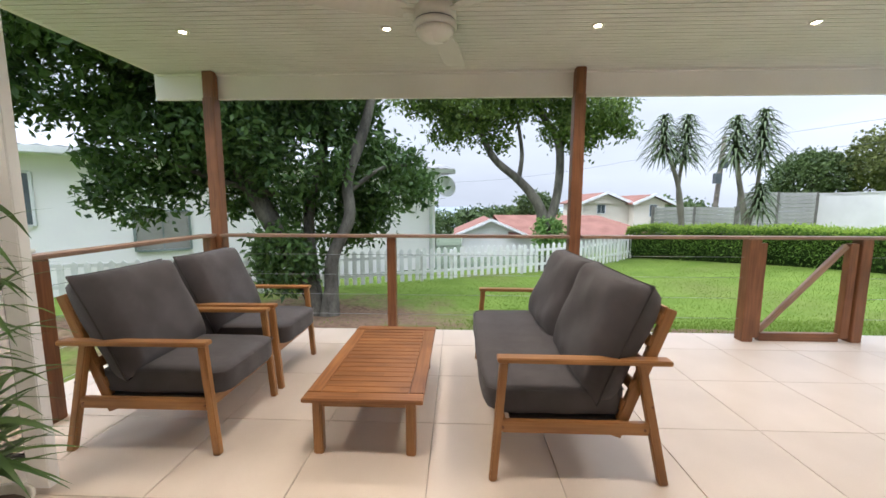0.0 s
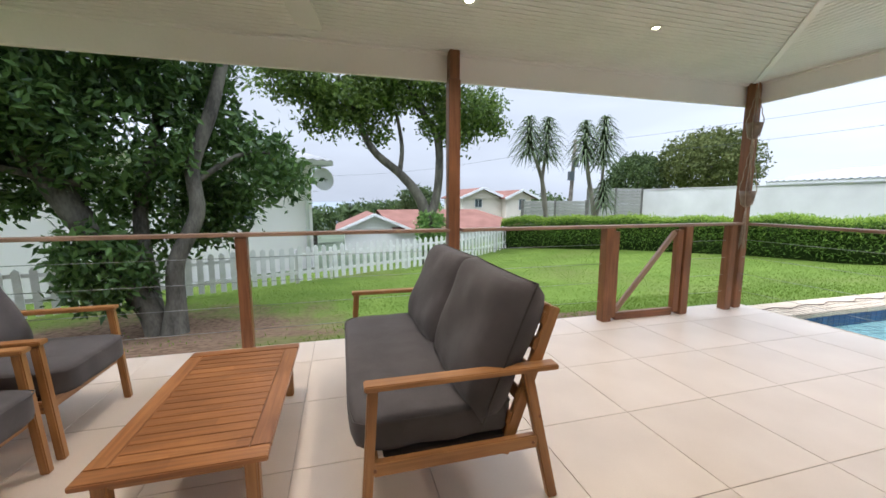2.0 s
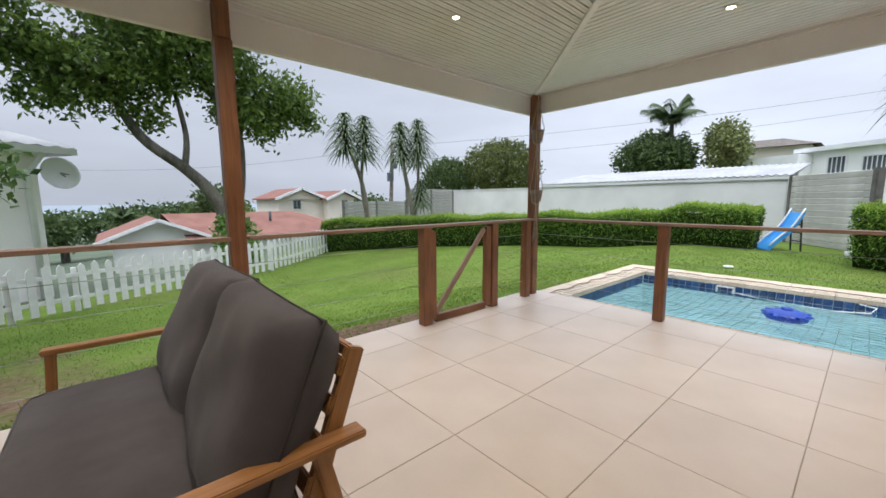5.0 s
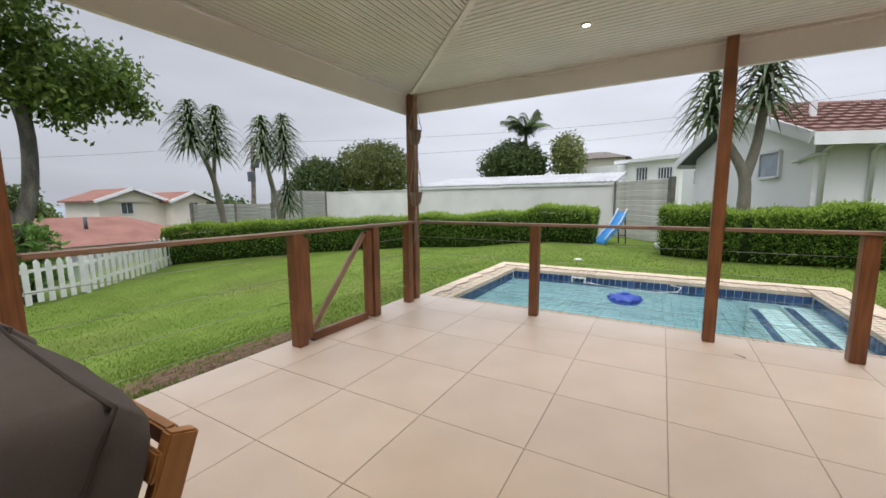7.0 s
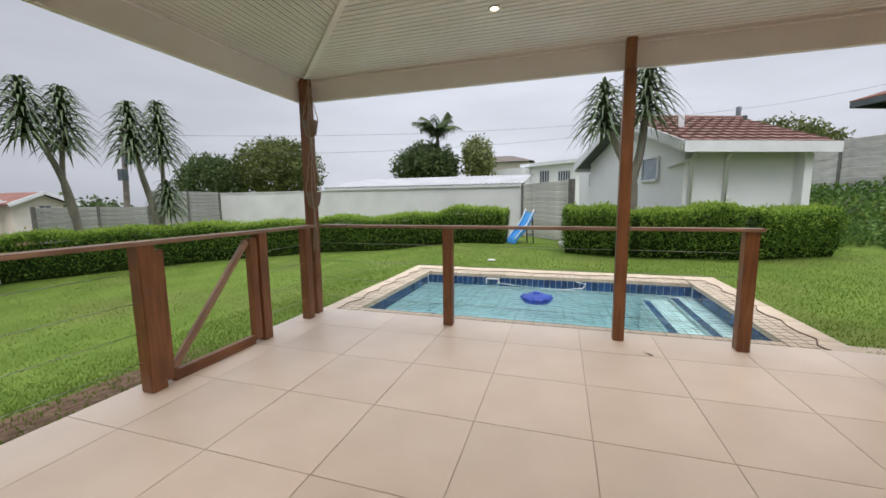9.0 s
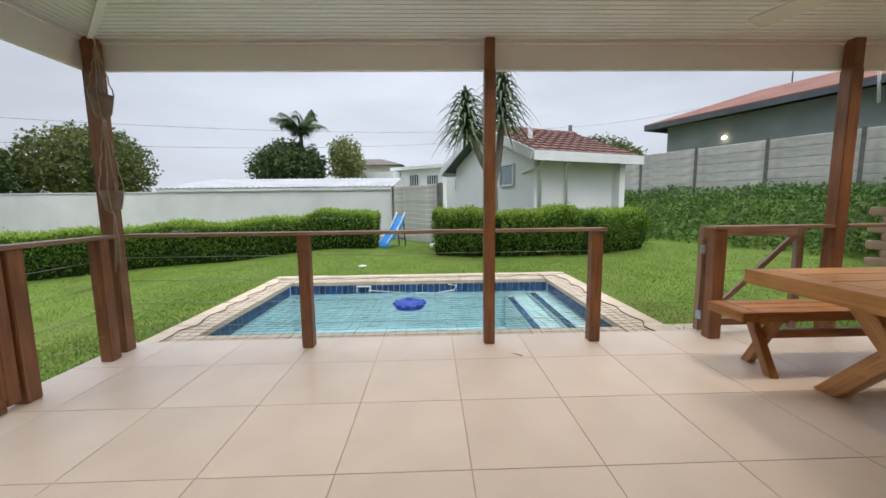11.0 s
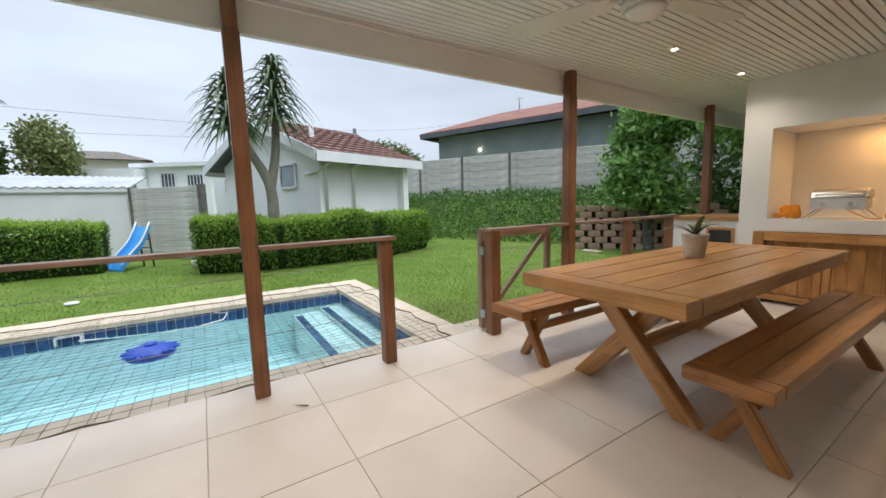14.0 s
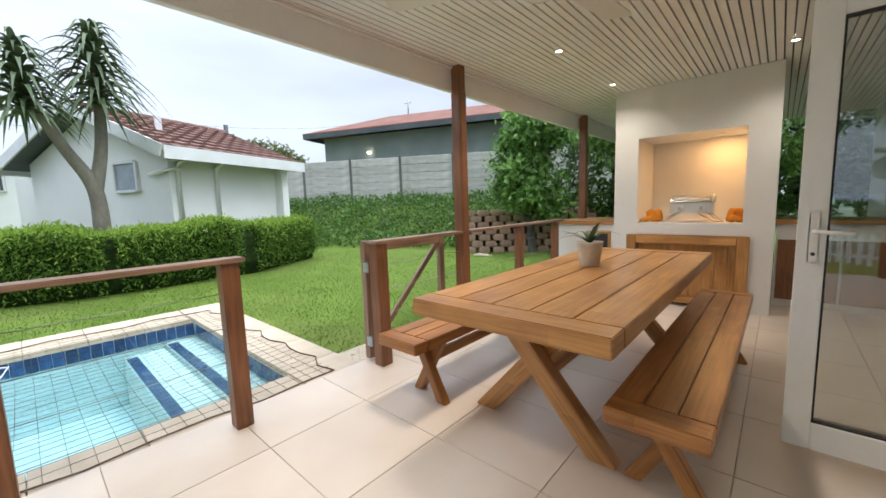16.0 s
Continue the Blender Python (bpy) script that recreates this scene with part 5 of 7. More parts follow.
for (xa, ya), (xb, yb) in zip(PICKETS, PICKETS[1:]):
    a, b = Vector((xa, ya)), Vector((xb, yb))
    run, d = (b - a).length, (b - a).normalized()
    turn = math.degrees(math.atan2(d.y, d.x))
    k = 0.1
    while k < run:
        p = a + d * k
        lay("picket", picket_me, fence, pose(p.x, p.y, land(p.x, p.y) + 0.04 + rnd.uniform(-0.015, 0.015), rnd.uniform(-1, 1), rnd.uniform(-1.2, 1.2), turn))
        k += 0.205
    nrm = Vector((-d.y, d.x)) * 0.03
    for h in (0.25, 0.68):
        za, zb = land(a.x, a.y) + h, land(b.x, b.y) + h
        bar("stringer", M_PICKET, fence, ((a.x + nrm.x, a.y + nrm.y, za), (b.x + nrm.x, b.y + nrm.y, zb), 0.035, 0.07))
    k = 0.0
    while k < run:
        p = a + d * k + nrm * 2.5
        block("post", M_PICKET, fence, (p.x - 0.04, p.x + 0.04, p.y - 0.04, p.y + 0.04, land(p.x, p.y) - 0.2, land(p.x, p.y) + 0.82))
        k += 2.3


# ---- foliage ----
def leaf_mass(points, size, seed, slim=0.42, fold=0.25, down=0.2):
    """Leaves at points: each a folded blade of four corners, turned at random."""
    r = np.random.RandomState(seed)
    n = len(points)
    pts = np.asarray(points, float)
    ax = r.normal(size=(n, 3))
    ax[:, 2] -= down
    ax /= np.linalg.norm(ax, axis=1)[:, None]
    ot = r.normal(size=(n, 3))
    ot[:, 2] = ot[:, 2] * 0.5 + 0.8
    si = np.cross(ax, ot)
    si /= np.linalg.norm(si, axis=1)[:, None] + 1e-9
    up = np.cross(si, ax)
    ln = size * r.uniform(0.65, 1.3, (n, 1))
    wd = ln * slim / 2
    mid = pts + ax * ln * 0.45
    quad = np.stack([pts, mid + si * wd + up * wd * fold, pts + ax * ln, mid - si * wd + up * wd * fold], 1).reshape(-1, 3)
    idx = np.arange(n)[:, None] * 4
    tri = np.concatenate([idx + [0, 1, 2], idx + [0, 2, 3]], 0)
    order = np.argsort(np.concatenate([np.arange(n) * 2, np.arange(n) * 2 + 1]))
    return quad.tolist(), tri[order].tolist()


def clumps(blobs, count, per, spreadr, seed, hollow=0.45):
    """Points for leaves: tufts scattered towards the skins of blobs (centre, radii)."""
    r = np.random.RandomState(seed)
    vol = np.array([b[3] * b[4] * b[5] for b in blobs]) ** 0.75
    pick = r.choice(len(blobs), count, p=vol / vol.sum())
    out = []
    for k in pick:
        cx, cy, cz, rx, ry, rz = blobs[k]
        d = r.normal(size=3)
        d /= np.linalg.norm(d)
        rad = r.uniform(hollow, 1.0) ** 0.5
        c = np.array((cx, cy, cz)) + d * rad * np.array((rx, ry, rz))
        out.append(c + r.normal(size=(per, 3)) * spreadr)
    return np.concatenate(out)


def grown(points):
    """A limb: points with radii, smoothed to a gentle curve."""
    pts, rad = [Vector(p[:3]) for p in points], [p[3] for p in points]
    out, orad = [], []
    for i in range(len(pts) - 1):
        p0, p1, p2, p3 = pts[max(i - 1, 0)], pts[i], pts[i + 1], pts[min(i + 2, len(pts) - 1)]
        for k in range(5):
            t = k / 5
            out.append(0.5 * ((2 * p1) + (p2 - p0) * t + (2 * p0 - 5 * p1 + 4 * p2 - p3) * t * t + (3 * p1 - p0 - 3 * p2 + p3) * t ** 3))
            orad.append(rad[i] + (rad[i + 1] - rad[i]) * t)
    return out + [pts[-1]], orad + [rad[-1]]


def tree(name, label, limbs, blobs, count, per, spreadr, size, leaf, bark, seed, category="tree", slim=0.42, hollow=0.45):
    ob = thing(name, label, category)
    for k, limb in enumerate(limbs):
        p, r = grown(limb)
        bm = bmesh.new()
        tube(bm, p, r, 10)
        part("trunk" if k == 0 else "branch", bm, bark, ob)
    vs, fs = leaf_mass(clumps(blobs, count, per, spreadr, seed, hollow), size, seed, slim)
    raw("crown", vs, fs, leaf, ob)
    return ob


tree("garden_tree", "large dense evergreen tree with several stems and dark leaves",
     [[(-0.98, 7.55, -0.8, 0.2), (-0.94, 7.6, -0.3, 0.13), (-0.9, 7.62, 0.3, 0.115), (-0.62, 7.75, 1.0, 0.105), (-0.66, 7.85, 1.7, 0.1), (-0.38, 7.9, 2.5, 0.095), (-0.1, 8.1, 3.6, 0.07), (0.4, 8.4, 4.8, 0.05)],
      [(-1.2, 7.6, -0.8, 0.17), (-1.32, 7.65, -0.4, 0.16), (-1.69, 7.7, 0.27, 0.17), (-2.05, 7.7, 0.95, 0.18), (-2.4, 7.65, 1.65, 0.16), (-2.7, 7.5, 2.4, 0.13), (-3.2, 7.1, 3.6, 0.08)],
      [(-1.3, 7.9, -0.8, 0.12), (-1.5, 8.1, 1.0, 0.1), (-1.3, 8.5, 2.4, 0.08), (-1.5, 8.7, 4.0, 0.05)],
      [(-1.9, 7.75, 1.4, 0.06), (-2.9, 7.3, 1.7, 0.045), (-4.2, 7.0, 2.3, 0.03)],
      [(-0.72, 7.85, 1.4, 0.05), (-0.1, 8.1, 1.9, 0.035), (0.4, 8.5, 2.0, 0.02)],
      [(-1.5, 8.1, 0.2, 0.05), (-1.9, 7.6, 0.5, 0.03), (-2.2, 7.3, 0.7, 0.02)]],
     [(-1.7, 8.0, 2.1, 1.2, 1.0, 1.0), (-0.3, 8.7, 1.75, 0.85, 0.7, 0.75), (-3.6, 7.3, 2.3, 1.3, 1.0, 0.9), (-4.6, 6.6, 3.4, 1.5, 1.3, 1.0), (-2.3, 7.6, 3.6, 1.7, 1.4, 0.9),
      (-0.95, 8.3, 3.5, 0.9, 1.1, 0.9), (-1.7, 7.6, 0.15, 0.55, 0.45, 0.5), (-3.3, 5.6, 3.7, 1.3, 1.0, 0.6), (-5.6, 5.6, 3.2, 1.1, 1.2, 1.0), (-3.9, 7.0, 1.35, 0.7, 0.6, 0.4), (-0.6, 8.6, 1.0, 0.6, 0.6, 0.45), (-1.4, 9.0, 1.2, 1.0, 0.6, 0.9), (-4.4, 6.4, 4.6, 1.9, 1.6, 1.0), (-1.6, 8.2, 4.6, 1.7, 1.5, 0.8), (-0.5, 8.7, 2.4, 0.5, 0.6, 0.5), (-3.0, 8.2, 2.6, 1.2, 1.0, 1.0), (0.3, 8.4, 1.95, 0.5, 0.5, 0.35), (0.5, 8.2, 1.5, 0.5, 0.5, 0.35), (-2.9, 8.1, 1.4, 0.6, 0.5, 0.4), (-1.75, 7.4, 0.35, 0.5, 0.4, 0.55), (-2.4, 7.0, 2.4, 0.8, 0.6, 0.5)],
     4700, 14, 0.10, 0.15, M_LEAF, M_BARK, 21, slim=0.44)
tree("garden_tree", "spreading leafy tree with forked grey limbs beyond the picket fence",
     [[(4.3, 13.5, -1.0, 0.24), (4.2, 13.6, 0.6, 0.2), (3.9, 13.65, 1.4, 0.17), (3.35, 13.75, 2.05, 0.14), (2.5, 13.8, 2.8, 0.12), (1.95, 13.9, 4.0, 0.09), (1.5, 14.0, 5.0, 0.05)],
      [(4.25, 13.5, 0.4, 0.17), (4.6, 13.6, 1.6, 0.14), (4.65, 13.8, 3.2, 0.13), (4.1, 14.0, 4.2, 0.1), (3.6, 14.0, 5.2, 0.06)],
      [(3.35, 13.75, 2.05, 0.09), (3.45, 13.8, 2.9, 0.07), (3.3, 13.9, 4.0, 0.05)],
      [(4.65, 13.8, 3.2, 0.08), (5.3, 13.9, 4.0, 0.06), (6.2, 14.0, 4.4, 0.03)],
      [(1.95, 13.9, 4.0, 0.05), (1.2, 13.8, 4.2, 0.03), (0.6, 13.7, 4.1, 0.02)]],
     [(2.0, 13.9, 4.3, 1.5, 1.3, 0.65), (3.6, 14.0, 4.9, 1.8, 1.6, 0.9), (5.6, 14.0, 4.2, 1.3, 1.3, 0.75), (4.8, 13.7, 3.6, 0.8, 0.8, 0.5), (1.0, 13.8, 4.4, 0.9, 0.9, 0.5), (3.2, 13.9, 6.0, 2.6, 2.0, 0.8), (2.6, 14, 3.4, 0.5, 0.6, 0.35), (0.1, 13.6, 4.6, 1.0, 0.9, 0.5), (0.9, 13.6, 3.5, 0.45, 0.5, 0.3), (-0.1, 13.5, 5.3, 1.0, 1.0, 0.5), (1.5, 13.8, 3.6, 0.75, 0.7, 0.45), (6.2, 14.0, 3.9, 0.6, 0.6, 0.35), (6.6, 14.1, 4.4, 0.5, 0.6, 0.35), (5.3, 13.8, 3.25, 0.6, 0.6, 0.4), (6.9, 14.1, 3.75, 0.35, 0.4, 0.22)],
     1900, 15, 0.15, 0.16, M_LEAF2, M_BARK, 22, slim=0.48, hollow=0.1)
vs, fs = leaf_mass(clumps([(4.3, 13.3, 0.3, 0.45, 0.35, 0.6), (4.5, 13.3, -0.2, 0.5, 0.35, 0.5)], 130, 12, 0.07, 31), 0.16, 31)
climber = thing("climber", "climbing plant wrapped round the tree's foot", "climbing plant")
raw("foliage", vs, fs, M_LEAF3, climber)
pipe("stem", M_BARK, climber, [(4.0, 13.3, land(4.0, 13.3)), (4.15, 13.28, 0.2), (4.3, 13.3, 0.6)], 0.02, 6)
tree("garden_tree", "bushy bright green broadleaf tree by the retaining wall",
     [[(8.55, -8.0, -0.3, 0.13), (8.6, -8.0, 0.5, 0.11), (8.7, -8.1, 1.4, 0.08), (8.6, -8.3, 2.4, 0.04)],
      [(8.6, -8.0, 0.6, 0.06), (9.0, -7.7, 1.2, 0.04), (9.4, -7.4, 1.7, 0.02)],
      [(8.65, -8.0, 0.9, 0.06), (8.4, -8.1, 1.6, 0.04), (8.2, -8.3, 2.2, 0.02)]],
     [(8.75, -7.85, 1.35, 0.62, 0.6, 0.42), (8.8, -7.8, 2.0, 0.66, 0.6, 0.4), (8.7, -7.9, 2.7, 0.7, 0.7, 0.45), (8.4, -8.2, 3.1, 0.8, 0.8, 0.5), (8.3, -8.2, 1.7, 0.5, 0.5, 0.5), (8.35, -8.1, 0.95, 0.5, 0.5, 0.26), (8.6, -8.0, 3.3, 0.7, 0.7, 0.4), (9.05, -7.55, 1.7, 0.35, 0.35, 0.25), (9.05, -7.6, 2.4, 0.35, 0.35, 0.25)],
     230, 42, 0.13, 0.17, M_LEAF3, M_BARK, 23, slim=0.5, hollow=0.6)
shady = tree("garden_tree", "tall dark shady tree behind the barbecue counter",
     [[(7.3, -10.6, -0.3, 0.16), (7.2, -10.5, 1.4, 0.13), (7.0, -10.2, 2.8, 0.09), (6.8, -9.8, 4.2, 0.05)],
      [(7.2, -10.5, 1.5, 0.08), (6.3, -9.8, 2.6, 0.05), (5.6, -9.0, 3.2, 0.03)],
      [(7.2, -10.5, 1.2, 0.08), (5.6, -10.4, 2.3, 0.05), (4.2, -9.8, 2.9, 0.03)]],
     [(7.2, -10.2, 2.2, 1.5, 1.0, 1.6), (6.2, -9.4, 3.0, 1.4, 1.2, 1.0), (5.0, -10.4, 1.6, 2.2, 0.9, 1.5), (3.0, -9.6, 2.2, 1.7, 1.0, 1.6), (6.4, -8.2, 2.75, 0.55, 0.55, 0.5), (1.9, -9.0, 2.4, 1.6, 1.0, 1.7)],
     1500, 13, 0.11, 0.19, M_LEAF, M_BARK, 24, slim=0.42)
vs, fs = leaf_mass(clumps([(6.85, -8.0, 2.85, 0.5, 0.5, 0.5), (6.5, -8.4, 2.5, 0.4, 0.4, 0.5), (3.4, -8.3, 3.0, 0.6, 0.4, 0.7), (3.5, -8.2, 2.0, 0.4, 0.35, 0.35)], 120, 13, 0.08, 34), 0.19, 34, 0.36, down=1.2)
raw("hanging_leaves", vs, fs, M_LEAF3, shady, "bright hanging leaves")


# ---- hedges ----
def hedge(label, path, width, height, count, seed, leaf=M_HEDGE, size=0.07):
    ob = thing("hedge", label, "hedge", "clipped hedges")
    r = random.Random(seed)
    pts = [Vector(p) for p in path]
    lens = [(b - a).length for a, b in zip(pts, pts[1:])]
    total = sum(lens)

    def at(s):
        s = min(max(s, 0), 0.9999) * total
        for a, b, ln in zip(pts, pts[1:], lens):
            if s <= ln:
                d = (b - a).normalized()
                return a + d * s, Vector((-d.y, d.x))
            s -= ln
        return pts[-1], Vector((-d.y, d.x))

    # solid core; its near-black colour paints the shade among the leaves
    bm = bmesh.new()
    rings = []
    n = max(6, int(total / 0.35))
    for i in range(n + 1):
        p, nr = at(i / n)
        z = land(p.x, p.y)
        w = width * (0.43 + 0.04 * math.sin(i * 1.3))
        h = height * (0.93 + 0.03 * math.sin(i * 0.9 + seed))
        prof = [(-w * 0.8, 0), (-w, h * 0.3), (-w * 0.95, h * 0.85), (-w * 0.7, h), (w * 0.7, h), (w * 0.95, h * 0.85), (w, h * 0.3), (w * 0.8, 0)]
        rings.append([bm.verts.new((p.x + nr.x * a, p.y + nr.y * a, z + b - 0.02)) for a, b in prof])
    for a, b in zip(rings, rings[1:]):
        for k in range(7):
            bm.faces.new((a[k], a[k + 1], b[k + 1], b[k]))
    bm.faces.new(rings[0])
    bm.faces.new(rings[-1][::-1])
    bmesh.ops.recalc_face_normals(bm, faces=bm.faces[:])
    part("core", bm, M_HEDGEIN, ob, "solid near-black core standing in for shade between the leaves")
    spots = []
    while len(spots) < count:
        s = r.uniform(-0.02, 1.02)
        p, nr = at(s)
        side = r.random()
        if side < 0.4:
            a, b = r.uniform(-0.5, 0.5) * width, height * r.uniform(0.92, 1.06)
        else:
            sg = -1 if side < 0.7 else 1
            a, b = sg * width * r.uniform(0.42, 0.54), height * r.uniform(0.03, 1.0)
            if r.random() > 0.25 + 0.75 * ramp01(b / height * 1.5):
                continue
        bump = 0.06 * math.sin(p.x * 2.1 + seed) * math.cos(p.y * 2.6) + 0.035 * math.sin(p.x * 6.3 + 5.1 * p.y)
        spots.append((p.x + nr.x * a + r.gauss(0, 0.02), p.y + nr.y * a + r.gauss(0, 0.02), land(p.x, p.y) + b * (1 + bump) + r.gauss(0, 0.025)))
    vs, fs = leaf_mass(spots, size * 1.45, seed, 0.34, 0.25, -0.5)
    raw("foliage", vs, fs, leaf, ob)
    shoots = []
    while len(shoots) < count * 0.45:
        p, nr = at(r.uniform(-0.02, 1.02))
        a = r.uniform(-0.55, 0.55)
        b = height * (1.03 - 0.9 * max(0, abs(a) - 0.42)) + abs(r.gauss(0, 0.05))
        if abs(a) > 0.5:
            b -= height * abs(r.gauss(0, 0.2))
        bump = 0.06 * math.sin(p.x * 2.1 + seed) * math.cos(p.y * 2.6) + 0.035 * math.sin(p.x * 6.3 + 5.1 * p.y)
        shoots.append((p.x + nr.x * a * width, p.y + nr.y * a * width, land(p.x, p.y) + b * (1 + bump)))
    vs, fs = leaf_mass(shoots, size * 1.6, seed + 100, 0.28, 0.25, -1.0)
    raw("new_growth", vs, fs, M_NEWLEAF, ob, "fresh yellow-green shoots")
    return ob


hedge("clipped green hedge along the garden's far wall", [(14.05, 3.6), (14.0, 6.5), (12.9, 9.2), (11.2, 11.6), (9.6, 13.4), (7.8, 15.15)], 1.0, 0.95, 42000, 41, size=0.055)
hedge("broad clipped green hedge in front of the outbuilding", [(12.7, 1.75), (12.3, 0.3), (12.3, -1.7), (13.3, -3.6)], 1.25, 0.98, 34000, 42, size=0.052)

bank = thing("creeper_bank", "overgrown bank of green creepers below the fence", "creepers")
r = random.Random(17)
spots = []
while len(spots) < 17000:
    t, s = r.uniform(-0.5, 13.5), r.uniform(-0.1, 3.0)
    p = FENCE_A + FENCE_DIR * t + FENCE_IN * s
    if p.x < 8.6:
        continue
    h = 0.32 * r.random() ** 1.5 + 0.12 * max(0, math.sin(t * 2.3) * math.cos(s * 2))
    spots.append((p.x, p.y, land(p.x, p.y) + h))
vs, fs = leaf_mass(spots, 0.11, 17, 0.6, 0.2, -0.3)
raw("foliage", vs, fs, M_IVY, bank)
for k in range(26):
    t, s = r.uniform(0, 11), r.uniform(0.1, 1.2)
    run = []
    for i in range(6):
        p = FENCE_A + FENCE_DIR * (t + 0.12 * i * math.sin(k)) + FENCE_IN * (s + 0.3 * i)
        run.append((p.x, p.y, land(p.x, p.y) + 0.1 + 0.12 * math.sin(i * 1.3 + k)))
    if min(q[0] for q in run) > 8.7:
        pipe("runner", M_BARK, bank, run, 0.012, 5)


# ---- tree aloes ----
def tree_aloe(label, stems, heads, seed, scale=1.0):
    ob = thing("tree_aloe", label, "aloe", "tree aloes")
    for k, s in enumerate(stems):
        p, rad = grown(s)
        bm = bmesh.new()
        tube(bm, p, rad, 10)
        part("trunk" if k == 0 else "branch", bm, M_ALBARK, ob)
    r = random.Random(seed)
    for x, y, z, length, long in heads:
        bm = bmesh.new()
        n = int(115 * max(0.6, length))
        for k in range(n):
            s = k / n
            a = k * 2.39996
            tilt = radians(32 + 36 * s ** 1.3 + r.uniform(-10, 10))
            ln = long * r.uniform(0.85, 1.25) * (0.8 + 0.3 * math.sin(math.pi * min(1, s * 1.1)))
            strap(bm, (x, y, z + length * s), a, ln, 0.1 * scale, tilt, 1.08 - 0.08 * s + r.uniform(-0.15, 0.15), 9, 0.4)
        part("leaf_head", bm, M_ALOE, ob, "drooping head of narrow aloe leaves")
    return ob


tree_aloe("tall slender tree aloe with drooping spiky heads beyond the hedge",
          [[(9.05, 14.2, -1.0, 0.12), (8.95, 14.15, 0.8, 0.09), (8.7, 14.1, 2.0, 0.07), (8.15, 14.0, 3.2, 0.05)], [(8.95, 14.15, 0.6, 0.07), (8.8, 14.2, 1.8, 0.06), (8.95, 14.2, 3.2, 0.05)]],
          [(8.1, 14.0, 2.75, 1.3, 0.85), (8.95, 14.2, 2.6, 1.5, 0.85)], 51)
tree_aloe("tall slender tree aloe with stacked spiky heads beyond the hedge",
          [[(10.35, 13.15, -0.9, 0.13), (10.3, 13.1, 0.6, 0.09), (9.95, 13.1, 2.2, 0.07), (9.75, 13.0, 3.2, 0.05)], [(10.35, 13.15, 0.0, 0.07), (10.55, 13.1, 1.6, 0.055), (10.5, 13.0, 3.0, 0.05)]],
          [(9.72, 13.0, 2.5, 1.3, 0.8), (10.5, 13.0, 2.4, 1.6, 0.8), (10.6, 13.0, 0.9, 0.9, 0.7)], 52)
tree_aloe("forked tree aloe with two shaggy spiky heads beside the outbuilding",
          [[(12.7, 0.32, -0.1, 0.15), (12.62, 0.33, 0.9, 0.13), (12.52, 0.38, 1.7, 0.11), (12.4, 0.7, 2.35, 0.085), (12.3, 1.0, 3.0, 0.06), (12.25, 1.1, 3.4, 0.05)], [(12.54, 0.37, 1.6, 0.11), (12.45, 0.22, 2.4, 0.09), (12.35, 0.18, 3.3, 0.075), (12.35, 0.18, 4.1, 0.05)]],
          [(12.25, 1.08, 2.75, 1.05, 0.9), (12.35, 0.18, 3.0, 1.3, 0.9)], 53)


# ---- garden walls ----
yard = solid("wall_yard", M_YARDWALL, (16.8, 17.0, 3.45, 17.85, -0.9, 1.7), (16.77, 17.03, 3.45, 17.85, 1.701, 1.74))
tagged(yard, "long whitewashed boundary wall behind the hedge", "wall", kind="structure")


def precast_fence(label, a, b, z0, rows, bay=2.0, row=0.3, level=None, finish=M_PRECAST):
    """Bays of stacked concrete planks between posts."""
    ob = thing("precast_fence", label, "fence", "precast fences")
    a, b = Vector(a), Vector(b)
    run, d = (b - a).length, (b - a).normalized()
    turn = math.degrees(math.atan2(d.y, d.x))
    n = max(1, round(run / bay))
    step = run / n
    me = slab_mesh("panel", step - 0.06, 0.05, row - 0.008, finish, 0.012)
    for k in range(n + 1):
        p = a + d * step * k
        z = level(k) if level else z0
        bm = bmesh.new()
        bx(bm, (0, 0, -0.8), (0, 0, rows * row + 0.03), 0.09, 0.11, (0, 1, 0), 0.006)
        q = part("post", bm, M_PREPOST, ob)
        q.matrix_world = pose(p.x, p.y, z, 0, 0, turn)
    for k in range(n):
        p = a + d * step * (k + 0.5)
        z = level(k) if level else z0
        for j in range(-1, rows):
            lay("panel", me, ob, pose(p.x, p.y, z + row * (j + 0.5), 0, 0, turn))
    return ob


precast_fence("grey weathered precast concrete fence with dark posts above the bank", FENCE_A, FENCE_B, 1.22, 6, 2.05, 0.3)
precast_fence("low grey precast concrete fence beyond the tree aloes", (9.9, 17.92), (13.4, 17.9), -0.78, 12, 1.75, 0.16, finish=M_DARKCAST)
precast_fence("grey precast concrete fence joining the white wall", (13.5, 17.9), (16.75, 17.9), -0.15, 12, 1.65, 0.16, finish=M_DARKCAST)
precast_fence("short weathered precast panel fence behind the slide", (16.75, 3.35), (14.75, 1.72), -0.1, 12, 2.6, 0.16)
precast_fence("pale precast fence beside the outbuilding", (14.75, 1.65), (16.2, 1.85), -0.1, 12, 1.4, 0.16)


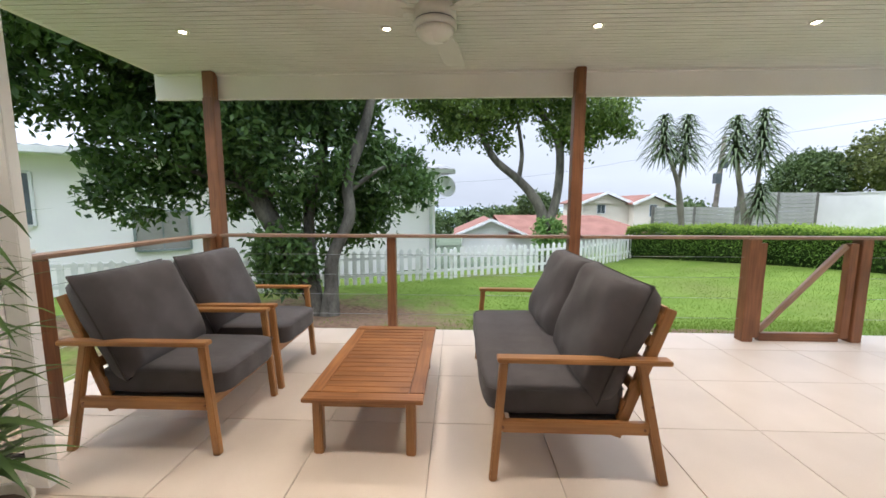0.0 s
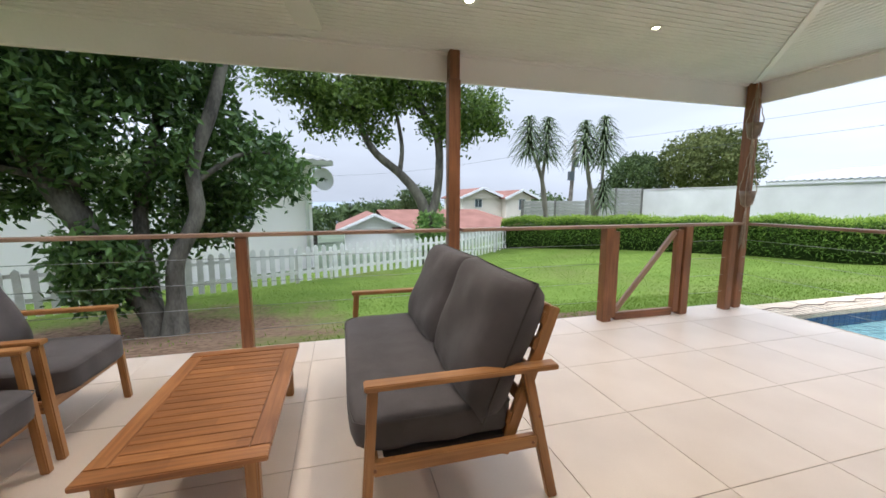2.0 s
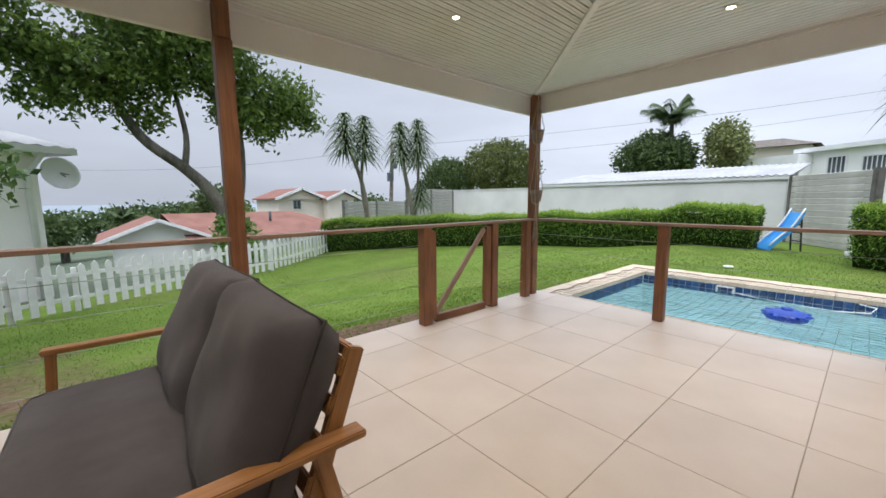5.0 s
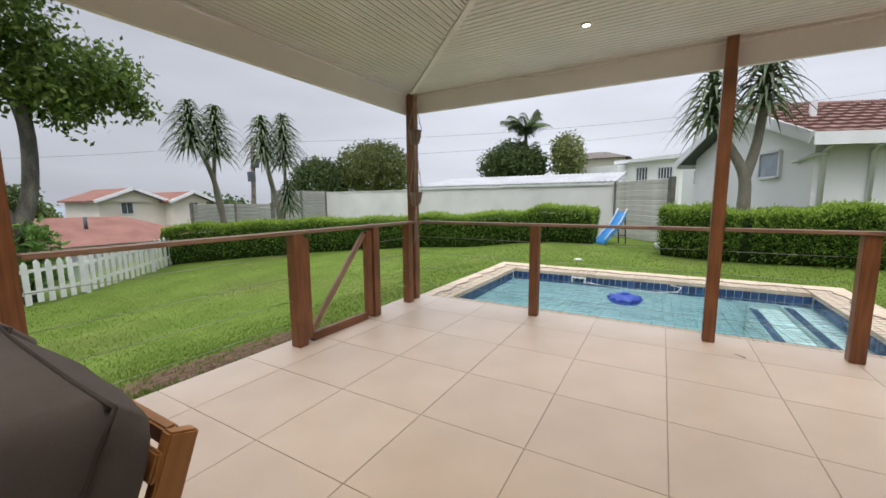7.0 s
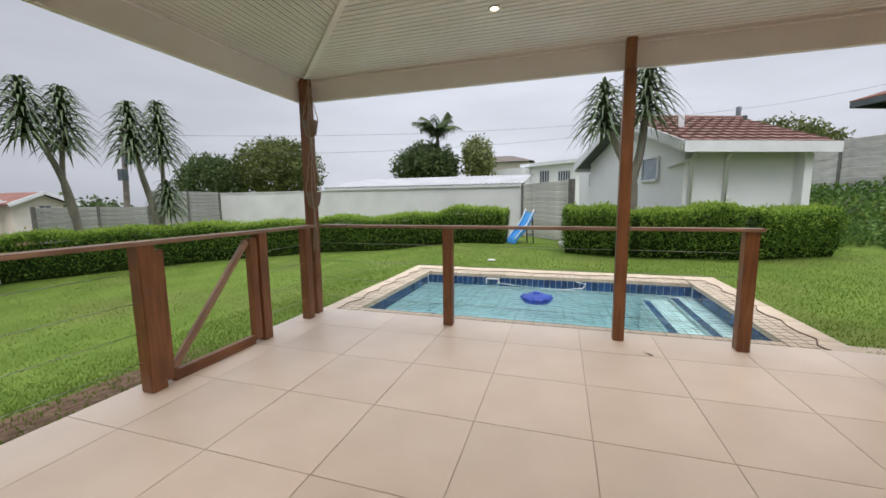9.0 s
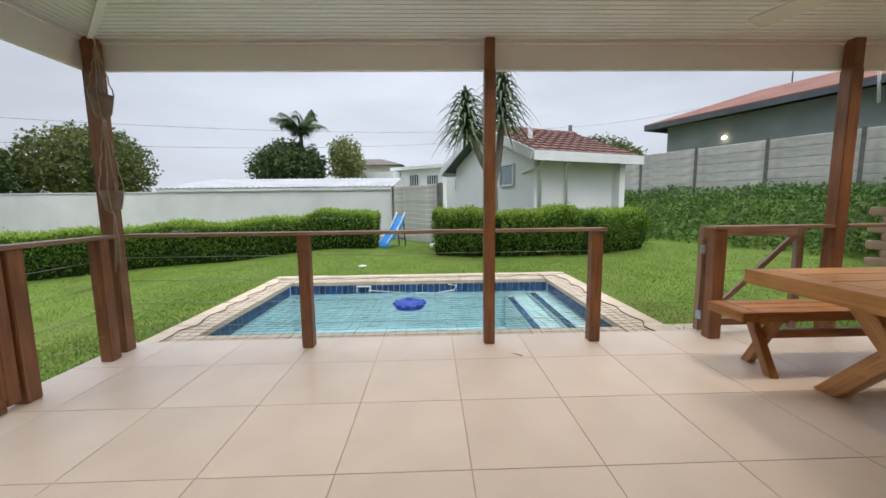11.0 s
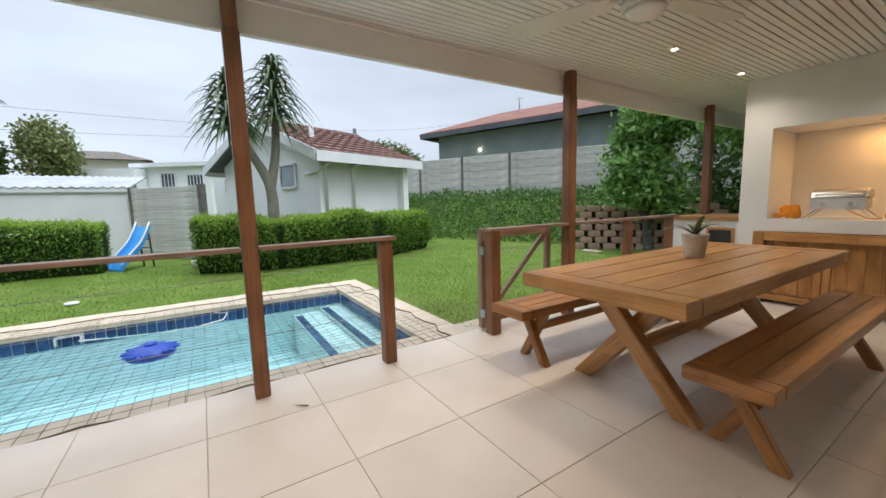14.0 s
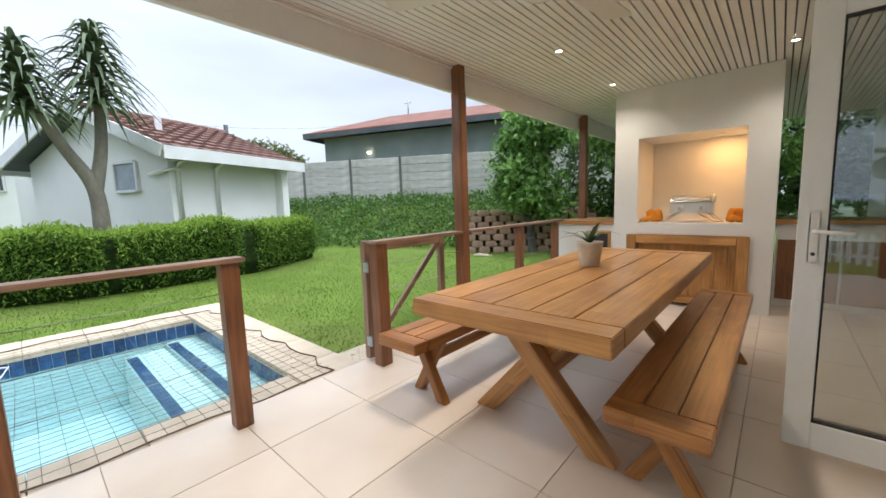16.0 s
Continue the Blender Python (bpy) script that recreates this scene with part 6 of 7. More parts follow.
# ---- roofs and buildings ----
def sheet_roof(name, p00, p10, p11, p01, material, parent, waves=40, amp=0.02, thick=0.03, label=""):
    """Corrugated sheet between four corners; ridges run from the first side to the opposite one."""
    p00, p10, p11, p01 = Vector(p00), Vector(p10), Vector(p11), Vector(p01)
    nrm = (p10 - p00).cross(p01 - p00).normalized()
    if nrm.z < 0:
        nrm = -nrm
    vs, fs = [], []
    n = waves * 4
    for i in range(n + 1):
        s = i / n
        o = nrm * (amp * math.cos(s * waves * math.tau))
        lo, hi = p00.lerp(p10, s), p01.lerp(p11, s)
        vs += [lo + o, hi + o, lo + o - nrm * thick, hi + o - nrm * thick]
    for i in range(n):
        k = 4 * i
        fs += [(k, k + 4, k + 5, k + 1), (k + 2, k + 3, k + 7, k + 6), (k, k + 2, k + 6, k + 4), (k + 1, k + 5, k + 7, k + 3)]
    return raw(name, [tuple(v) for v in vs], fs, material, parent, label)


def prism(name, ring, z0, z1, material, parent, label=""):
    """An upright block over a ground outline."""
    n = len(ring)
    vs = [(x, y, z0) for x, y in ring] + [(x, y, z1) for x, y in ring]
    fs = [tuple(range(n))[::-1], tuple(range(n, 2 * n))] + [(k, (k + 1) % n, n + (k + 1) % n, n + k) for k in range(n)]
    return raw(name, vs, fs, material, parent, label)


carport = thing("carport", "neighbour's low carport with a pale corrugated roof behind the wall", "carport")
sheet_roof("roof", (16.72, 11.9, 1.87), (16.72, 3.3, 1.87), (21.0, 3.3, 2.45), (21.0, 11.9, 2.45), M_SHEET, carport, 42, 0.024)
block("gutter_board", M_FASCIA, carport, (16.74, 16.765, 3.45, 11.9, 1.745, 1.835))
for y in (3.7, 7.6, 11.6):
    block("post", M_FASCIA, carport, (20.8, 20.9, y - 0.05, y + 0.05, -0.4, 2.36))


def window(parent, centre, along, width, height, nrm, bars=0, pane=M_PANE, frame=M_FASCIA):
    c, al, nr = Vector(centre), Vector(along).normalized(), Vector(nrm).normalized()
    w = bar("window", frame, parent,
            (c - al * width / 2 - Vector((0, 0, height / 2)) + nr * 0.03, c - al * width / 2 + Vector((0, 0, height / 2)) + nr * 0.03, 0.06, 0.07, nr),
            (c + al * width / 2 - Vector((0, 0, height / 2)) + nr * 0.03, c + al * width / 2 + Vector((0, 0, height / 2)) + nr * 0.03, 0.06, 0.07, nr),
            (c - al * (width / 2 - 0.031) + Vector((0, 0, height / 2)) + nr * 0.03, c + al * (width / 2 - 0.031) + Vector((0, 0, height / 2)) + nr * 0.03, 0.07, 0.06),
            (c - al * (width / 2 - 0.031) - Vector((0, 0, height / 2)) + nr * 0.03, c + al * (width / 2 - 0.031) - Vector((0, 0, height / 2)) + nr * 0.03, 0.09, 0.06))
    bar("pane", pane, w, (c - al * (width / 2 - 0.035) + nr * 0.015, c + al * (width / 2 - 0.035) + nr * 0.015, 0.02, height - 0.07))
    for k in range(bars):
        p = c + al * (width * ((k + 1) / (bars + 1) - 0.5)) + nr * 0.035
        bar("glazing_bar", frame, w, (p - Vector((0, 0, height / 2 - 0.04)), p + Vector((0, 0, height / 2 - 0.04)), 0.03, 0.03, nr))
    return w


# the outbuilding
shed = thing("outbuilding", "white plastered outbuilding with a red tiled gable roof", "outbuilding")
E1 = Vector((12.4, -0.64, 0))
VG, UL = Vector((0.928, 0.373, 0)), Vector((0.373, -0.928, 0))
GW, SL = 5.8, 3.95
EAVE, RIDGE = 2.47, 3.62


def sp(g, s, z):
    p = E1 + VG * g + UL * s
    return (p.x, p.y, z)


g0, g1, s0, s1 = 0.45, GW - 0.45, 0.4, SL - 0.3
ring = [sp(g0, s0, 0), sp(g1, s0, 0), sp(g1, s1, 0), sp(g0, s1, 0)]
prism("wall", [p[:2] for p in ring], -0.5, EAVE + 0.05, M_SHEDWALL, shed)
slope = (RIDGE - EAVE) / (GW / 2)
for s in (s0, s1 - 0.2):
    a, b, c = (g0, EAVE + 0.051), (g1, EAVE + 0.051), (GW / 2, RIDGE - 0.12)
    lo = [sp(q, s, z) for q, z in (a, b, c)]
    hi = [sp(q, s + 0.2, z) for q, z in (a, b, c)]
    raw("gable", lo + hi, [(0, 1, 2), (5, 4, 3), (0, 3, 4, 1), (1, 4, 5, 2), (2, 5, 3, 0)], M_SHEDWALL, shed)
for g, gm in ((0, 1), (GW, -1)):
    vs = [sp(g, 0, EAVE), sp(g, SL, EAVE), sp(GW / 2, SL, RIDGE), sp(GW / 2, 0, RIDGE)]
    vs += [(x, y, z - 0.08) for x, y, z in vs]
    raw("roof_deck", vs, [(0, 1, 2, 3), (7, 6, 5, 4), (0, 4, 5, 1), (1, 5, 6, 2), (2, 6, 7, 3), (3, 7, 4, 0)], M_GREYFASCIA, shed)
    bar("bargeboard", M_FASCIA, shed, (sp(g - 0.02 * gm, -0.03, EAVE - 0.06), sp(GW / 2, -0.03, RIDGE - 0.02), 0.04, 0.24))
bar("fascia", M_FASCIA, shed, (sp(-0.04, 0.0, EAVE - 0.08), sp(-0.04, SL, EAVE - 0.08), 0.04, 0.26))
bar("fascia", M_FASCIA, shed, (sp(GW + 0.04, 0.0, EAVE - 0.08), sp(GW + 0.04, SL, EAVE - 0.08), 0.04, 0.26))
# roof tiles in courses, on the side towards the garden
rows_n, cols_n = 9, 12
down = Vector(sp(0, 0, EAVE)) - Vector(sp(GW / 2, 0, RIDGE))
step_r, step_c = down.length / rows_n, SL / cols_n
bm = bmesh.new()
prof = [(-0.5, 0.0), (-0.3, 0.016), (-0.1, 0.016), (0.1, 0.0), (0.5, 0.0)]
lo = [bm.verts.new((a * step_c, -0.035, b + 0.062)) for a, b in prof]
hi = [bm.verts.new((a * step_c, step_r * 1.05, b + 0.004)) for a, b in prof]
un = [bm.verts.new((a * step_c, -0.035, b + 0.012)) for a, b in prof]
for k in range(4):
    bm.faces.new((lo[k], lo[k + 1], hi[k + 1], hi[k]))
    bm.faces.new((un[k], un[k + 1], lo[k + 1], lo[k]))
tile_me = bpy.data.meshes.new("roof_tile")
bm.to_mesh(tile_me)
bm.free()
tile_me.materials.append(M_TILEROOF)
for i in range(rows_n):
    for j in range(cols_n):
        base = Vector(sp(GW / 2, (j + 0.5) * step_c, RIDGE)) + down * ((i + 1) / rows_n)
        yv = -down.normalized()
        xv = UL.copy()
        zv = xv.cross(yv)
        if zv.z < 0:
            xv = -xv
            zv = xv.cross(yv)
        m = Matrix((xv, yv, zv)).transposed().to_4x4()
        m.translation = base + zv * 0.01
        lay("roof_tile", tile_me, shed, m)
for j in range(14):
    a, b = sp(GW / 2, SL * j / 14, RIDGE + 0.03), sp(GW / 2, SL * (j + 1) / 14 + 0.02, RIDGE + 0.04)
    pipe("ridge_tile", M_TILEROOF, shed, [a, b], 0.075, 8)
vent = sp(1.55, 1.05, 0)
block("vent_pipe", M_FASCIA, shed, (vent[0] - 0.06, vent[0] + 0.06, vent[1] - 0.06, vent[1] + 0.06, 2.9, 3.42))
window(shed, sp(1.75, s0, 2.02), VG, 0.72, 0.62, -UL, 0, M_SKYPANE)
prism("wing_wall", [sp(g1 + 0.01, s0 + 0.5, 0)[:2], sp(g1 + 2.0, s0 + 0.5, 0)[:2], sp(g1 + 2.0, s0 + 2.5, 0)[:2], sp(g1 + 0.01, s0 + 2.5, 0)[:2]], -0.5, 2.3, M_SHEDWALL, shed)
louvre = bar("louvre", M_FASCIA, shed, (sp(g1 + 0.35, s0 + 0.47, 1.98), sp(g1 + 1.05, s0 + 0.47, 1.98), 0.05, 0.5))
for k in range(5):
    bar("louvre_slat", M_BLIND, louvre, (sp(g1 + 0.41, s0 + 0.435, 1.8 + 0.09 * k), sp(g1 + 0.99, s0 + 0.435, 1.8 + 0.09 * k), 0.03, 0.045))
for q, z1 in ((0.62, 2.35), (0.0, 2.3)):
    p = sp(g0 - 0.05, s0 + 0.15 + (0.9 if q else 0), 0)
    pipe("downpipe", M_SHEDWALL, shed, [(p[0], p[1], -0.1), (p[0], p[1], 2.18), sp(0.0, s0 + 0.15 + (0.9 if q else 0), EAVE - 0.06)], 0.045, 10)
pipe("waste_pipe", M_SHEDWALL, shed, [sp(g0 + 0.5, s0 - 0.06, 2.02), sp(g0 - 0.06, s0 - 0.06, 2.1), sp(g0 - 0.06, s0 + 0.2, 2.14)], 0.045, 10)
corner_p = sp(g0 - 0.1, s1 - 0.25, 0)
bar("corner_pier", M_SHEDWALL, shed, ((corner_p[0], corner_p[1], -0.2), (corner_p[0], corner_p[1], EAVE - 0.1), 0.3, 0.22, UL), label="plastered corner pier")

# grey house with a red roof above the fence
gh = thing("house", "grey-green house with a low red roof above the fence", "house", "neighbouring houses")
A, B = Vector((20.7, -8.25, 0)), Vector((9.15, -12.95, 0))
D = (B - A).normalized()
N = Vector((D.y, -D.x, 0))
if N.y > 0:
    N = -N


def hp(a, b, z):
    p = A + D * a + N * b
    return (p.x, p.y, z)


LN = (B - A).length
prism("wall", [hp(0.6, 0.65, 0)[:2], hp(LN, 0.65, 0)[:2], hp(LN, 5.7, 0)[:2], hp(0.6, 5.7, 0)[:2]], 0.5, 4.56, M_GREYWALL, gh)
bar("fascia", M_GREYFASCIA, gh, (hp(-0.1, -0.02, 4.62), hp(LN, -0.02, 4.62), 0.05, 0.25))
bar("fascia", M_GREYFASCIA, gh, (hp(-0.1, -0.02, 4.62), hp(-0.1, 6.1, 4.62), 0.05, 0.25))
rv = [hp(-0.12, -0.05, 4.75), hp(LN, -0.05, 4.75), hp(LN, 3.0, 5.86), hp(3.0, 3.0, 5.86), hp(-0.12, 6.1, 4.75), hp(LN, 6.1, 4.75)]
rv += [(x, y, z - 0.05) for x, y, z in rv]
raw("roof", rv, [(0, 1, 2, 3), (0, 3, 4), (4, 3, 2, 5), (6, 9, 8, 7), (6, 10, 9), (10, 11, 8, 9), (0, 6, 7, 1), (0, 4, 10, 6)], M_REDROOF, gh)
pipe("aerial", M_WIRE, gh, [hp(4.1, 3.0, 5.86), hp(4.1, 3.0, 6.6)], 0.025, 6)
bar("aerial_arm", M_WIRE, gh, (hp(3.9, 3.0, 6.4), hp(4.3, 3.0, 6.4), 0.025, 0.025))
for k in range(2):
    pipe("bracket", M_FASCIA, gh, [hp(7.55 + 0.29 * k, 0.1, 3.98), hp(7.55 + 0.29 * k, -0.2, 5.35)], 0.04, 8, "white pipe bracket")
bulkhead = thing("wall_lamp", "small lit white lamp on the grey house wall", "wall lamp", "", hp(3.1, 0.58, 3.72))
turned("shade", M_LAMP, bulkhead, [(0.02, -0.05), (0.07, -0.03), (0.08, 0.02), (0.04, 0.06)], (0, 0, 0), 14, "glowing white shade")

# white house beyond the trees
wh = thing("house", "white rendered house with a grey sheet roof beyond the trees", "house", "neighbouring houses")
P0, P1 = Vector((0.45, 16.0, 0)), Vector((-9.6, 9.4, 0))
D2 = (P1 - P0).normalized()
N2 = Vector((D2.y, -D2.x, 0))
if N2.y < 0:
    N2 = -N2


def wp(a, b, z):
    p = P0 + D2 * a + N2 * b
    return (p.x, p.y, z)


L2 = (P1 - P0).length + 5
prism("wall", [wp(0, 0, 0)[:2], wp(L2, 0, 0)[:2], wp(L2, 7, 0)[:2], wp(0, 7, 0)[:2]], -3.0, 2.55, M_HOUSEWHITE, wh)
sheet_roof("roof", wp(-0.55, -0.55, 2.6), wp(L2, -0.55, 2.6), wp(L2, 3.5, 4.0), wp(2.6, 3.5, 4.0), M_SHEET, wh, 46, 0.025)
sheet_roof("roof", wp(-0.55, -0.55, 2.6), wp(-0.55, 7.5, 2.6), wp(2.6, 3.6, 4.0), wp(2.6, 3.4, 4.0), M_SHEET, wh, 22, 0.02)
bar("fascia", M_FASCIA, wh, (wp(-0.56, -0.57, 2.5), wp(L2, -0.57, 2.5), 0.04, 0.16))
bar("fascia", M_FASCIA, wh, (wp(-0.58, -0.56, 2.5), wp(-0.58, 7.0, 2.5), 0.04, 0.16))
bar("soffit", M_FASCIA, wh, (wp(0, -0.28, 2.42), wp(L2, -0.28, 2.42), 0.5, 0.02))
pipe("downpipe", M_FASCIA, wh, [wp(0.25, -0.1, -2), wp(0.25, -0.1, 1.9), wp(0.1, -0.5, 2.42)], 0.07, 10)
window(wh, wp(8.75, 0, 0.5), D2, 1.25, 1.1, -N2, 1, M_BLIND, M_GREYWALL)
window(wh, wp(11.6, 0, 1.35), D2, 0.7, 1.3, -N2, 1, M_PANE)
window(wh, wp(2.6, 0, 1.0), D2, 1.1, 0.9, -N2, 1, M_PANE)
dish = thing("satellite_dish", "pale satellite dish on the white house's corner", "satellite dish", "", wp(-0.35, -0.25, 1.95))
bm = bmesh.new()
lathe(bm, [(0.0, -0.1), (0.2, -0.075), (0.36, -0.02), (0.42, 0.02), (0.41, 0.03), (0.34, -0.005), (0.0, -0.08)], (0, 0, 0), 24)
bmesh.ops.transform(bm, matrix=pose(0, 0, 0, 80, 0, 30), verts=bm.verts[:])
part("reflector", bm, M_FASCIA, dish)
pipe("arm", M_WIRE, dish, [(0, 0, 0), (0.1, -0.35, -0.1)], 0.02, 6)
pipe("mount", M_WIRE, dish, [(0, 0.05, 0), (0.3, 0.24, -0.05)], 0.025, 6)

# red-roofed houses down the hill
lh = thing("house", "low white cottage with a red roof down the hill", "house", "neighbouring houses")
prism("wall", [(1.7, 24.9), (13.4, 24.9), (13.4, 31), (1.7, 31)], -6, -0.62, M_WHITE, lh)
raw("gable", [(1.5, 24.88, -0.62), (5.3, 24.88, -0.62), (3.45, 24.88, 0.22), (1.5, 25.08, -0.62), (5.3, 25.08, -0.62), (3.45, 25.08, 0.22)], [(0, 1, 2), (5, 4, 3), (0, 3, 4, 1), (1, 4, 5, 2), (2, 5, 3, 0)], M_WHITE, lh)
raw("roof", [(1.1, 24.5, -0.68), (3.45, 24.5, 0.34), (3.45, 31.5, 0.34), (1.1, 31.5, -0.68), (5.8, 24.5, -0.68), (5.8, 31.5, -0.68)], [(0, 1, 2, 3), (1, 4, 5, 2)], M_REDROOF, lh)
raw("roof", [(4.6, 24.3, -0.7), (14.2, 24.3, -0.7), (11.2, 28.0, 0.5), (3.9, 28.0, 0.5), (14.2, 31.7, -0.7), (3.9, 31.7, -0.7)], [(0, 1, 2, 3), (1, 4, 2), (3, 2, 4, 5)], M_REDROOF, lh)
bar("bargeboard", M_FASCIA, lh, ((1.05, 24.45, -0.74), (3.45, 24.45, 0.3), 0.06, 0.16), ((3.45, 24.45, 0.3), (5.85, 24.45, -0.74), 0.06, 0.16))
pipe("chimney_flue", M_GREYFASCIA, lh, [(9.2, 26.4, -0.1), (9.2, 26.4, 0.55)], 0.08, 8)
ch = thing("house", "two-storey cream house with red roofs down the hill", "house", "neighbouring houses")
prism("wall", [(15.4, 44), (24.2, 44), (24.2, 52), (15.4, 52)], -8, 1.55, M_CREAM, ch)
prism("wing", [(20.4, 42.6), (23.6, 42.6), (23.6, 44.2), (20.4, 44.2)], -8, 1.5, M_CREAM, ch)


def gable_roof(parent, x0, x1, y0, y1, ze, zr, material, wall):
    xm = (x0 + x1) / 2
    vs = [(x0, y0, ze), (xm, y0, zr), (xm, y1, zr), (x0, y1, ze), (x1, y0, ze), (x1, y1, ze)]
    vs += [(x, y, z - 0.15) for x, y, z in vs]
    raw("roof", vs, [(0, 1, 2, 3), (1, 4, 5, 2), (6, 7, 1, 0), (7, 10, 4, 1), (0, 3, 9, 6), (4, 10, 11, 5), (6, 9, 8, 7), (7, 8, 11, 10)], material, parent)
    raw("gable", [(x0 + 0.4, y0 + 0.5, ze - 0.1), (x1 - 0.4, y0 + 0.5, ze - 0.1), (xm, y0 + 0.5, zr - 0.2), (x0 + 0.4, y0 + 0.7, ze - 0.1), (x1 - 0.4, y0 + 0.7, ze - 0.1), (xm, y0 + 0.7, zr - 0.2)],
        [(0, 1, 2), (5, 4, 3), (0, 3, 4, 1), (1, 4, 5, 2), (2, 5, 3, 0)], wall, parent)
    bar("bargeboard", M_FASCIA, parent, ((x0 - 0.05, y0 - 0.05, ze - 0.1), (xm, y0 - 0.05, zr - 0.05), 0.08, 0.28), ((xm, y0 - 0.05, zr - 0.05), (x1 + 0.05, y0 - 0.05, ze - 0.1), 0.08, 0.28))


gable_roof(ch, 14.9, 20.6, 43.2, 52, 1.45, 2.6, M_REDROOF, M_CREAM)
gable_roof(ch, 20.0, 24.4, 42.0, 52, 1.4, 2.35, M_REDROOF, M_CREAM)
window(ch, (17.4, 44.0, 0.75), (1, 0, 0), 0.9, 1.0, (0, -1, 0), 1)
window(ch, (22.4, 42.6, 0.6), (1, 0, 0), 0.8, 1.3, (0, -1, 0), 1)

# buildings beyond the carport
fb = thing("house", "pale flat-roofed building with barred windows beyond the carport", "house", "neighbouring houses")
prism("wall", [(25.5, 1.2), (27.6, 4.2), (31, 2), (29, -1)], -1, 3.35, M_SHEDWALL, fb)
prism("flat_roof", [(25.1, 1.0), (27.5, 4.6), (31.2, 2.1), (29, -1.4)], 3.351, 3.55, M_FASCIA, fb)
prism("annexe", [(26.5, 4.3), (28.3, 7.6), (32, 5.6), (30, 2.6)], -1, 3.25, M_FASCIA, fb)
dv = Vector((2.1, 3.0, 0)).normalized()
window(fb, (26.75, 3.0, 2.6), dv, 0.75, 0.9, (-0.82, 0.57, 0), 3)
window(fb, (25.95, 1.85, 2.6), dv, 0.85, 0.7, (-0.82, 0.57, 0), 4)
bh = thing("house", "distant house with a brown roof and pale walls", "house", "neighbouring houses")
prism("wall", [(39, 5.0), (39, 10.5), (45, 10.5), (45, 5.0)], -1, 4.9, M_CREAM, bh)
raw("roof", [(38.5, 4.5, 4.9), (38.5, 11, 4.9), (41, 8.6, 5.7), (41, 6.8, 5.7), (45.5, 11, 4.9), (45.5, 4.5, 4.9)], [(0, 1, 2, 3), (1, 4, 2), (5, 0, 3), (4, 5, 3, 2)], M_POLE, bh)

# ---- things on the lawn ----
slide = thing("garden_slide", "light blue plastic children's slide in the hedge corner", "slide", "", (0, 0, 0))
FOOT, HEAD = Vector((13.8, 3.42, -0.05)), Vector((14.25, 2.9, 0.84))
run = Vector((HEAD.x - FOOT.x, HEAD.y - FOOT.y, 0)).normalized()
side = Vector((-run.y, run.x, 0))


def chute_at(s):
    return FOOT.lerp(HEAD, s) + Vector((0, 0, -0.1 * math.sin(math.pi * s) + 0.04 * math.sin(math.tau * s)))


bm = bmesh.new()
rows = []
for i in range(13):
    rows.append([bm.verts.new(chute_at(i / 12) + side * p + Vector((0, 0, q))) for p, q in ((-0.22, 0.1), (-0.2, 0.1), (-0.18, 0.0), (0.18, 0.0), (0.2, 0.1), (0.22, 0.1), (0.22, -0.04), (-0.22, -0.04))])
for a, b in zip(rows, rows[1:]):
    for k in range(8):
        bm.faces.new((a[k], a[(k + 1) % 8], b[(k + 1) % 8], b[k]))
bm.faces.new(rows[0][::-1])
bm.faces.new(rows[-1])
bmesh.ops.recalc_face_normals(bm, faces=bm.faces[:])
part("chute", bm, M_SLIDE, slide)
for sg in (-1, 1):
    pipe("rim", M_WPLAST, slide, [chute_at(k / 8) + side * (0.21 * sg) + Vector((0, 0, 0.105)) for k in range(9)], 0.018, 8, "white rim")
    top = chute_at(0.97) + side * (0.16 * sg)
    bar("support", M_DARK, slide, ((top.x, top.y, top.z - 0.04), (top.x + 0.03, top.y - 0.04, land(top.x, top.y)), 0.03, 0.03), label="dark support leg")
for k in range(3):
    p, q = chute_at(0.97) - side * 0.15, chute_at(0.97) + side * 0.15
    bar("rung", M_DARK, slide, ((p.x + 0.02, p.y - 0.02, 0.15 + 0.2 * k), (q.x + 0.02, q.y - 0.02, 0.15 + 0.2 * k), 0.025, 0.025))
bucket = thing("bucket", "small white plastic tub on the lawn by the fence", "tub", "", (13.35, 1.85, land(13.35, 1.85)))
turned("tub", M_WPLAST, bucket, [(0.12, 0.0), (0.16, 0.02), (0.18, 0.13), (0.17, 0.14), (0.15, 0.03)], (0, 0, 0), 20)
scrap = thing("frisbee", "white plastic disc lying on the lawn", "disc", "", (10.7, 3.46, land(10.7, 3.46) + 0.012))
turned("disc", M_WPLAST, scrap, [(0.0, 0.012), (0.07, 0.012), (0.085, 0.0), (0.09, 0.0), (0.085, 0.025), (0.0, 0.03)], (0, 0, 0), 20)
stone = thing("paver", "loose pale paving slab below the block wall", "paver", "", (9.3, -6.7, land(9.3, -6.7)))
block("slab", M_COPING, stone, (-0.25, 0.25, -0.1, 0.1, 0.0, 0.05), bev=0.01)
twig = thing("dead_leaf", "dry brown leaf lying on the tiles", "leaf", "", (5.42, 1.28, 0.002))
bm = bmesh.new()
strap(bm, (0, 0, 0.004), 0.9, 0.09, 0.02, 0.05, 0.02, 5, -0.3)
part("blade", bm, M_BARK, twig)

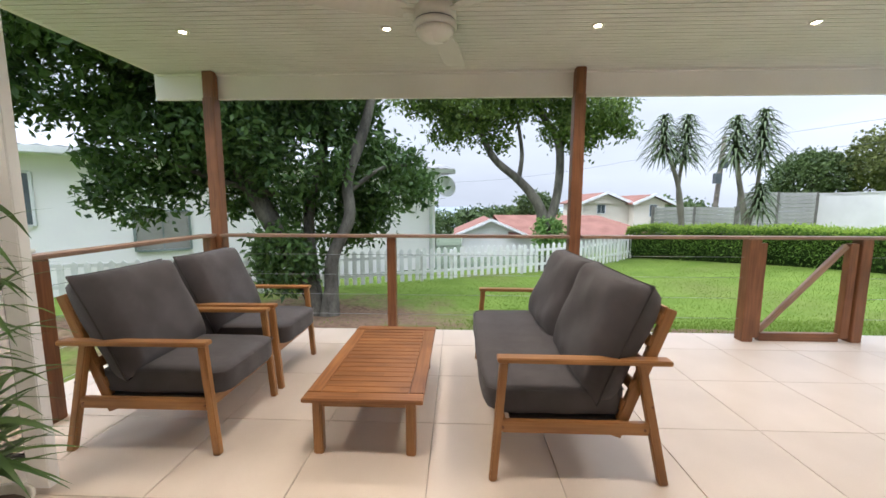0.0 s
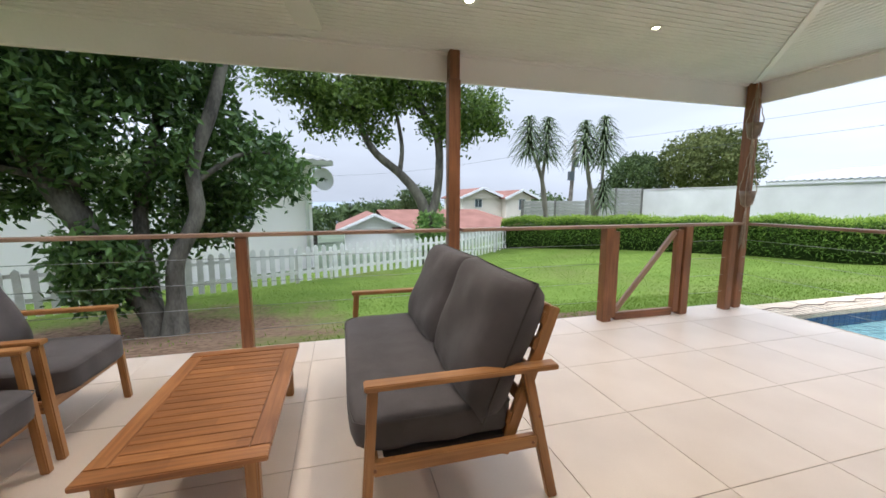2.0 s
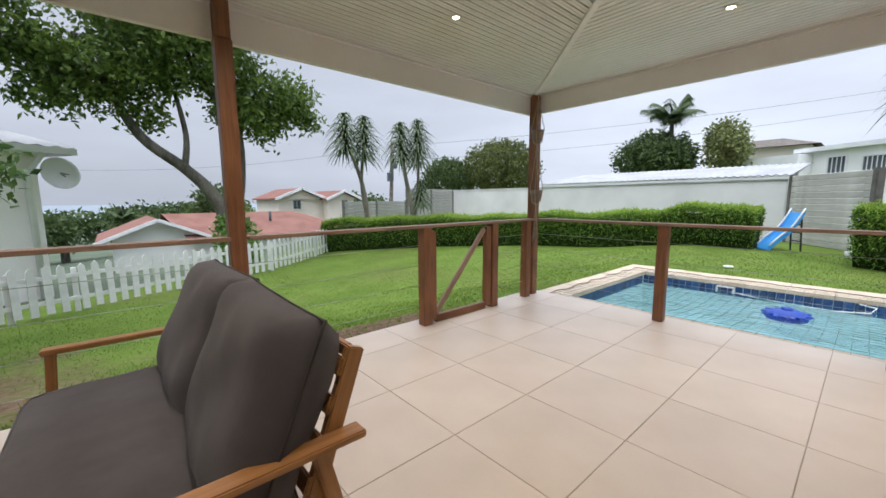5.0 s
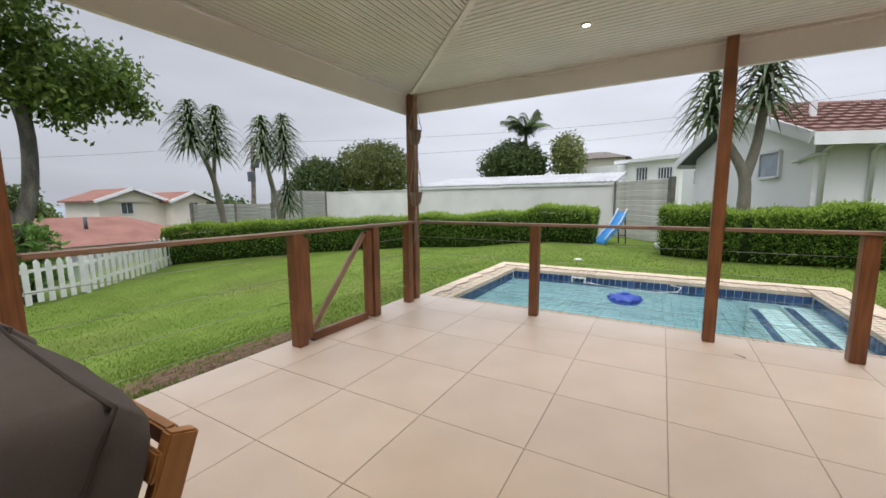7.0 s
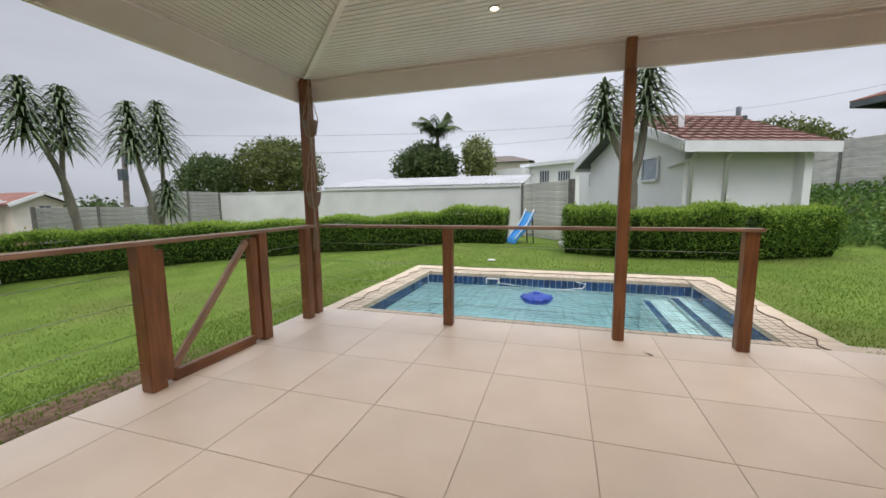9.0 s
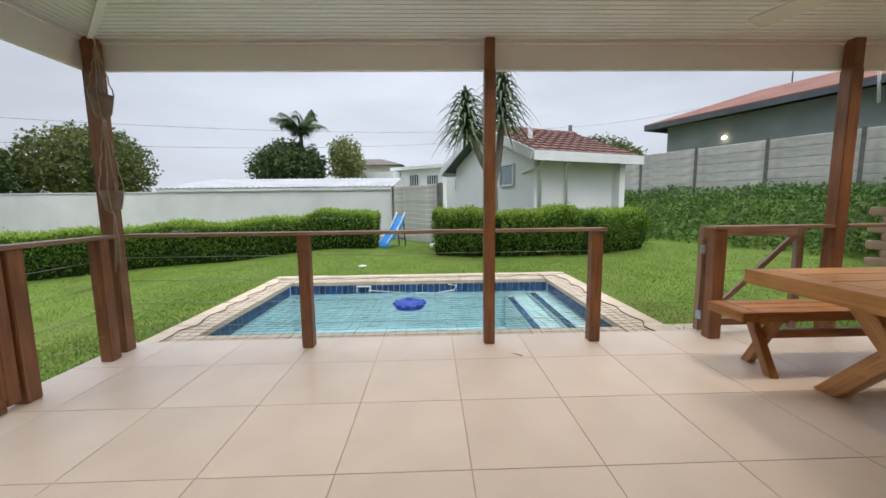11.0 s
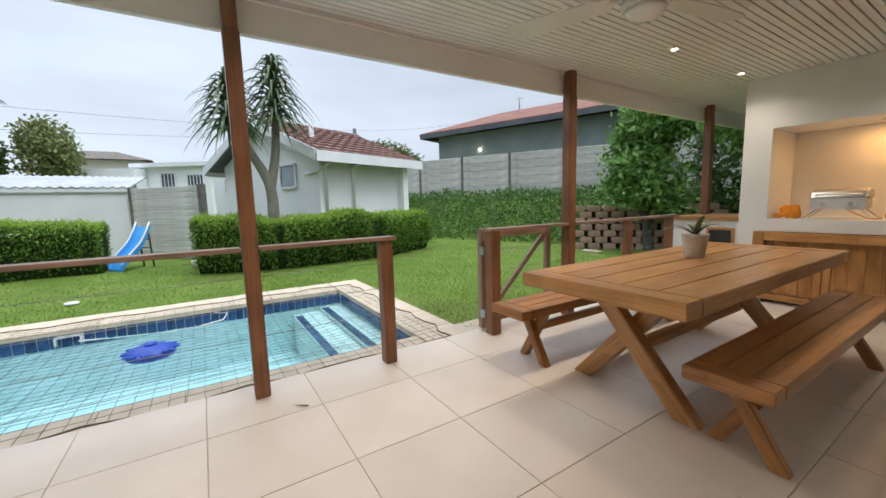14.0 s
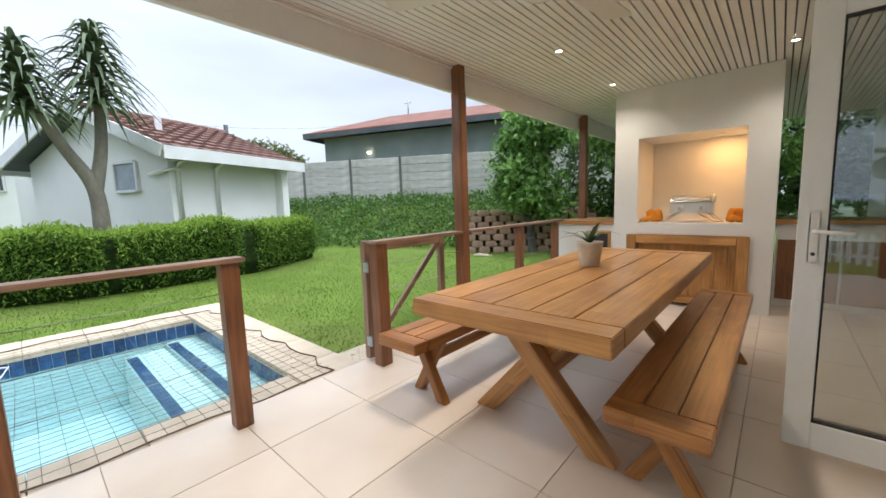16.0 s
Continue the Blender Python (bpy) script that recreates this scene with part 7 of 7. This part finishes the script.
# retaining wall of hollow blocks
rw = thing("retaining_wall", "curved wall of stacked hollow terracotta-coloured blocks", "retaining wall")
bm = bmesh.new()
n = 12
rings = []
for yy, sc in ((0.0, 1.0), (0.24, 0.9)):
    rings.append([bm.verts.new((0.17 * math.copysign(abs(math.cos(k * math.tau / n)) ** 0.42, math.cos(k * math.tau / n)) * sc, yy, 0.085 * math.copysign(abs(math.sin(k * math.tau / n)) ** 0.36, math.sin(k * math.tau / n)))) for k in range(n)])
for k in range(n):
    bm.faces.new((rings[0][k], rings[1][k], rings[1][(k + 1) % n], rings[0][(k + 1) % n]))
bm.faces.new(rings[0])
bm.faces.new(rings[1][::-1])
bmesh.ops.recalc_face_normals(bm, faces=bm.faces[:])
block_me = bpy.data.meshes.new("block")
bm.to_mesh(block_me)
bm.free()
block_me.materials.append(M_BLOCK)
rnd = random.Random(9)
WA, WB = Vector((10.2, -7.0)), Vector((7.4, -9.3))
wd = (WB - WA).normalized()
wturn = math.degrees(math.atan2(wd.y, wd.x)) + 180
for j in range(7):
    for k in range(9):
        p = WA + wd * (0.2 + 0.4 * k + (0.2 if j % 2 else 0)) + Vector((wd.y, -wd.x)) * (-0.055 * j)
        lay("block", block_me, rw, pose(p.x, p.y, -0.1 + 0.17 * j, 0, 0, wturn + rnd.uniform(-4, 4)))
bm = bmesh.new()
bx(bm, (WA.x + 0.1, WA.y - 0.5, 0.35), (WB.x + 0.1, WB.y - 0.5, 0.35), 0.45, 1.1)
part("backfill", bm, M_SOIL, rw, "dark earth behind the blocks")

# ---- distance ----
pole = thing("utility_pole", "leaning timber utility pole with a transformer box", "utility pole")
pipe("shaft", M_POLE, pole, [(16.7, 24.5, -3.0), (17.27, 24.75, 5.3)], [0.16, 0.12], 10)
block("box", M_GREYFASCIA, pole, (16.6, 16.95, 24.2, 24.5, 2.5, 3.1))
block("box", M_GREYFASCIA, pole, (17.0, 17.3, 24.3, 24.6, 3.4, 3.9))
pole2 = thing("utility_pole", "distant dark timber utility pole with a small box", "utility pole")
pipe("shaft", M_GREYFASCIA, pole2, [(35.5, -10.0, 0), (35.5, -10.0, 7.75)], 0.17, 8)
block("box", M_GREYFASCIA, pole2, (35.3, 35.7, -10.5, -10.18, 6.6, 7.1))


def wire(a, b, sag, name="power_line"):
    ob = thing(name, "thin sagging overhead power line", "power line", "power lines")
    a, b = Vector(a), Vector(b)
    pipe("strand", M_GREYFASCIA, ob, [a.lerp(b, k / 16) - Vector((0, 0, sag * 4 * (k / 16) * (1 - k / 16))) for k in range(17)], 0.008, 5)


wire((17.2, 24.7, 5.0), (35.5, -10.0, 7.6), 0.7)
wire((17.2, 24.7, 4.0), (35.5, -10.0, 7.2), 0.9)
wire((35.5, -10.0, 7.6), (24.0, -22.0, 8.6), 0.6)
wire((17.2, 24.7, 5.0), (-4.0, 40.0, 3.5), 0.8)


def far_tree(label, x, y, z, rx, rz, count, seed, leaf=M_FARLEAF, size=0.5, base=-3.0):
    return tree("far_tree", label, [[(x, y, base, rx * 0.13), (x, y, z - rz * 0.5, rx * 0.09), (x + 0.2, y, z, rx * 0.04)]],
                [(x, y, z, rx, rx, rz), (x + rx * 0.5, y + rx * 0.3, z + rz * 0.3, rx * 0.55, rx * 0.55, rz * 0.6), (x - rx * 0.5, y - rx * 0.3, z - rz * 0.1, rx * 0.6, rx * 0.6, rz * 0.7)],
                count, 10, size * 0.7, size, leaf, M_BARK, seed, slim=0.6, hollow=0.5)


far_tree("round dark tree beyond the boundary wall", 21.6, 23.6, 2.6, 2.1, 1.7, 950, 61, M_FARLEAF, 0.2)
far_tree("round olive-green tree beyond the boundary wall", 24.0, 20.4, 3.4, 2.9, 2.2, 1500, 62, M_OLIVE, 0.2)
far_tree("dark bushy tree beyond the carport", 27.3, 10.9, 3.6, 2.3, 1.6, 1200, 63, M_FARLEAF, 0.2)
far_tree("pale yellow-green tree beyond the carport", 27.2, 7.3, 3.9, 1.0, 1.5, 420, 64, M_PALE, 0.2)
far_tree("olive tree behind the grey fence", 28.5, -9.4, 4.0, 2.6, 1.5, 900, 65, M_OLIVE, 0.2)
far_tree("round tree behind the red-roofed cottage", 8.0, 34.0, -0.2, 2.2, 1.6, 500, 66, M_LEAF2, 0.25, -8)
far_tree("low spreading tree down the hill", 4.0, 60.0, -1.0, 3.0, 1.6, 250, 67, M_FARLEAF, 0.5, -10)
far_tree("low spreading tree down the hill", -2.0, 55.0, -1.6, 3.5, 1.6, 260, 68, M_FARLEAF, 0.5, -10)
far_tree("low spreading tree down the hill", 10.0, 75.0, -1.0, 4.5, 1.6, 260, 69, M_FARLEAF, 0.6, -12)
far_tree("low bushy tree behind the white house", -9.0, 30.0, 1.0, 4.0, 2.5, 300, 70, M_FARLEAF, 0.5, -8)
far_tree("dark tree beyond the cream house", 30.0, 52.0, -0.3, 4.5, 2.0, 260, 71, M_FARLEAF, 0.6, -10)
far_tree("pale round tree beside the cream house", 7.5, 32.5, 0.9, 1.5, 1.3, 200, 72, M_FARLEAF, 0.3, -8)


def palm(label, x, y, z, base, long, seed):
    ob = thing("palm_tree", label, "palm")
    pipe("trunk", M_BARK, ob, [(x, y, base), (x + 0.1, y, (base + z) / 2), (x, y, z)], [0.2, 0.15, 0.12], 8)
    r = random.Random(seed)
    for k in range(19):
        a = k * 2.4
        bm = bmesh.new()
        rise, droop = radians(r.uniform(25, 80)), r.uniform(0.3, 0.6)
        d = Vector((math.cos(a), math.sin(a), 0))
        pts = []
        for i in range(9):
            t = i / 8
            pts.append(Vector((x, y, z)) + d * (long * t * math.cos(rise)) + Vector((0, 0, long * (t * math.sin(rise) - droop * t * t))))
        tube(bm, pts, [0.03 - 0.003 * i for i in range(9)], 5)
        for i in range(1, 9):
            for j in range(6):
                p = pts[i - 1].lerp(pts[i], j / 6)
                for s in (-1, 1):
                    strap(bm, p, a + s * 1.1, long * 0.30 * (1 - 0.4 * i / 8), 0.04, -0.2, 0.6, 3, 0.2)
        part("frond", bm, M_FARLEAF, ob)
    return ob


palm("feathery palm rising behind the carport", 27.0, 10.0, 5.8, -1, 2.2, 81)
palm("small palm down the hill", 2.5, 45.0, -0.2, -8, 1.7, 82)

# ---- deck tiles ----
cut = {}


def deck_tile(x0, x1, y0, y1):
    key = (round(x1 - x0, 3), round(y1 - y0, 3))
    if key not in cut:
        cut[key] = slab_mesh("tile", key[0] - 0.004, key[1] - 0.004, 0.012, M_TILE, 0.0012)
    lay("tile", cut[key], floor, pose((x0 + x1) / 2, (y0 + y1) / 2, -0.006))


xs = [-1.4] + [0.6 * k for k in range(-2, 10)] + [SIDE]
ys = [-7.2 + 0.6 * k for k in range(20)] + [FRONT]
for x0, x1 in zip(xs, xs[1:]):
    for y0, y1 in zip(ys, ys[1:]):
        if x0 < 2.4 and y1 <= 0.01:
            continue
        if y1 < -4.4 and x0 < 5.3:
            continue
        deck_tile(x0, x1, y0, y1)
